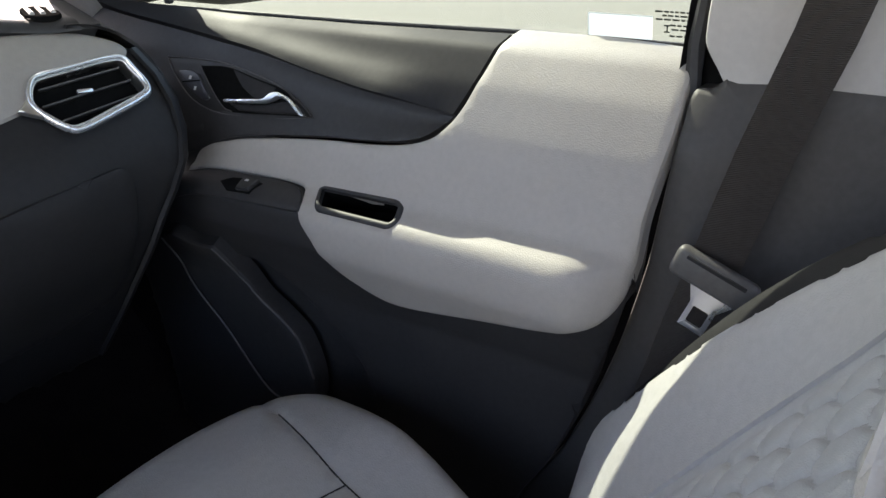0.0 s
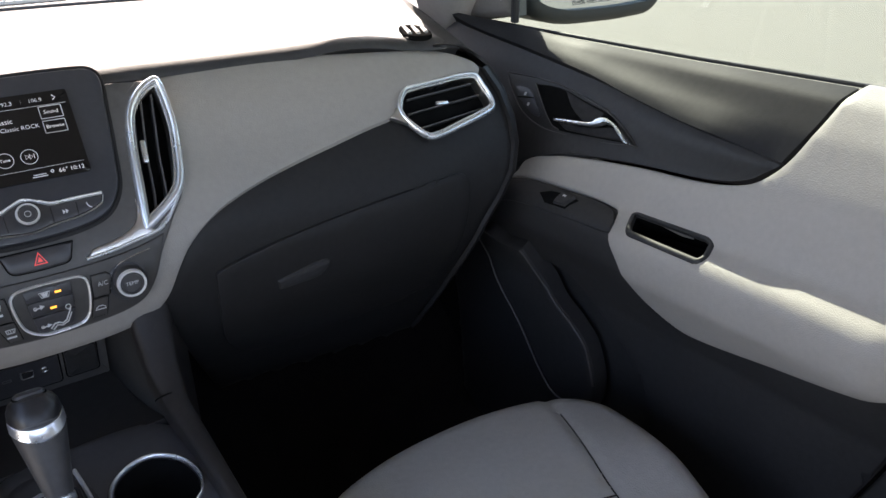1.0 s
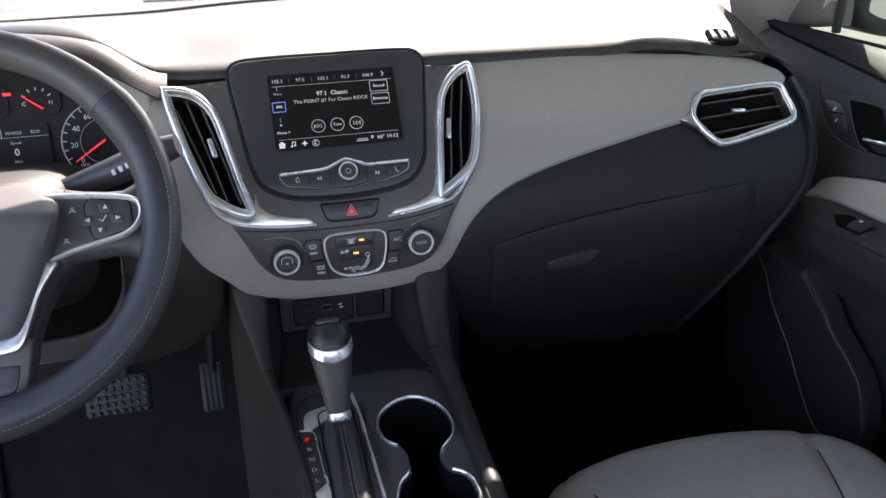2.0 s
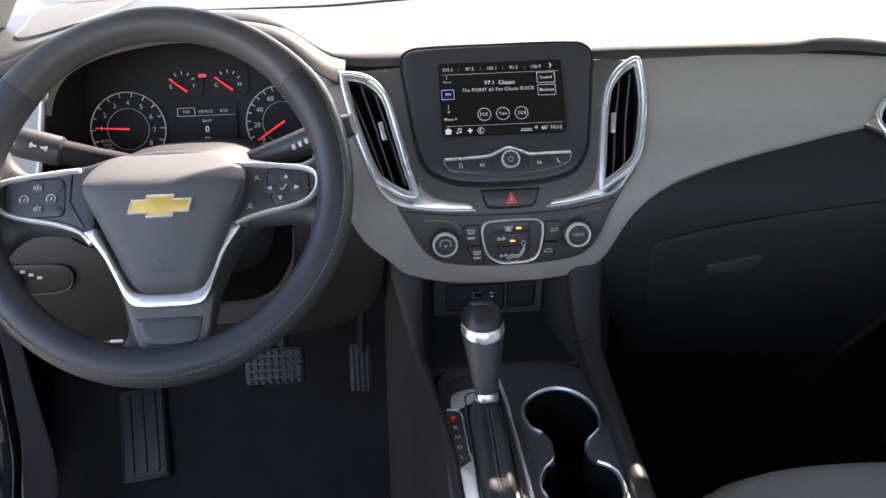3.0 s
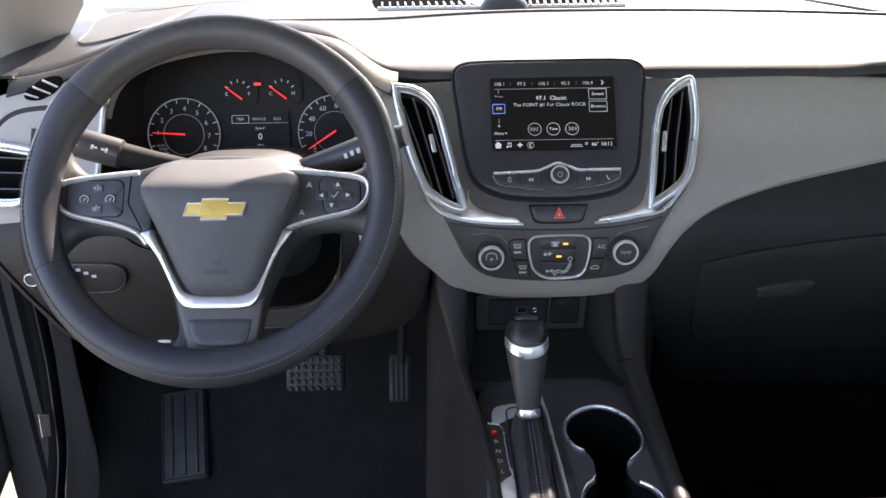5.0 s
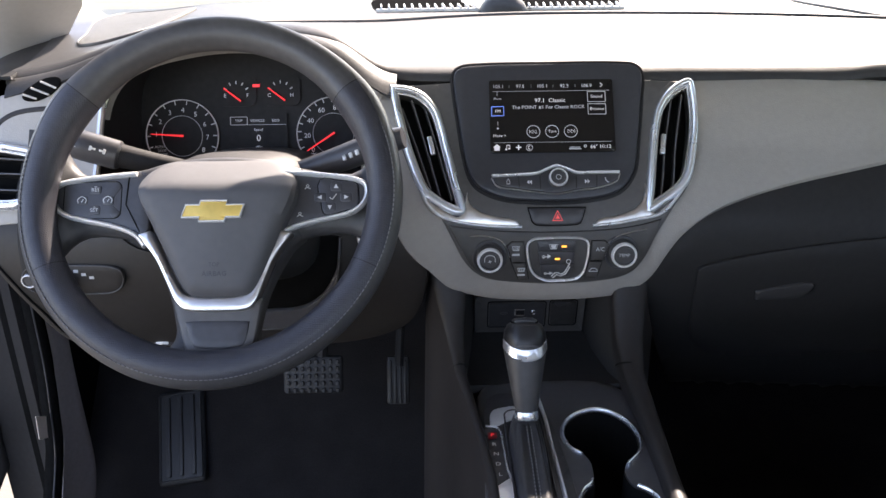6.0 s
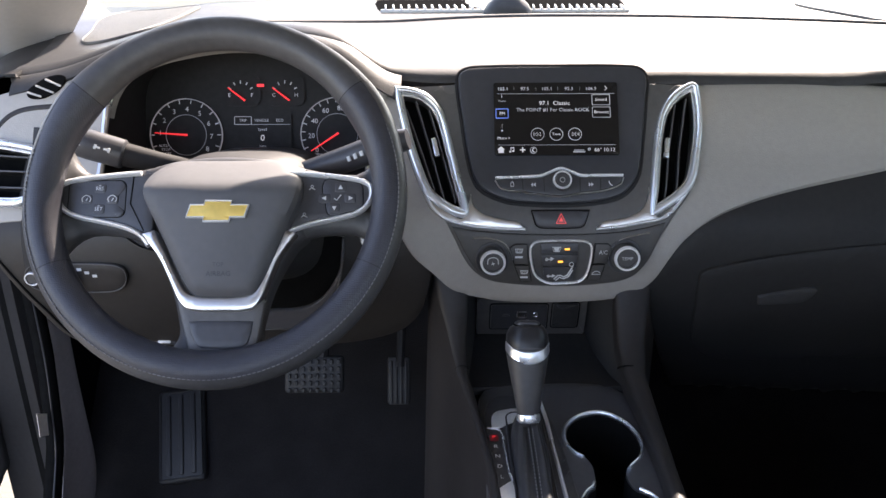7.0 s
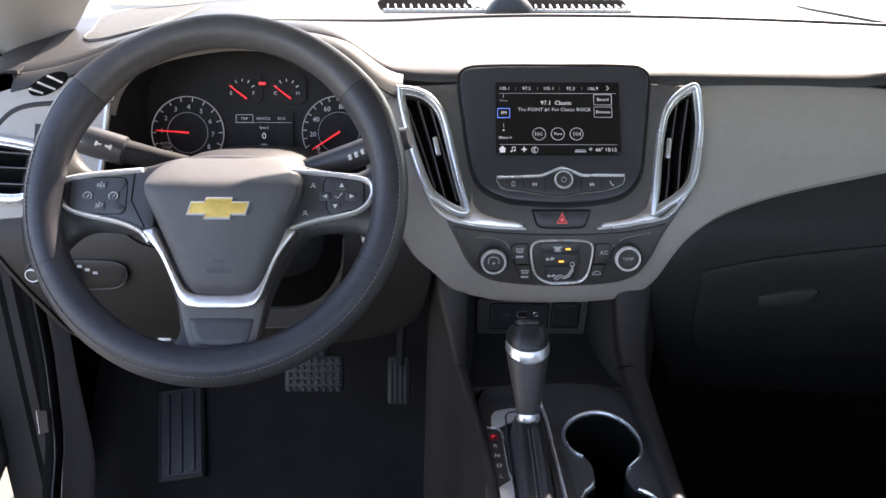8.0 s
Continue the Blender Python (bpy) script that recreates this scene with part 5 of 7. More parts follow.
# spokes, key pads, airbag cover
BODY = spline([(-0.085, 0.036, 1), (-0.05, 0.046), (0.0, 0.050), (0.05, 0.046), (0.085, 0.036, 1), (0.085, -0.036, 1), (0.072, -0.048), (0.052, -0.085), (0.042, -0.120), (0.041, -0.138), (0.052, -0.150), (0.080, -0.158, 1), (0.0, -0.170),
               (-0.080, -0.158, 1), (-0.052, -0.150), (-0.041, -0.138), (-0.042, -0.120), (-0.052, -0.085), (-0.072, -0.048), (-0.085, -0.036, 1)])
part("spoke_body", sheet(BODY, whl, -0.026, 0.02, 0.012, 0.010), RIMTRIM, wheel, "dark spoke body")
for s in (-1, 1):
    rows = []
    for u, v1, v0, hc, b in ((0.050, 0.043, -0.046, -0.044, 0.016), (0.075, 0.040, -0.040, -0.043, 0.016), (0.100, 0.034, -0.034, -0.041, 0.015), (0.122, 0.031, -0.032, -0.040, 0.014), (0.136, 0.031, -0.033, -0.041, 0.014), (0.146, 0.036, -0.037, -0.042, 0.0135),
                             (0.153, 0.044, -0.044, -0.040, 0.013), (0.159, 0.055, -0.055, -0.036, 0.0125), (0.165, 0.072, -0.072, -0.026, 0.012)):
        rows.append([whl(s * u - 0.002, (v1 + v0) / 2 + (v1 - v0) / 2 * math.copysign(abs(math.cos(a)) ** 0.6, math.cos(a)), hc + b * math.copysign(abs(math.sin(a)) ** 0.8, math.sin(a))) for a in np.linspace(0, 2 * math.pi, 33)[:-1]])
    part("spoke_arm", loft(rows, close_u=True, cap=True), RIMTRIM, wheel, "dark spoke that flares into the rim")
    ARC = [(0.074, 0.0290), (0.100, 0.0268), (0.139, 0.0218), (0.1550, 0.0160), (0.1590, 0.0052), (0.1556, -0.0070), (0.1468, -0.0158), (0.135, -0.0208), (0.095, -0.0298), (0.074, -0.0385), (0.064, -0.050)]
    pad_loop = spline([(s * 0.060 - 0.0035, 0.028, 1)] + [(s * (u - 0.004) - 0.0035, v * 0.86) for u, v in ARC[1:9]] + [(s * 0.060 - 0.0035, -0.040, 1)])
    kp = part("key_pad", sheet(pad_loop, padp, -0.0115, 0.006, 0.002, 0.01), SATIN, wheel, "smooth black key pad with white marks")
    arc = spline([(s * u - 0.0035, v) for u, v in ARC], 8, False)
    part("chrome_trim", band(arc, padp, -0.0052 * s, 0.005, -0.0105, closed=False), RING, wheel, "satin chrome spoke trim")
    mid = 0.1190 if s > 0 else -0.1175
    field = spline([(0.1060, 0.0175), (0.1250, 0.0165), (0.1415, 0.0140), (0.1440, 0.0020), (0.1425, -0.0095), (0.1270, -0.0150), (0.1120, -0.0180), (0.1075, -0.0060)], 4) if s > 0 else rounded(mid - 0.031, -0.0185, mid + 0.025, 0.0185, 0.006)
    part("key_cover", sheet(field, padp, -0.0105, 0.002, 0.001, 0.01), SATIN, kp, "raised smooth key field")
    part("cover_gap", band(inset(field, -0.001), padp, 0.0009, 0.0003, -0.0113, 2), SHADEBLACK, kp)
    for u, v, du, dv in ((mid + 0.003 * (s > 0), 0.0105, 0, 1), (mid + 0.0128, -0.0005, 1, 0), (mid - 0.0128, -0.0005, -1, 0), (mid - 0.003 * (s > 0), -0.0105, 0, -1)):
        k = part("key", sheet(rounded(u - 0.0058, v - 0.0048, u + 0.0058, v + 0.0048, 0.0025), padp, -0.0098, 0.002, 0.001, 0.01), SATIN, kp)
        if s > 0:
            part("arrow_mark", sheet([(u + du * 0.0028, v + dv * 0.0028), (u - du * 0.0016 - dv * 0.0022, v - dv * 0.0016 + du * 0.0022), (u - du * 0.0016 + dv * 0.0022, v - dv * 0.0016 - du * 0.0022)], padp, -0.0094, 0.0003, 0, 0.01), WHITEMARK, k)
        elif abs(du) < 0.5:
            lettering("RES" if v > 0 else "SET", 0.0052, padp, u, v - 0.0004, WHITEMARK, k, -0.0094)
            bars([(u - 0.0012, v + 0.0026, u + 0.0012, v + 0.0032)], padp, WHITEMARK, k, -0.0094, "key_mark")
        else:
            part("dial_mark", band(spline([(u - 0.003, v - 0.0028), (u - 0.0038, v + 0.0006), (u, v + 0.0034), (u + 0.0038, v + 0.0006), (u + 0.003, v - 0.0028)], 5, False), padp, 0.0008, 0.0002, -0.0095, 2, False), WHITEMARK, k)
            part("dial_mark", tube([padp(u - 0.0003, v - 0.002, -0.0094), padp(u + 0.0015, v + 0.001, -0.0094)], 0.0005, 4), WHITEMARK, k)
    if s > 0:
        part("tick_mark", tube([padp(mid - 0.0032, -0.0004, -0.0100), padp(mid - 0.0008, -0.0028, -0.0100), padp(mid + 0.0036, 0.0030, -0.0100)], 0.0006, 4), WHITEMARK, kp)
        for a, b in ((0.0934, 0.0120), (0.0863, -0.0165)):
            part("voice_mark", band(circle(a, b, 0.0016, 12), padp, 0.0007, 0.0002, -0.0112, 2), WHITEMARK, kp)
            part("voice_mark", tube([padp(a - 0.0028, b - 0.0035, -0.0110), padp(a - 0.0008, b - 0.0015, -0.0110), padp(a + 0.0030, b - 0.0032, -0.0110)], 0.0005, 4), WHITEMARK, kp)
    else:
        part("key_joint", tube([padp(-0.0850, 0.0250, -0.0110), padp(-0.0870, -0.005, -0.0110), padp(-0.0720, -0.033, -0.0110)], 0.0006, 4), SHADEBLACK, kp)
VEE = [(-0.0635, -0.0365), (-0.053, -0.058), (-0.039, -0.088), (-0.029, -0.1005), (0.0, -0.1035), (0.029, -0.1005), (0.039, -0.088), (0.053, -0.058), (0.0635, -0.0365)]
VEE_OUT = [(0.0765, -0.0405), (0.0590, -0.064), (0.0465, -0.091), (0.039, -0.1075), (0.0295, -0.1155), (0.0, -0.1172), (-0.0295, -0.1155), (-0.039, -0.1075), (-0.0465, -0.091), (-0.0590, -0.064), (-0.0765, -0.0405)]
vee = spline([(*p, 1) if i in (0, 8) else p for i, p in enumerate(VEE)] + [(*p, 1) if i in (0, 10) else p for i, p in enumerate(VEE_OUT)])
part("chrome_yoke", sheet(vee, lambda u, v, h: whl(u + 0.001 - 0.06 * v, v + 0.002, h), 0.0005, 0.012, 0.0035, 0.004), SILVER, wheel, "satin chrome yoke that wraps the hub")
part("spoke_frame", sheet(spline([(-0.044, -0.104, 1), (0.044, -0.104, 1), (0.038, -0.132), (0.031, -0.160, 1), (-0.031, -0.160, 1), (-0.038, -0.132)]), lambda u, v, h: whl(u + 0.001 - 0.06 * v, v + 0.002, h), -0.007, 0.008, 0.004, 0.006), CHARCOAL, wheel, "grey frame of the lower spoke")
part("lower_spoke", sheet(spline([(-0.032, -0.1255, 1), (0.032, -0.1255, 1), (0.026, -0.147), (0.019, -0.1525), (-0.019, -0.1525), (-0.026, -0.147)]), lambda u, v, h: whl(u + 0.001 - 0.06 * v, v + 0.002, h), -0.005, 0.005, 0.003, 0.006), SATIN, wheel, "glossy dark lower spoke")
bag = spline([(-0.049, 0.053), (0.0, 0.056), (0.049, 0.053), (0.068, 0.041), (0.0775, 0.022), (0.0765, 0.002), (0.066, -0.022), (0.050, -0.058), (0.036, -0.088), (0.026, -0.097), (0.0, -0.0985), (-0.026, -0.097), (-0.036, -0.088), (-0.050, -0.058), (-0.066, -0.022), (-0.0765, 0.002),
              (-0.0775, 0.022), (-0.068, 0.041)])
hub = part("airbag_cover", sheet(bag, hubp, -0.002, 0.03, 0.010, 0.006, dome=0.006, relief=lambda u, v: -(0.95 * max(v - 0.010, 0) + 26 * max(min(v, 0.010), 0) ** 2 + 3 * max(v - 0.010, 0) ** 2) - 0.10 * max(-v - 0.02, 0)), HUBVINYL, wheel, "grained black airbag cover")
lettering("AIRBAG", 0.0068, hubp, 0.0, -0.078, LEATHER, hub, 0.0035)
lettering("TOP", 0.0055, hubp, 0.0, -0.069, LEATHER, hub, 0.0037)
bow = [(u * 1.06 - 0.0002, v - 0.003) for u, v in ((-0.0275, -0.0195), (-0.0115, -0.0195), (-0.0125, -0.0235), (0.0105, -0.0235), (0.0118, -0.0195), (0.0245, -0.0195), (0.0285, -0.0085), (0.0128, -0.0085), (0.0138, -0.0045), (-0.0100, -0.0045), (-0.0112, -0.0085), (-0.0235, -0.0085))]
em = part("badge", sheet(bow, hubp, 0.0055, 0.003, 0.0006, 0.008), GOLD, wheel, "small gold badge with a silver edge")
part("badge_edge", band(inset(bow, -0.0016), hubp, 0.0022, 0.0014, 0.005, 3), RING, em, "bright silver edge")

# steering column, stalks and start ring
col = thing("steering_column", (-0.3645, 0.86, 0.70), "black steering column shroud with two control stalks", "steering column")
rows = []
for t, w, hgt in ((0.035, 0.058, 0.052), (0.06, 0.075, 0.068), (0.12, 0.085, 0.08), (0.22, 0.095, 0.09)):
    c = WC - WN * t * 0.0 + Vector((0, t, -0.32 * t - 0.03))
    rows.append([(c.x + w * math.copysign(abs(math.cos(a)) ** 0.6, math.cos(a)), c.y, c.z + hgt * math.copysign(abs(math.sin(a)) ** 0.6, math.sin(a))) for a in np.linspace(0, 2 * math.pi, 33)[:-1]])
part("shroud", loft(rows, close_u=True, cap=True), BLACK, col, "black plastic shroud")
part("stalk_root", tube([(-0.50, 0.822, 0.815), (-0.46, 0.826, 0.803), (-0.40, 0.835, 0.785)], [0.0135, 0.012, 0.012], 14), DEEP, col)
part("stalk", tube([(-0.560, 0.815, 0.836), (-0.553, 0.8155, 0.8335), (-0.53, 0.818, 0.826), (-0.497, 0.822, 0.814), (-0.494, 0.8222, 0.813)], [0.010, 0.0150, 0.0170, 0.0165, 0.014], 16), SATIN, col, "black lamp stalk with white marks")
part("stalk", tube([(-0.178, 0.815, 0.832), (-0.20, 0.818, 0.826), (-0.245, 0.822, 0.808), (-0.31, 0.83, 0.785)], [0.012, 0.0155, 0.015, 0.012], 14), SATIN, col, "black wiper stalk with white marks")
for x, z in ((-0.541, 0.8340), (-0.511, 0.8255)):
    for d in (-1, 1):
        part("stalk_mark", block((0.0042, 0.002, 0.0022), pose(x + 0.0040 * d, 0.8030, z - 0.0012 * d, -28, 17, 0), 0.0005), WHITEMARK, col)
        part("stalk_mark", block((0.0026, 0.002, 0.0052), pose(x + 0.0072 * d, 0.8030, z - 0.0022 * d, -28, 17, 0), 0.0005), WHITEMARK, col)
for i in range(4):
    part("stalk_mark", block((0.004, 0.002, 0.006), pose(-0.222 - 0.007 * i, 0.8045, 0.8215 - 0.003 * i, -28, -22, 0), 0.0005), WHITEMARK, col)
start = part("start_ring", band(circle(-0.2220, 0.708, 0.0160, 28), dash, 0.0055, 0.004, 0.007), RING, col, "silver ring of the start switch")
part("start_button", sheet(circle(-0.2220, 0.708, 0.0105, 24), dash, 0.009, 0.006, 0.002, 0.006), GLOSSBLACK, start, "black start button")
OPEN_IN = [(-0.2585, 0.7080), (-0.2600, 0.6900), (-0.2647, 0.6666), (-0.2836, 0.6363), (-0.3089, 0.6201), (-0.3499, 0.6176), (-0.4000, 0.6176)]
OPEN_OUT = [(-0.2560, 0.7080), (-0.2580, 0.6840), (-0.2656, 0.6512), (-0.2826, 0.6099), (-0.3055, 0.5920), (-0.3612, 0.5905), (-0.4000, 0.5905)]
# Flat black sheet in place of a hole: the opening's shade as colour.
part("column_opening_shade", sheet(spline([(*OPEN_IN[0], 1)] + OPEN_IN[1:-1] + [(*OPEN_IN[-1], 1), (-0.400, 0.690, 1), (-0.30, 0.715)]), dash, 0.0045, 0.003, 0.001, 0.012), SHADEBLACK, col, "flat black sheet for the shaded opening round the column")
part("opening_trim", sheet(spline([(*OPEN_IN[0], 1)] + OPEN_IN[1:-1] + [(*OPEN_IN[-1], 1), (*OPEN_OUT[-1], 1)] + OPEN_OUT[-2:0:-1] + [(*OPEN_OUT[0], 1)], 6), dash, 0.010, 0.008, 0.002, 0.008), COLTRIM, col, "grey moulded trim of the opening")
part("trim_edge", tube([dash(a, b, 0.0105) for a, b in spline(OPEN_OUT[1:], 6, False)], 0.0012, 6), CHARCOAL, col, "fine bright lower edge")
part("bonnet_release", block((0.044, 0.03, 0.020), pose(-0.500, 0.872, 0.557, -20), 0.006), SATIN, col, "black release lever with a white mark")
part("release_mark", block((0.016, 0.002, 0.007), pose(-0.496, 0.8565, 0.559, -20), 0.001), WHITEMARK, col)

# ---------------------------------------------------------------- pedals
bp = thing("brake_pedal", (-0.352, 1.10, 0.36), "black ribbed rubber brake pedal", "pedal")
part("pad", block((0.098, 0.014, 0.062), pose(-0.352, 1.10, 0.361, -22), 0.010, seg=3), RUBBER, bp)
for i in range(8):
    for j in range(5):
        part("stud", block((0.0055, 0.004, 0.0075), pose(-0.3925 + i * 0.0116, 1.0905 + (j - 2) * 0.0045, 0.363 + (j - 2) * 0.0108, -22), 0.001, seg=1), RUBBER, bp)
part("arm", tube([(-0.34, 1.112, 0.38), (-0.33, 1.16, 0.50), (-0.32, 1.24, 0.62)], 0.010, 8), DEEP, bp)
gp = thing("accelerator_pedal", (-0.217, 1.17, 0.30), "black grooved accelerator pedal", "pedal")
part("pad", block((0.040, 0.012, 0.085), pose(-0.217, 1.17, 0.305, -24, 0, 0), 0.006), RUBBER, gp)
for i in range(4):
    part("rib", block((0.004, 0.004, 0.075), pose(-0.230 + i * 0.0085, 1.1625, 0.306, -24), 0.001, seg=1), RUBBER, gp)
part("arm", tube([(-0.215, 1.175, 0.33), (-0.21, 1.24, 0.44), (-0.21, 1.30, 0.52)], 0.008, 8), DEEP, gp)
fr = thing("foot_rest", (-0.615, 1.18, 0.18), "black ribbed driver's foot rest on the carpet", "foot rest")
FR = pose(-0.615, 1.178, 0.186, 43.5, 0, 0) @ pose(0, 0, 0, 0, 0, 8)
part("plate", block((0.084, 0.17, 0.022), FR, 0.008, seg=3), RUBBER, fr)
for i in range(3):
    part("rib", block((0.008, 0.145, 0.006), FR @ Matrix.Translation((-0.022 + i * 0.022, 0, 0.012)), 0.002), RUBBER, fr)
part("border", band(rounded(-0.038, -0.08, 0.038, 0.08, 0.006), lambda a, b, h: FR @ Vector((a, b, 0.011 + h)), 0.003, 0.002), RUBBER, fr)

# ---------------------------------------------------------------- centre console
con = thing("center_console", (0, 0.4, 0.04), "black centre console with cup holders and shifter plate", "console")


def top(x, y, h):
    """On the console's top."""
    return Vector((x, y, 0.520 + 0.05 * max(y - 0.74, 0) + h))


CUP = spline([(-0.0038, 0.7008), (-0.0002, 0.7170), (0.0097, 0.7314), (0.0243, 0.7416), (0.0413, 0.7449), (0.0563, 0.7373), (0.0690, 0.7205), (0.0751, 0.6989), (0.0746, 0.6803), (0.0693, 0.6653), (0.0611, 0.6556), (0.0525, 0.6450), (0.0495, 0.6300), (0.0538, 0.6120), (0.0660, 0.6014), (0.0720, 0.5850),
              (0.0680, 0.555), (0.040, 0.535), (0.010, 0.545), (-0.004, 0.570), (-0.0027, 0.5886), (0.0046, 0.6055), (0.0138, 0.6159), (0.0164, 0.6350), (0.0164, 0.6507), (0.0115, 0.6642), (0.0026, 0.6731), (-0.0027, 0.6872)], 4)
plate = spline([(-0.096, 0.30, 1), (-0.096, 0.60), (-0.099, 0.765), (-0.088, 0.798), (-0.04, 0.808), (0.05, 0.808), (0.082, 0.785), (0.092, 0.74), (0.094, 0.60), (0.096, 0.30, 1)], 6)
part("top_plate", sheet(plate, top, 0.0, 0.02, 0.005, 0.012, holes=[CUP], well=0.075), CONSOLETOP, con, "black grained top plate")
well = part("cup_holder", sheet(inset(CUP, -0.003), top, -0.074, 0.003, 0, 0.02), SHADEBLACK, con, "double cup holder with chrome rims")
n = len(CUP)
# Liner paints the shade inside the cups near-black.
part("cup_wall", loft([[top(a, b, h) for a, b in inset(CUP, 0.0012)] for h in (-0.001, -0.03, -0.073)], close_u=True), SHADEBLACK, well, "wall of the holder, shade painted black")
for i0, i1 in ((100, 157), (53, 66), (75, 90)):
    part("chrome_rim", band([CUP[i % n] for i in range(i0, i1)], top, 0.0045, 0.0035, 0.0005, closed=False), CHROME, well, "bright chrome rim")
# shifter plate and its strips
part("shifter_plate", sheet(spline([(-0.095, 0.44, 1), (-0.094, 0.70), (-0.088, 0.765), (-0.068, 0.780), (-0.036, 0.772), (-0.018, 0.74), (-0.006, 0.60), (0.0, 0.44, 1)]), top, 0.003, 0.006, 0.002, 0.012), SATIN, con, "smooth dark shifter plate")
part("chrome_strip", band(spline([(-0.0275, 0.765), (-0.0243, 0.7265), (-0.0235, 0.6787), (-0.0222, 0.640), (-0.0210, 0.594), (-0.019, 0.46)], 8, False), top, 0.0045, 0.003, 0.0035, closed=False), RING, con, "bright strip beside the gaiter")
part("silver_inlay", sheet(spline([(-0.0862, 0.7125, 1), (-0.0820, 0.7417), (-0.0620, 0.7505, 1), (-0.0505, 0.7505, 1), (-0.0576, 0.7283), (-0.0700, 0.7190, 1), (-0.0770, 0.7140)]), top, 0.0050, 0.003, 0.001, 0.01), RING, con, "satin silver inlay")
part("silver_inlay", sheet(spline([(-0.0850, 0.6090, 1), (-0.0705, 0.6220, 1), (-0.0680, 0.600), (-0.0640, 0.48, 1), (-0.0870, 0.48, 1)]), top, 0.0050, 0.003, 0.001, 0.01), RING, con, "bright silver inlay")
part("gear_line", band(spline([(-0.0912, 0.7130), (-0.0783, 0.7084), (-0.0755, 0.6771), (-0.0738, 0.6384), (-0.0708, 0.6203)], 6, False), top, 0.0028, 0.001, 0.0035, closed=False), CHROME, con, "bright line beside the gear letters")
for i, word in enumerate("PRNDL"):
    lettering(word, 0.0080, top, -0.0845 + 0.0010 * i, 0.6956 - i * 0.0171, GLOWRED if i == 0 else GLOWDIM, con, 0.0044)
part("gear_lamp", sheet(rounded(-0.0895, 0.6895, -0.0795, 0.7015, 0.002, 2), top, 0.0037, 0.0005, 0, 0.01), material("red_lens", (0.25, 0.01, 0.02), 0.3), con, "red lit lens")
# tray under the sockets
part("tray", shell([[(x, y, z) for x in (-0.11, -0.05, 0.05, 0.11)] for y, z in ((0.80, 0.523), (0.84, 0.515), (0.90, 0.515), (0.95, 0.53), (0.97, 0.60), (0.95, 0.66))], 0.01, 1), BLACK, con, "dark open tray")
# flanks from the stack down to the floor
FLANK_ROWS = [(0.30, 0.527), (0.50, 0.527), (0.62, 0.528), (0.72, 0.532), (0.79, 0.545), (0.825, 0.575), (0.845, 0.612), (0.862, 0.650), (0.89, 0.70), (1.02, 0.74), (1.3, 0.76)]
LIP = {1: ([0.082, 0.087, 0.0905, 0.0935, 0.0915, 0.0920, 0.0940, 0.098, 0.11, 0.13, 0.15], [0.010, 0.009, 0.009, 0.0107, 0.0128, 0.0172, 0.0210, 0.024, 0.028, 0.03, 0.03]),
       -1: ([0.082, 0.086, 0.090, 0.1024, 0.1166, 0.1226, 0.1265, 0.131, 0.134, 0.134, 0.134], [0.005, 0.005, 0.005, 0.005, 0.007, 0.011, 0.018, 0.022, 0.022, 0.020, 0.018])}
for s in (-1, 1):
    rows, wall = [], []
    for (y, zt), xt, w in zip(FLANK_ROWS, *LIP[s]):
        row = [(s * (xt - w - 0.001), y + 0.006, zt - 0.02)]
        for k in range(9):
            a = math.pi * k / 8
            row.append((s * (xt - w * math.cos(a)), y - 0.25 * w * math.sin(a), zt + 0.006 * math.sin(a)))
        for k in range(1, 7):
            t = k / 6
            row.append((s * (xt + w + (0.018 * t ** 0.9 if s < 0 else 0.012 * t)), y + 0.02 * t, zt - (zt - 0.045) * t))
        rows.append(row)
        if 0.75 < y < 0.88:
            xs = 0.0535 if s > 0 else 0.0945
            wall.append([(s * (xt - w + 0.003 + (xs - xt + w - 0.003) * t), y + 0.004 + (0.945 - 0.25 * (zt - 0.556) - y - 0.004) * t, zt - 0.002) for t in np.linspace(0, 1, 5)])
    wall.insert(0, [(px, py, 0.515) for px, py, pz in wall[0]])
    part("flank", shell(rows, 0.006, s), FLANK, con, "dark curved side of the console")
    part("recess_wall", shell(wall, 0.004, -s), BLACK, con, "dark side wall of the socket recess")
    xt, w = (0.0845, 0.0132) if s > 0 else (0.1175, 0.0075)
    part("joint", tube([(s * (xt - w * math.cos(a)), 0.797 - 0.25 * w * math.sin(a), 0.550 + 0.0066 * math.sin(a)) for a in np.linspace(0.1, math.pi - 0.1, 9)], 0.0009, 5), SHADEBLACK, con)

# gear lever
lever = thing("gear_lever", (-0.045, 0.70, 0.52), "black gear lever with leather gaiter and chrome collar", "gear lever")
B0, B1 = Vector((-0.0470, 0.697, 0.545)), Vector((-0.0475, 0.738, 0.632))
la = (B1 - B0).normalized()
prof = [(0.0105, 0.006), (0.0130, 0.012), (0.0170, 0.036), (0.0205, 0.056), (0.0232, 0.072), (0.0236, 0.080), (0.0220, 0.088)]
ls, lu = Vector((1, 0, 0)), Vector((1, 0, 0)).cross(la)


def lever_rows(pr, sq=0.85):
    """Rings round the lever's axis: radius, height, and how far the ring dips towards the driver's side."""
    out = []
    for r, h, *dip in pr:
        row = []
        for a in np.linspace(0, 2 * math.pi, 41)[:-1]:
            c, q = math.cos(a), math.sin(a)
            row.append(B0 + la * (h - (dip[0] if dip else 0.0) * max(q, 0.0) ** 1.5) + (ls * math.copysign(abs(c) ** sq, c) + lu * 0.95 * math.copysign(abs(q) ** sq, q)) * r)
        out.append(row)
    return out


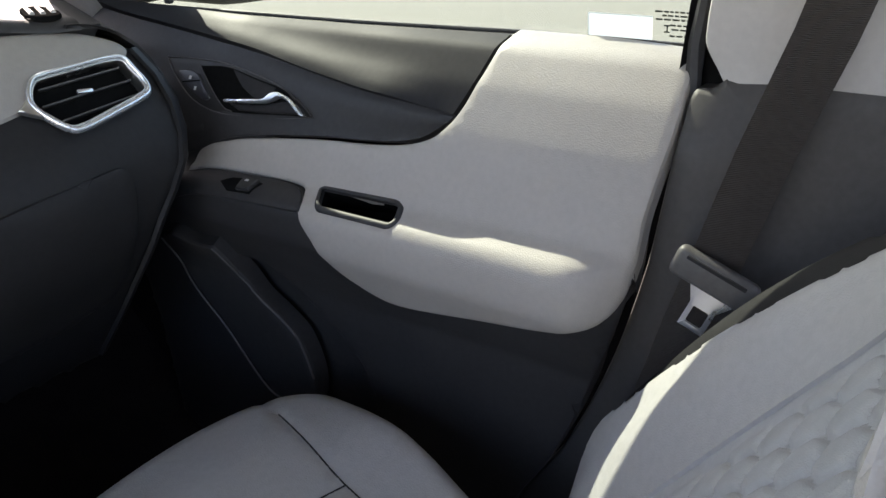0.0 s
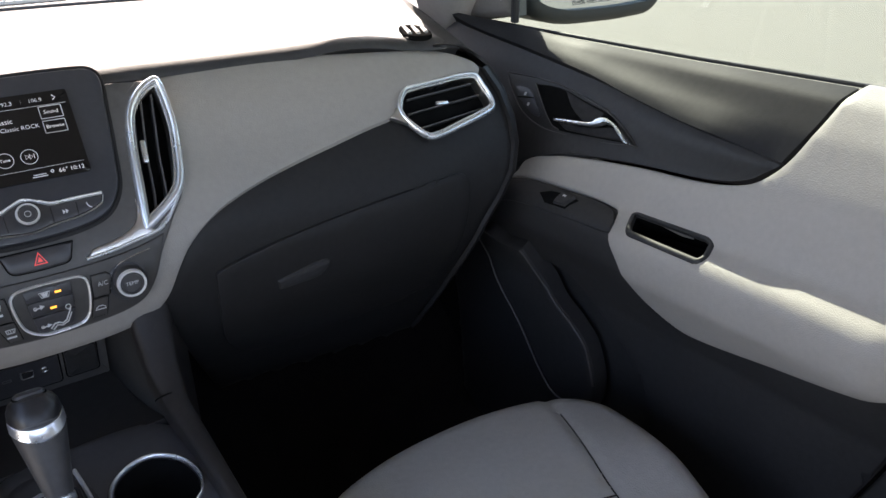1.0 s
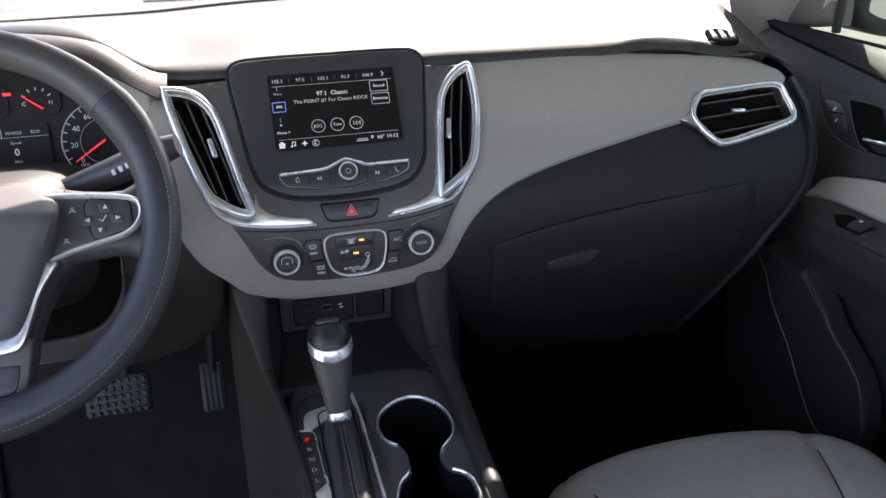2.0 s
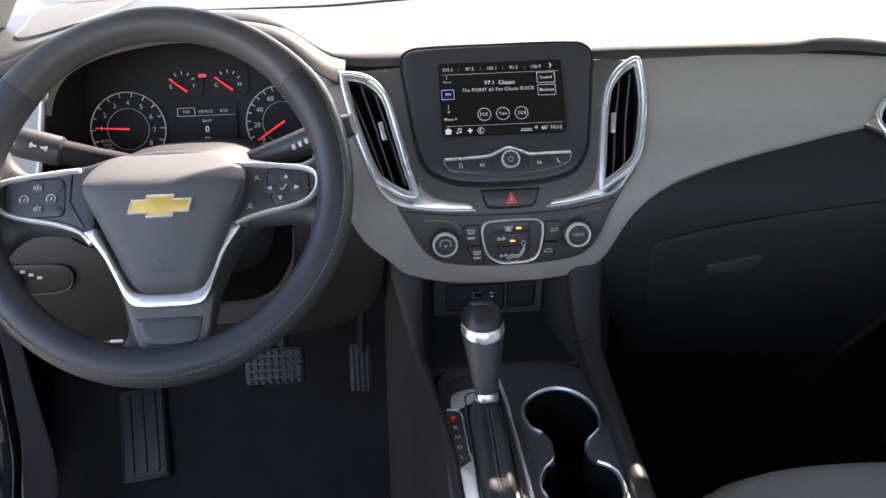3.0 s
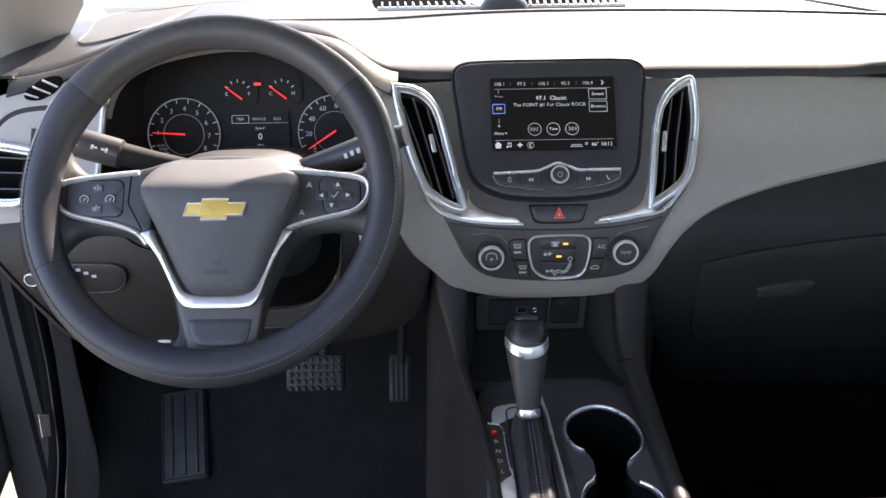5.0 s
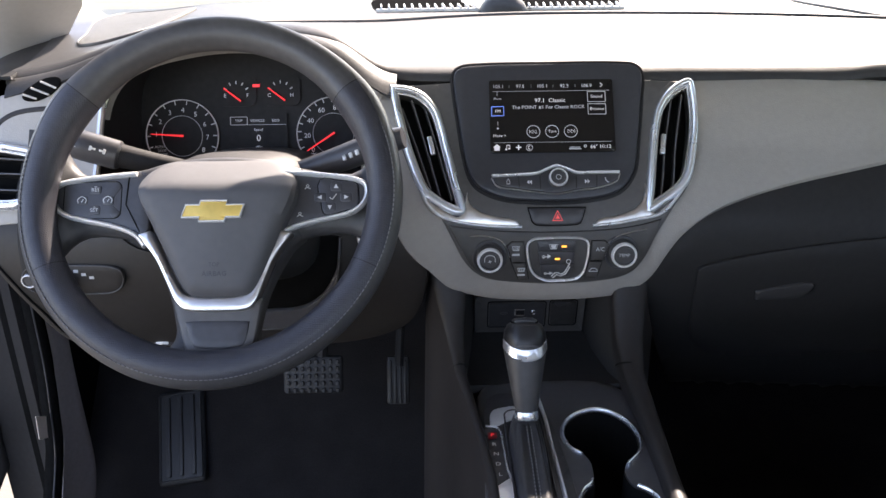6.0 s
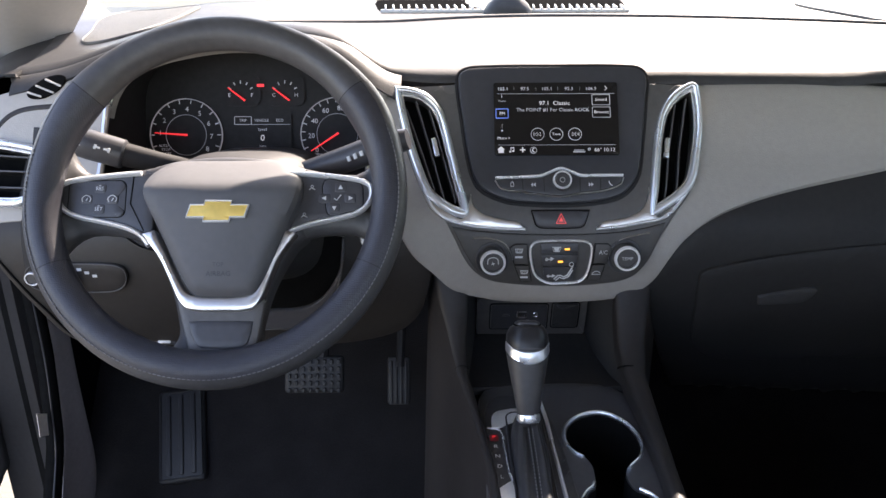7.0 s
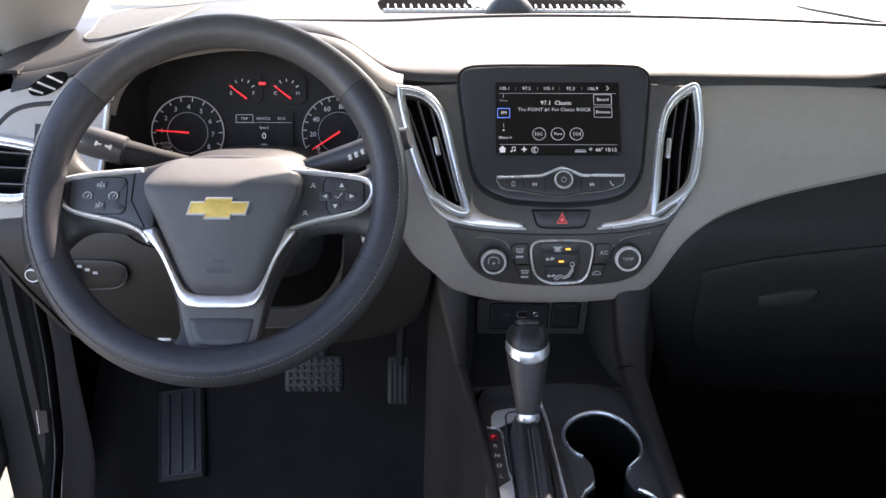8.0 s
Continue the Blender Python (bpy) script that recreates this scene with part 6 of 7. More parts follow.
part("grip", loft(lever_rows(prof), close_u=True, cap=True), RIMTRIM, lever, "tapered dark grip")
part("chrome_collar", loft(lever_rows([(0.0232, 0.076, 0.013), (0.0243, 0.0775, 0.013), (0.0240, 0.0865, 0.011), (0.021, 0.088, 0.010)]), close_u=True, cap=True), CHROME, lever, "bright collar that dips in front")
part("cap", loft(lever_rows([(0.0225, 0.0860, 0.011), (0.0236, 0.0880, 0.010), (0.0226, 0.0960, 0.005), (0.0190, 0.1025), (0.013, 0.1062), (0.001, 0.1072)]), close_u=True, cap=True), LEVERCAP, lever, "dark top cap with push key")
part("push_key", loft(lever_rows([(0.0140, 0.1040, 0.002), (0.0132, 0.1078), (0.010, 0.1095), (0.001, 0.1100)], 0.6), close_u=True, cap=True), SATIN, lever, "smooth push key")
part("key_gap", loft(lever_rows([(0.0150, 0.1030, 0.002), (0.0150, 0.1058, 0.002), (0.0138, 0.1062, 0.002)], 0.6), close_u=True), SHADEBLACK, lever)
part("key_mark", sheet([(-0.0015, -0.002), (0.0025, 0.001), (0.0005, 0.0018)], lambda a, b, h: B0 + la * (0.1101 + h) + ls * a + lu * -b, 0.0, 0.0003, 0, 0.01), WHITEMARK, lever)
part("chrome_foot", loft(lever_rows([(0.0118, -0.002), (0.0132, 0.001), (0.0128, 0.007), (0.010, 0.009)]), close_u=True, cap=True), CHROME, lever, "bright ring at the grip's foot")
rows = []
for t, y0, y1, x0, x1, z in ((0, 0.540, 0.738, -0.0675, -0.0300, 0.522), (0.25, 0.560, 0.732, -0.0660, -0.0305, 0.531), (0.6, 0.61, 0.722, -0.0635, -0.0325, 0.539), (0.85, 0.66, 0.715, -0.0610, -0.0340, 0.544), (1, 0.680, 0.711, -0.0590, -0.0360, 0.547)):
    row = []
    for k in range(40):
        a = 2 * math.pi * k / 40
        fold = 1 + 0.05 * math.sin(7 * a + 3 * t) * math.sin(math.pi * min(t + 0.15, 1))
        row.append(((x0 + x1) / 2 + (x1 - x0) / 2 * fold * math.copysign(abs(math.cos(a)) ** 0.7, math.cos(a)), (y0 + y1) / 2 + (y1 - y0) / 2 * math.copysign(abs(math.sin(a)) ** 0.7, math.sin(a)), z + 0.002 * math.sin(5 * a)))
    rows.append(row)
part("gaiter", loft(rows, close_u=True, cap=True), GAITER, lever, "soft black leather gaiter")
part("gaiter_frame", band(rounded(-0.0700, 0.540, -0.0265, 0.744, 0.012), top, 0.003, 0.003, 0.003), SATIN, lever)
st = bmesh.new()
for i in range(26):
    y = 0.560 + i * 0.0046
    for dx in (-0.0022, 0.0022):
        z = float(np.interp(y, [0.54, 0.575, 0.615, 0.66, 0.682], [0.5245, 0.5325, 0.5400, 0.5455, 0.5480]))
        tube([(-0.047 + dx, y, z + 0.0002), (-0.047 + dx, y + 0.0028, z + 0.0006)], 0.0005, 4, st)
part("gaiter_stitching", st, THREAD, lever, "fine grey stitches", kind="stuff")
part("gaiter_seam", tube([(-0.047, 0.566, 0.5285), (-0.047, 0.60, 0.5365), (-0.047, 0.64, 0.5425), (-0.047, 0.682, 0.5475)], 0.0012, 5), DARKTHREAD, lever, "dark centre seam")

# ---------------------------------------------------------------- passenger door
dr = thing("passenger_door", (0.75, 0.65, 0.06), "closed car door with pale armrest panel and black trim", "car door")
base = on_door([(0.262, 0.70, 1), (0.262, 0.634), (0.30, 0.50), (0.352, 0.36), (0.41, 0.25), (0.47, 0.07, 1), (1.12, 0.07, 1), (1.14, 0.40), (1.14, 0.72, 1)])
CREASE = ([0.45, 0.49, 0.631, 0.813, 0.979, 1.20], [0.770, 0.769, 0.780, 0.805, 0.820, 0.838])


def spear_relief(y, s):
    z = float(np.interp(s, DS, DZ))
    c = float(np.interp(y, *CREASE))
    low = float(np.interp(y, [0.45, 0.52, 0.572, 0.684, 0.84, 0.95, 1.2], [0.80, 0.745, 0.731, 0.722, 0.70, 0.66, 0.65]))
    ridge = 0.013 * step01((y - 0.50) / 0.10)
    if z > c:
        return ridge * math.exp(-((z - c) / 0.024) ** 2)
    if z < low:
        return 0.0
    t = (c - z) / max(c - low, 0.01)
    return -0.008 * math.sin(math.pi * t ** 0.6)


CREST = [(y, float(np.interp(y, *CREASE))) for y in (1.20, 1.10, 1.0, 0.90, 0.80, 0.70, 0.62, 0.56, 0.52, 0.494)]
sill = on_door([(0.463, 0.8465, 1), (0.70, 0.8430), (0.90, 0.8405), (1.20, 0.8390, 1)] + [(y, z, 1) if i in (0, 9) else (y, z) for i, (y, z) in enumerate(CREST)] + [(0.479, 0.803), (0.468, 0.838)])
part("sill_trim", sheet(spline(sill), door, 0.003, 0.022, 0, 0.006, relief=lambda y, s: 0.013 * step01((y - 0.50) / 0.10) * math.exp(-(max(float(np.interp(s, DS, DZ)) - float(np.interp(y, *CREASE)), 0) / 0.024) ** 2)), SILLTRIM, dr, "black sill trim, sunlit along the window")
spear = on_door([(y, z + 0.002, 1) if i in (0, 9) else (y, z + 0.002) for i, (y, z) in enumerate(CREST)] + [(0.522, 0.745), (0.572, 0.732), (0.684, 0.723), (0.80, 0.708), (0.842, 0.698), (0.876, 0.683), (0.95, 0.66), (1.20, 0.64, 1)])
part("upper_panel", sheet(spline(spear), door, 0.002, 0.02, 0.001, 0.007, relief=lambda y, s: min(spear_relief(y, s), 0.0)), BLACK, dr, "black sweeping upper trim with a recess")
pale_door = on_door([(0.457, 0.849, 1), (0.35, 0.849), (0.247, 0.847, 1), (0.246, 0.785), (0.256, 0.70), (0.263, 0.634), (0.275, 0.603), (0.297, 0.586), (0.361, 0.566), (0.455, 0.547), (0.54, 0.533), (0.575, 0.535), (0.618, 0.558), (0.645, 0.605), (0.668, 0.642), (0.677, 0.656),
                     (0.69, 0.6625), (0.77, 0.6625), (0.86, 0.6590), (0.887, 0.655, 1), (0.884, 0.675), (0.866, 0.688), (0.839, 0.6955), (0.80, 0.7045), (0.684, 0.719), (0.572, 0.728), (0.519, 0.741), (0.492, 0.764), (0.475, 0.802), (0.464, 0.838)])
POCKET = []
for a, b in rounded(0, 0, 5, 1, 0.3):
    u = a / 5
    POCKET.append(((0.642 - 0.112 * u) * (1 - b) + (0.656 - 0.116 * u) * b, down(0.6503 * (1 - b) + (0.6635 + 0.003 * u) * b)))
def bottle_relief(y, q):
    """The lower panel steps back ahead of the bottle holder's rear edge."""
    z = float(np.interp(q, DS, DZ))
    if z > 0.53:
        return 0.0
    edge = float(np.interp(z, [0.05, 0.35, 0.40, 0.4414, 0.4713, 0.53], [0.615, 0.628, 0.6427, 0.676, 0.7166, 0.78]))
    return -0.022 * step01((y - edge) / 0.012)


part("lower_panel", sheet(spline(base), door, 0.0, 0.03, 0.006, 0.010, relief=bottle_relief, holes=[inset(POCKET, -0.003)], well=0), BLACK, dr, "black grained lower door panel")
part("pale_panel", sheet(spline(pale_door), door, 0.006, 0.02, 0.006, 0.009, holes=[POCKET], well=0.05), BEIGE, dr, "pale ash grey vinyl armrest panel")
# Liner and floor carry the pocket's deep shade as near-black colour.
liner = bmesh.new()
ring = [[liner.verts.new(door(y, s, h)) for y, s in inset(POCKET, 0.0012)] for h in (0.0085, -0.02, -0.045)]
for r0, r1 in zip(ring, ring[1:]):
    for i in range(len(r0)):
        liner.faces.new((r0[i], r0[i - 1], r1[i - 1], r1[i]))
part("pocket_liner", liner, SHADEBLACK, dr, "pocket wall, shade painted black")
pp = part("pull_pocket", sheet(inset(POCKET, -0.002), door, -0.044, 0.003, 0, 0.01), SHADEBLACK, dr, "pull pocket in the armrest, deep shade painted black")
part("pocket_rim", band(inset(POCKET, -0.006), door, 0.008, 0.003, 0.006), BLACK, pp, "satin black rim")
pod = part("switch_pod", sheet(spline(on_door([(0.6715, 0.6528), (0.6875, 0.6588), (0.7152, 0.6610), (0.7827, 0.6595), (0.8423, 0.6575), (0.8720, 0.6525), (0.905, 0.640, 1), (0.895, 0.622, 1), (0.8563, 0.6340), (0.7822, 0.6395), (0.7228, 0.6415), (0.6680, 0.6435), (0.6650, 0.6470)])), door, 0.010, 0.016, 0.004, 0.006), BLACK, dr, "smooth black window switch pod")
# Flat black sheet on the pod: painted shade of the finger recess.
part("switch_recess", sheet(spline(on_door([(0.8060, 0.6500, 1), (0.7916, 0.6540, 1), (0.7641, 0.6555), (0.7400, 0.6548, 1), (0.7483, 0.6476, 1), (0.7866, 0.6462, 1)]), 5), door, 0.0112, 0.002, 0.0005, 0.006), SHADEBLACK, pod, "finger recess, its shade a flat black sheet")
sw1 = part("window_switch", sheet(spline(on_door([(0.7700, 0.6550, 1), (0.7450, 0.6550, 1), (0.7490, 0.6485, 1), (0.7690, 0.6480, 1)]), 4), door, 0.0170, 0.006, 0.002, 0.005), BLACK, pod, "small window switch")
bars([(0.7560, down(0.6530), 0.7620, down(0.6515))], door, WHITEMARK, sw1, 0.0174)
# inner handle in its teardrop bezel
BEZ = spline(on_door([(0.9925, 0.7885, 1), (0.93, 0.7910), (0.872, 0.7900), (0.815, 0.7826), (0.7592, 0.7714), (0.7245, 0.7588), (0.6950, 0.7425, 1), (0.7466, 0.7345), (0.8066, 0.7298), (0.8712, 0.7284), (0.9194, 0.7395), (0.9540, 0.7590), (0.9760, 0.7740)]), 5)
hb = part("handle_bezel", sheet(BEZ, door, -0.003, 0.012, 0.003, 0.008), BLACK, dr, "black teardrop handle bezel")
part("bezel_line", band(BEZ, door, 0.0018, 0.0010, -0.003), CHARCOAL, hb, "fine grey edge line")
# The bowl's shade is a flat black sheet on the bezel.
part("handle_recess", sheet(spline(on_door([(0.9188, 0.7820, 1), (0.8673, 0.7850), (0.8101, 0.7770), (0.7559, 0.7685), (0.7306, 0.7560), (0.7060, 0.7430, 1), (0.7655, 0.7380), (0.8372, 0.7325), (0.8542, 0.7360), (0.8902, 0.7609)]), 5), door, -0.001, 0.004, 0.001, 0.01), SHADEBLACK, hb, "handle recess, its shade a flat black sheet")
part("recess_edge", band(spline(on_door([(0.9188, 0.7820), (0.8902, 0.7609), (0.8542, 0.7360), (0.8372, 0.7325)]), 6, False), door, 0.0016, 0.0008, -0.001, closed=False), CHARCOAL, hb, "fine edge of the recess")
part("recess_wall", sheet(spline(on_door([(0.852, 0.7830, 1), (0.8101, 0.7755), (0.768, 0.7690, 1), (0.772, 0.7550), (0.795, 0.7520, 1), (0.825, 0.7640)]), 4), door, 0.0008, 0.002, 0.0005, 0.01), DEEP, hb, "dark back of the recess")
hp = spline(on_door([(0.8420, 0.7460, 1), (0.8000, 0.7500), (0.7720, 0.7530), (0.7630, 0.7592), (0.7529, 0.7620), (0.7373, 0.7598), (0.7146, 0.7510), (0.6985, 0.7420, 1), (0.7060, 0.7418, 1), (0.7188, 0.7486), (0.7353, 0.7558), (0.7490, 0.7572), (0.7590, 0.7530), (0.7730, 0.7492), (0.8000, 0.7464), (0.8403, 0.7426, 1)]), 5)
part("door_handle", sheet(hp, door, 0.014, 0.008, 0.0018, 0.004), CHROME, hb, "slim chrome pull handle with a flared end")
part("handle_blade", sheet(spline(on_door([(0.8380, 0.7425, 1), (0.7780, 0.7470), (0.7580, 0.7510), (0.7353, 0.7545), (0.7100, 0.7445, 1), (0.7600, 0.7395), (0.8200, 0.7360, 1)]), 5), door, 0.006, 0.006, 0.002, 0.006), DEEP, hb, "dark back of the handle")
lk = part("lock_switch", sheet(spline(on_door([(0.9560, 0.7700), (0.9430, 0.7740), (0.9200, 0.7720), (0.9000, 0.7590), (0.8840, 0.7450), (0.8960, 0.7420), (0.9250, 0.7530)]), 5), door, 0.000, 0.003, 0.001, 0.006), UNITGREY, hb, "two small lock keys")
part("key_gap", tube([door(0.9420, down(0.7590), 0.0008), door(0.9080, down(0.7640), 0.0008)], 0.0008, 4), SHADEBLACK, lk)
bars([(0.9260, down(0.7680), 0.9310, down(0.7635))], door, WHITEMARK, lk, 0.0008, "key_mark")
bars([(0.9110, down(0.7560), 0.9155, down(0.7515))], door, WHITEMARK, lk, 0.0008, "key_mark")
# map pocket
MAP_FRONT = [(0.968, 0.547), (0.946, 0.4655), (0.892, 0.3993), (0.8214, 0.3000), (0.770, 0.290)]
MAP_REAR = [(0.851, 0.562), (0.839, 0.5374), (0.8086, 0.4844), (0.7618, 0.4500), (0.7351, 0.4220), (0.720, 0.36)]
mp = part("map_pocket", sheet(spline(on_door([(0.968, 0.547, 1), (0.934, 0.566), (0.898, 0.555), (0.851, 0.562, 1)] + MAP_REAR[1:] + [(0.735, 0.30)] + MAP_FRONT[:0:-1]), 5), door, 0.022, 0.025, 0.006, 0.012), BLACK, dr, "black moulded map pocket")
for pts in (MAP_FRONT, MAP_REAR):
    part("pocket_edge", tube([door(y, down(z), 0.0215) for y, z in spline(pts, 6, False)], 0.0016, 6), CHARCOAL, mp, "thin grey edge")
# glass, its seal and the frame
rows = [[(0.806 - 0.33 * (z - 0.86) ** 1.1 if z > 0.86 else 0.806, y, z) for y in (0.16, 0.4, 0.7, 1.0, 1.2)] for z in (0.825, 0.86, 0.95, 1.1, 1.25, 1.36)]
part("window_pane", shell(rows, 0.004, 1), GLASS, dr, "clear side window glass")
part("sill_seal", tube([(0.803, 0.235, 0.850), (0.803, 0.45, 0.850), (0.804, 0.7, 0.8445), (0.804, 1.0, 0.842), (0.804, 1.20, 0.841)], 0.0028, 8), RUBBER, dr, "black rubber seal along the sill")
part("outer_skin", shell([[(x, y, z) for y in (0.2, 0.7, 1.25)] for z, x in ((-0.05, 0.88), (0.4, 0.91), (0.72, 0.88), (0.80, 0.835))], 0.03, -1), PAINT, dr, "black painted outer skin")


def pane(y, z, h):
    return Vector(((0.806 - 0.33 * (z - 0.86) ** 1.1 if z > 0.86 else 0.806) - h, y, z))


part("sticker", sheet(rounded(0.306, 0.852, 0.377, 0.877, 0.002), pane, 0.002, 0.001, 0, 0.02), STICKER, dr, "pale blank paper sticker on the glass")
rng = random.Random(4)
prints = [(0.252, 0.8765, 0.261, 0.8835)]
for i, z in enumerate((0.8825, 0.8785, 0.8745, 0.869, 0.8645, 0.858)):
    y = 0.262
    while y < (0.297 if i < 3 else 0.285):
        w = rng.uniform(0.003, 0.008)
        prints.append((y, z - 0.0009, y + w, z + 0.0009))
        y += w + 0.0015
prints += [(0.288, 0.861, 0.294, 0.8625), (0.288, 0.8675, 0.294, 0.869), (0.290, 0.8625, 0.2915, 0.8675), (0.250, 0.862, 0.255, 0.868)]
pr = bars(prints, pane, INK, dr, 0.0015, "glass_print")
tagged(pr, "tiny dark maker's print on the glass", kind="stuff")
part("mirror_sail", sheet(spline([(1.27, 0.822, 1), (1.16, 0.838), (1.062, 0.856, 1), (1.050, 0.90), (1.03, 0.985, 1), (1.14, 0.985), (1.25, 0.93)]), lambda y, z, h: Vector((0.790 - 0.3 * (z - 0.86) - h, y, z)), 0.0, 0.02, 0.018, 0.014), SAIL, dr, "grey corner trim beside the mirror")
# Added out of view; the low lower edge blocks sun from the backrest.
rows = []
for y, z0, z1 in ((1.075, 0.87, 0.93), (1.02, 0.925, 1.00), (0.93, 0.955, 1.08), (0.80, 0.978, 1.17), (0.65, 0.985, 1.27), (0.50, 1.005, 1.335), (0.30, 1.06, 1.35), (0.17, 1.08, 1.345)):
    rows.append([(0.800 - 0.33 * max(z - 0.86, 0) ** 1.1 - (0.012 if 0 < k < 5 else 0.0), y, z) for k, z in enumerate(np.linspace(z0, z1, 6))])
part("window_frame", shell(rows, 0.02, -1), PILLAR, dr, "light grey unseen frame over the side window, set low to shade the seat")
part("window_seal", tube([(0.795, 1.052, 0.85), (0.788, 1.042, 0.90), (0.76, 1.02, 0.99), (0.70, 0.86, 1.12)], 0.007, 8), RUBBER, dr, "black rubber window seal")

# ---------------------------------------------------------------- door mirror outside
mir = thing("side_mirror", (0.97, 1.08, 0.9), "black door mirror with printed warning on the glass", "mirror")


def mface(a, b, h):
    return Vector((0.985 + a, 1.05 - h, 0.915 + b))


shape = spline([(-0.165, -0.03), (-0.150, -0.060), (-0.085, -0.082), (0.0, -0.088), (0.10, -0.088), (0.155, -0.080), (0.185, -0.04), (0.180, 0.01), (0.130, 0.048), (0.03, 0.058), (-0.10, 0.050), (-0.15, 0.015)])
part("housing", sheet(shape, mface, 0.0, 0.11, 0.02, 0.02, holes=[inset(shape, 0.026)], well=0.012), BLACK, mir, "satin black housing")
part("glass", sheet(inset(shape, 0.024), mface, -0.011, 0.004, 0, 0.03), MIRROR, mir, "silvered mirror glass")
lettering("OBJECTS IN MIRROR ARE CLOSER", 0.0115, mface, 0.0, -0.036, INK, mir, -0.0095)
lettering("THAN THEY APPEAR", 0.0115, mface, 0.0, -0.050, INK, mir, -0.0095)
part("foot", tube([(0.80, 1.14, 0.878), (0.85, 1.13, 0.882), (0.90, 1.12, 0.885)], [0.022, 0.02, 0.022], 12, flat=0.6), PAINT, mir)

# ---------------------------------------------------------------- passenger seat
seat = thing("passenger_seat", (0.385, 0.35, 0.05), "pale leatherette front seat with quilted insert", "car seat")
SEAM = [(0.553, 0.690), (0.546, 0.671), (0.515, 0.575), (0.487, 0.494), (0.472, 0.42), (0.468, 0.30)]


def cushion(x, y, h):
    d = abs(x - 0.385)
    z = 0.430 - 0.035 * (0.71 - y) / 0.6 + 0.022 * step01((d - 0.10) / 0.10) * step01((0.62 - y) / 0.15) - 0.012 * step01((y - 0.60) / 0.12)
    return Vector((x, y + 0.15 * h if h < -0.04 else y, z + h))


def groove(a, b):
    q = np.array([[a, b]])
    best = 1e9
    for s in (1, -1):
        line = [(0.385 + s * (x - 0.385), y) for x, y in SEAM]
        for p, r in zip(line, line[1:]):
            p, r = np.array(p), np.array(r)
            t = np.clip(((q[0] - p) @ (r - p)) / ((r - p) @ (r - p)), 0, 1)
            best = min(best, np.linalg.norm(q[0] - p - t * (r - p)))
    cross = abs(b - (0.494 + 0.02 * math.cos((a - 0.385) * 16))) if abs(a - 0.385) < 0.102 else 1
    best = min(best, cross)
    return -0.005 * math.exp(-(best / 0.006) ** 2)


cl_loop = spline([(0.150, 0.12, 1), (0.148, 0.45), (0.158, 0.60), (0.195, 0.675), (0.28, 0.712), (0.385, 0.722), (0.49, 0.712), (0.57, 0.680), (0.606, 0.63), (0.609, 0.58), (0.595, 0.51), (0.572, 0.435), (0.543, 0.355), (0.515, 0.25), (0.51, 0.12, 1)], 8)
cu = part("cushion", sheet(cl_loop, cushion, 0.0, 0.24, 0.028, 0.007, relief=groove), SEAT, seat, "pale smooth seat cushion")
for s in (1, -1):
    part("seam", tube([cushion(0.385 + s * (x - 0.385), y, -0.0035) for x, y in spline(SEAM, 6, False)[8:]], 0.0010, 5), DARKTHREAD, cu, "thin dark seam")
part("seam", tube([cushion(x, 0.494 + 0.02 * math.cos((x - 0.385) * 16), -0.0035) for x in np.linspace(0.285, 0.487, 16)], 0.0010, 5), DARKTHREAD, cu, "thin dark seam")
BO, BU, BN = Vector((0.385, 0.245, 0.425)), Vector((0, -0.56, 0.829)), Vector((0, 0.829, 0.56))


def rest(u, v, h):
    """On the backrest: across, up along it, out."""
    d = abs(u)
    if u > 0:
        rise = 0.050 * step01((d - 0.105) / 0.11) + 0.5 * max(d - 0.205, 0) - 0.55 * max(v - 0.2, 0) ** 2 * step01((d - 0.12) / 0.06)
    else:
        rise = (0.008 + 0.074 * step01((v - 0.38) / 0.16)) * step01((d - 0.145) / 0.05)
    return BO + Vector((u, 0, 0)) + BU * v + BN * (h + rise * step01((v + 0.12) / 0.2))


back_loop = spline([(-0.225, -0.10, 1), (-0.240, 0.05), (-0.242, 0.20), (-0.232, 0.36), (-0.205, 0.52), (-0.15, 0.62), (0.0, 0.64), (0.15, 0.62), (0.205, 0.52), (0.232, 0.36), (0.242, 0.20), (0.240, 0.05), (0.225, -0.10, 1)], 8)
pale_loop = [(u * (1 - (0.10 if u > 0 else 0.0) * step01((v + 0.05) / 0.40)) - math.copysign(0.008, u), v - 0.02 * step01((v - 0.4) / 0.2)) for u, v in back_loop]
ins = spline([(-0.118, -0.06, 1), (-0.122, 0.15), (-0.116, 0.35), (-0.10, 0.50), (0.10, 0.50), (0.116, 0.35), (0.122, 0.15), (0.118, -0.06, 1)], 6)
bk = part("backrest", sheet(pale_loop, rest, 0.0, 0.05, 0.003, 0.008, holes=[ins], well=0.02), SEAT, seat, "pale smooth backrest with bolsters")
part("side_panel", sheet(back_loop, rest, -0.008, 0.10, 0.008, 0.008, holes=[inset(ins, -0.006)], well=0.02), SEATSIDE, bk, "black vinyl side of the backrest")


def hexes(a, b):
    """Quilted hexagons: pillows between narrow grooves."""
    w = 0.042
    best = [9, 9]
    for r in (math.floor(b / (w * 0.866)) + k for k in (0, 1)):
        for c in (math.floor(a / w - 0.5 * (r % 2)) + k for k in (0, 1)):
            d = math.hypot(a - (c + 0.5 * (r % 2)) * w, b - r * w * 0.866)
            best = sorted(best + [d])[:2]
    e = (best[1] - best[0]) / 2
    rim = step01((0.112 - abs(a)) / 0.012)
    return rim * (-0.0040 * math.exp(-(e / 0.0030) ** 2) + 0.0016 * min(e / 0.012, 1))


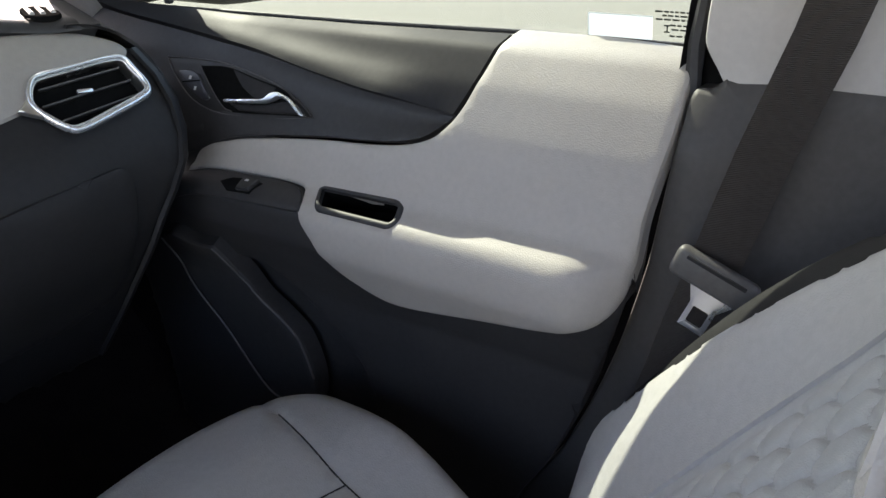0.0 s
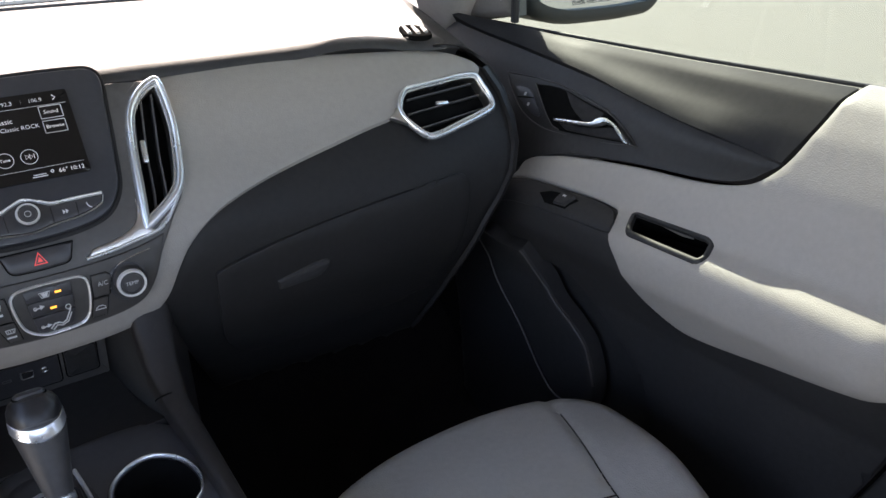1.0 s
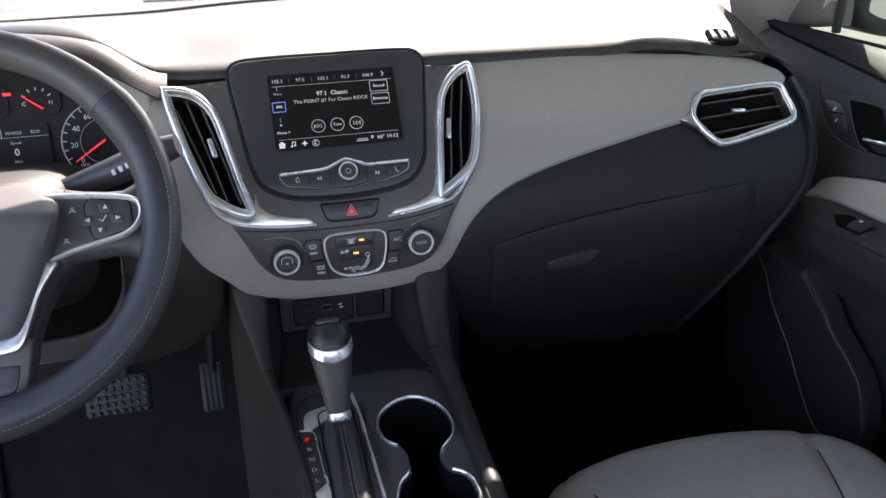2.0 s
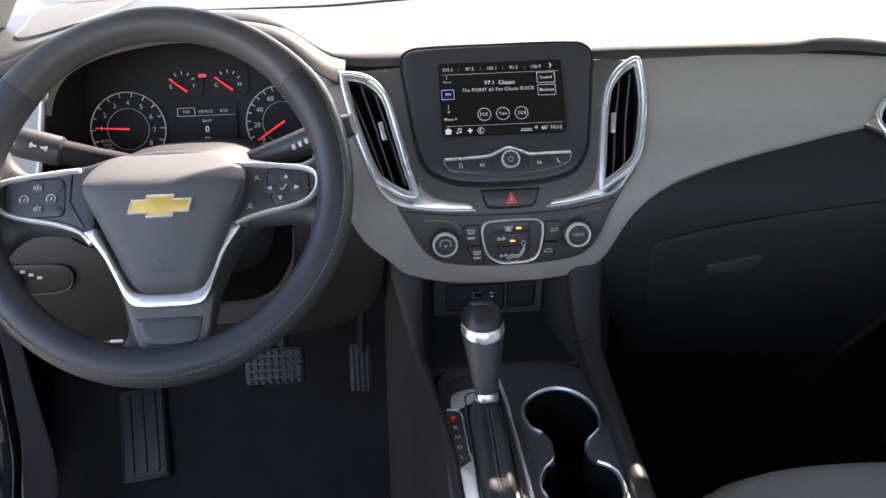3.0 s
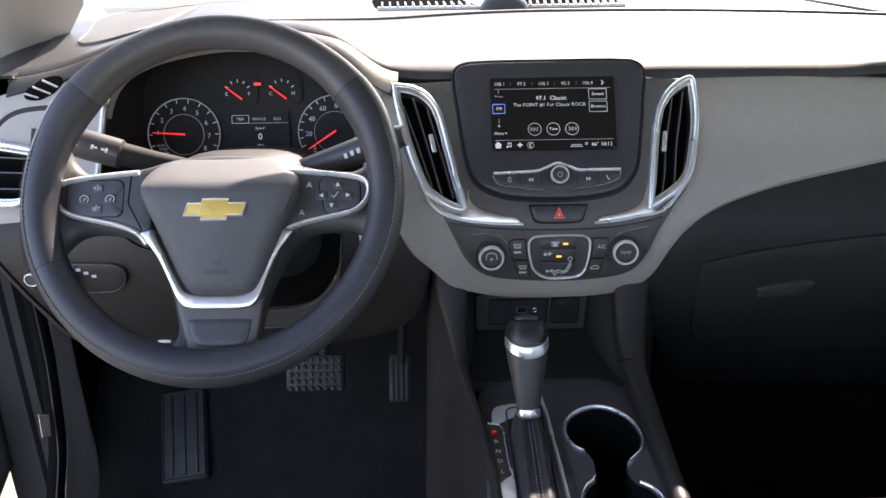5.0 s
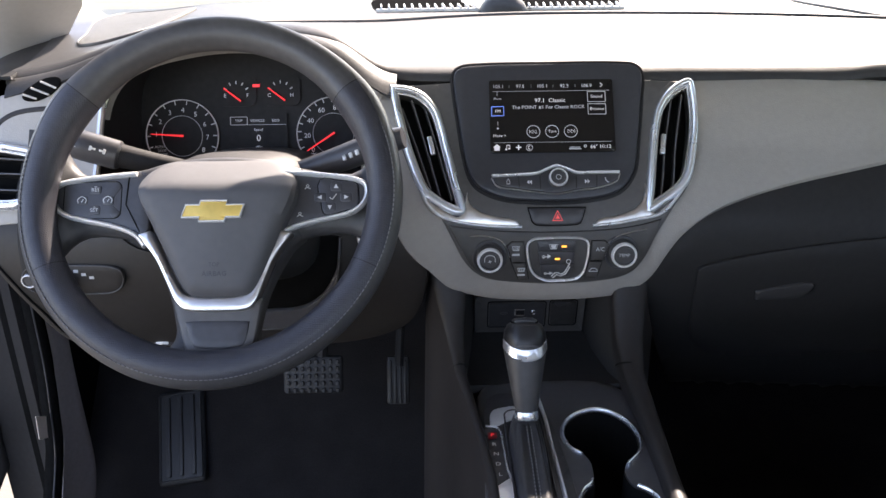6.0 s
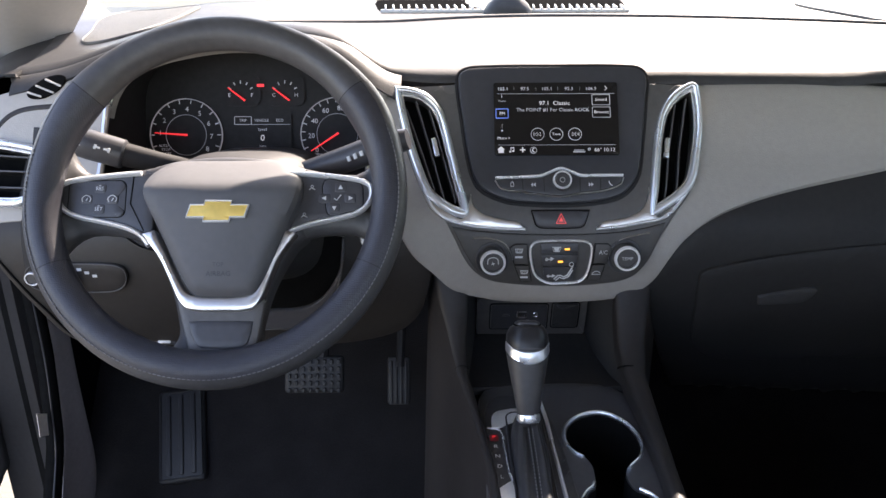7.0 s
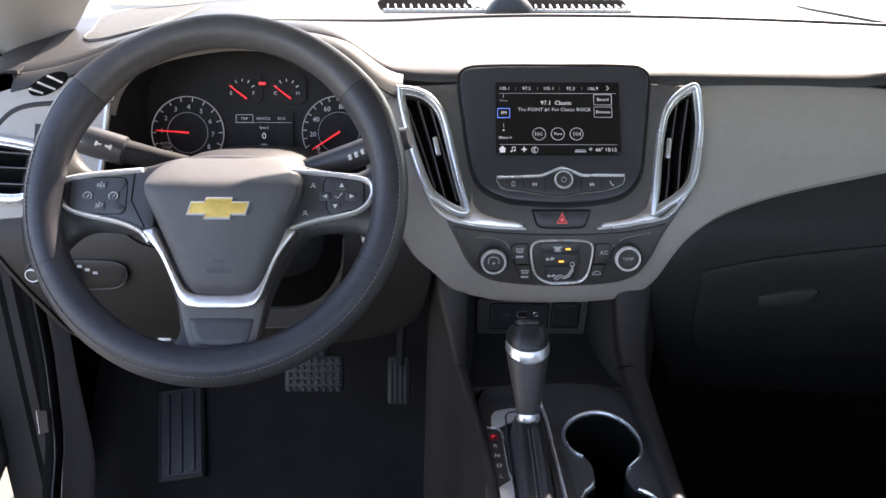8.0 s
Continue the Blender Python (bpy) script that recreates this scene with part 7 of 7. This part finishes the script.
part("insert", sheet(inset(ins, -0.001), rest, -0.0035, 0.008, 0, 0.0036, relief=hexes), SEATIN, bk, "pale hexagon quilted insert")
st = bmesh.new()
edge = [p for p in inset(pale_loop, -0.004) if p[0] > 0.17 and -0.05 < p[1] < 0.6]
E = np.array(edge)
acc = np.concatenate([[0], np.cumsum(np.linalg.norm(np.diff(E, axis=0), axis=1))])
for t in np.arange(0, acc[-1] - 0.006, 0.0062):
    a = (np.interp(t, acc, E[:, 0]), np.interp(t, acc, E[:, 1]))
    b = (np.interp(t + 0.0042, acc, E[:, 0]), np.interp(t + 0.0042, acc, E[:, 1]))
    tube([rest(*a, -0.0070), rest(*b, -0.0070)], 0.0007, 4, st)
part("stitching", st, STITCH, bk, "pale decorative stitches", kind="stuff")
part("base", shell([[(x, y, z) for x in (0.19, 0.385, 0.58)] for y, z in ((0.62, 0.20), (0.64, 0.10), (0.60, 0.045))], 0.35, 1), DEEP, seat, "dark seat base")

# ---------------------------------------------------------------- seat belt
sb = thing("seat_belt", (0.69, 0.15, 0.3), "dark brown-grey seat belt hanging by the roof post", "seat belt")
run = [((0.640, 0.030, 1.25), 0.0), ((0.675, 0.085, 1.05), 0.0), ((0.697, 0.125, 0.89), 0.0), ((0.694, 0.158, 0.78), 0.0), ((0.684, 0.182, 0.685), 0.004), ((0.690, 0.205, 0.60), 0.0), ((0.70, 0.235, 0.48), 0.0), ((0.715, 0.26, 0.30), 0.0), ((0.725, 0.27, 0.12), 0.0)]
rows = []
for i, (p, tw) in enumerate(run):
    q = Vector(run[min(i + 1, len(run) - 1)][0]) - Vector(run[max(i - 1, 0)][0])
    w = Vector((0.06, q.z, -q.y)).normalized() * (0.024 if p[2] < 0.75 else 0.0245)
    if w.y < 0:
        w = -w
    w = Vector((w.x * 0.3 - 0.004, w.y, w.z))
    P = Vector(p)
    rows.append([P - w, P - w * 0.33 + Vector((-0.002, 0, 0)), P + w * 0.33 + Vector((-0.002, 0, 0)), P + w])
fine = []
R = np.array([[tuple(v) for v in r] for r in rows])
for t in np.linspace(0, len(rows) - 1, 60):
    fine.append([tuple(np.array([np.interp(t, range(len(rows)), R[:, j, k]) for k in range(3)])) for j in range(4)])
part("webbing", shell(fine, 0.0016, 1), WEB, sb, "woven dark webbing")
gm = Matrix.Translation((0.668, 0.180, 0.668)) @ pose(0, 0, 0, 21, 0, 0)
part("belt_guide", block((0.016, 0.082, 0.032), gm, 0.007, seg=3), CHARCOAL, sb, "dark plastic tongue guide")
part("guide_slot", block((0.004, 0.060, 0.004), gm @ Matrix.Translation((-0.0075, 0, 0.010)), 0.001), DEEP, sb)
tm = Matrix.Translation((0.662, 0.187, 0.634)) @ pose(0, 0, 0, 21, 0, 0)
part("tongue", sheet([(-0.024, 0.022), (0.022, 0.022), (0.013, 0.004), (0.013, -0.024), (-0.013, -0.024), (-0.013, 0.004)], lambda a, b, h: tm @ Vector((-h, a, b)), 0.0, 0.003, 0.001, 0.01, holes=[rounded(-0.008, -0.018, 0.008, 0.002, 0.002, 3)], well=0.003), CHROME, sb,
     "bright steel buckle tongue with a slot")

# ---------------------------------------------------------------- driver's door, open, and the door opening
GREY = material("kick_trim_grey", (0.30, 0.265, 0.262), 0.5, grain=0.2, grain_size=900, stain=0.1)
PAPER = material("beige_paper", (0.78, 0.66, 0.57), 0.8, spec=0.1, stain=0.08)
kt = thing("door_opening_trim", (-0.75, 1.0, 0.06), "grey plastic trim along the driver's door opening", "trim", kind="structure")


def kick(y, z, h):
    return Vector((-0.745 + h + 0.02 * step01((y - 1.0) / 0.1), y, z))


part("kick_panel", sheet(spline([(1.040, 0.60, 1), (1.070, 0.60, 1), (1.0765, 0.50), (1.0759, 0.4423), (1.0750, 0.3756), (1.0765, 0.2991), (1.0782, 0.2305), (1.0732, 0.1878), (1.0560, 0.1400), (1.00, 0.07, 1), (0.90, 0.07, 1), (0.9811, 0.2020), (1.0120, 0.2680), (1.0263, 0.3433), (1.0357, 0.4195), (1.042, 0.50)]), kick, 0.0, 0.010, 0.006, 0.012), GREY, kt, "grey kick panel")
# Left cowl side takes the shade black: its darkness is in the colour.
part("cowl_side", shell([[(-0.79, y, z) for y in (1.06, 1.3, 1.6)] for z in (0.05, 0.45, 0.88)], 0.03, 1), SHADEBLACK, kt, "dark carpeted cowl side")
part("cowl_side", shell([[(0.77, y, z) for y in (1.1, 1.3, 1.6)] for z in (0.05, 0.45, 0.80)], 0.04, -1), CARPET, kt, "dark carpeted cowl side")
SEAL = [(1.016, 0.70), (1.010, 0.60), (1.0085, 0.5197), (1.006, 0.4417), (0.9960, 0.3712), (0.9815, 0.3001), (0.9480, 0.2402), (0.89, 0.14), (0.78, 0.085), (0.2, 0.075)]
part("door_seal", tube([(-0.744, y + 0.010, z) for y, z in spline(SEAL, 5, False)], 0.013, 10), SHADEBLACK, kt, "black rubber door seal")
part("seal_edge", tube([(-0.736, y - 0.006, z) for y, z in spline(SEAL[:8], 5, False)], 0.0012, 6), SATIN, kt, "dark grey edge of the seal")
part("paper_label", sheet([(0.9615, 0.3792), (0.9872, 0.3620), (0.9794, 0.3286), (0.9569, 0.3414)], kick, 0.002, 0.001, 0, 0.02), PAPER, kt, "small beige paper label on the jamb")
part("jamb", shell([[(-0.79 - 0.05 * k, y, z) for k, y in ((0, 1.05), (1, 1.075), (2, 1.085))] for z in (-0.05, 0.30, 0.60, 0.86)], 0.02, -1), DEEP, kt, "black door jamb")
part("sill", shell([[(x, y, z) for y in (-0.3, 0.4, 1.0)] for x, z in ((-0.74, 0.055), (-0.80, 0.06), (-0.86, 0.02), (-0.88, -0.10))], 0.02, 1), PAINT, kt, "black painted sill")
dd = thing("driver_door", (-0.86, 1.12, 0.0), "open black driver's door beside the sill", "car door")
DM = pose(-0.87, 1.13, 0, 0, 0, -62)


def dpanel(a, z, h):
    """On the open door's inner face: along it from the hinge."""
    return DM @ Vector((0.05 + h + 0.03 * math.exp(-((z - 0.55) / 0.1) ** 2), -a, z))


part("inner_panel", sheet(spline([(0.14, 0.00, 1), (1.0, 0.05, 1), (1.05, 0.5), (1.02, 0.86, 1), (0.02, 0.86, 1), (0.03, 0.20, 1)]), dpanel, 0.0, 0.08, 0.02, 0.05), BLACK, dd, "black inner panel")
part("outer_skin", shell([[DM @ Vector((-0.04, -a, z)) for a in (a0, 0.5, 1.06)] for z, a0 in ((-0.05, 0.18), (0.20, 0.02), (0.4, 0.0), (0.86, 0.0))], 0.01, 1), PAINT, dd, "black painted skin")
part("map_pocket", sheet(spline([(0.08, 0.30), (0.20, 0.36), (0.60, 0.34), (0.62, 0.14), (0.12, 0.12)]), dpanel, 0.03, 0.03, 0.01, 0.03), DEEP, dd)
part("edge_line", tube([dpanel(a, z, 0.034) for a, z in ((0.05, 0.36), (0.075, 0.30), (0.09, 0.22), (0.085, 0.12))], 0.002, 6), CHARCOAL, dd)
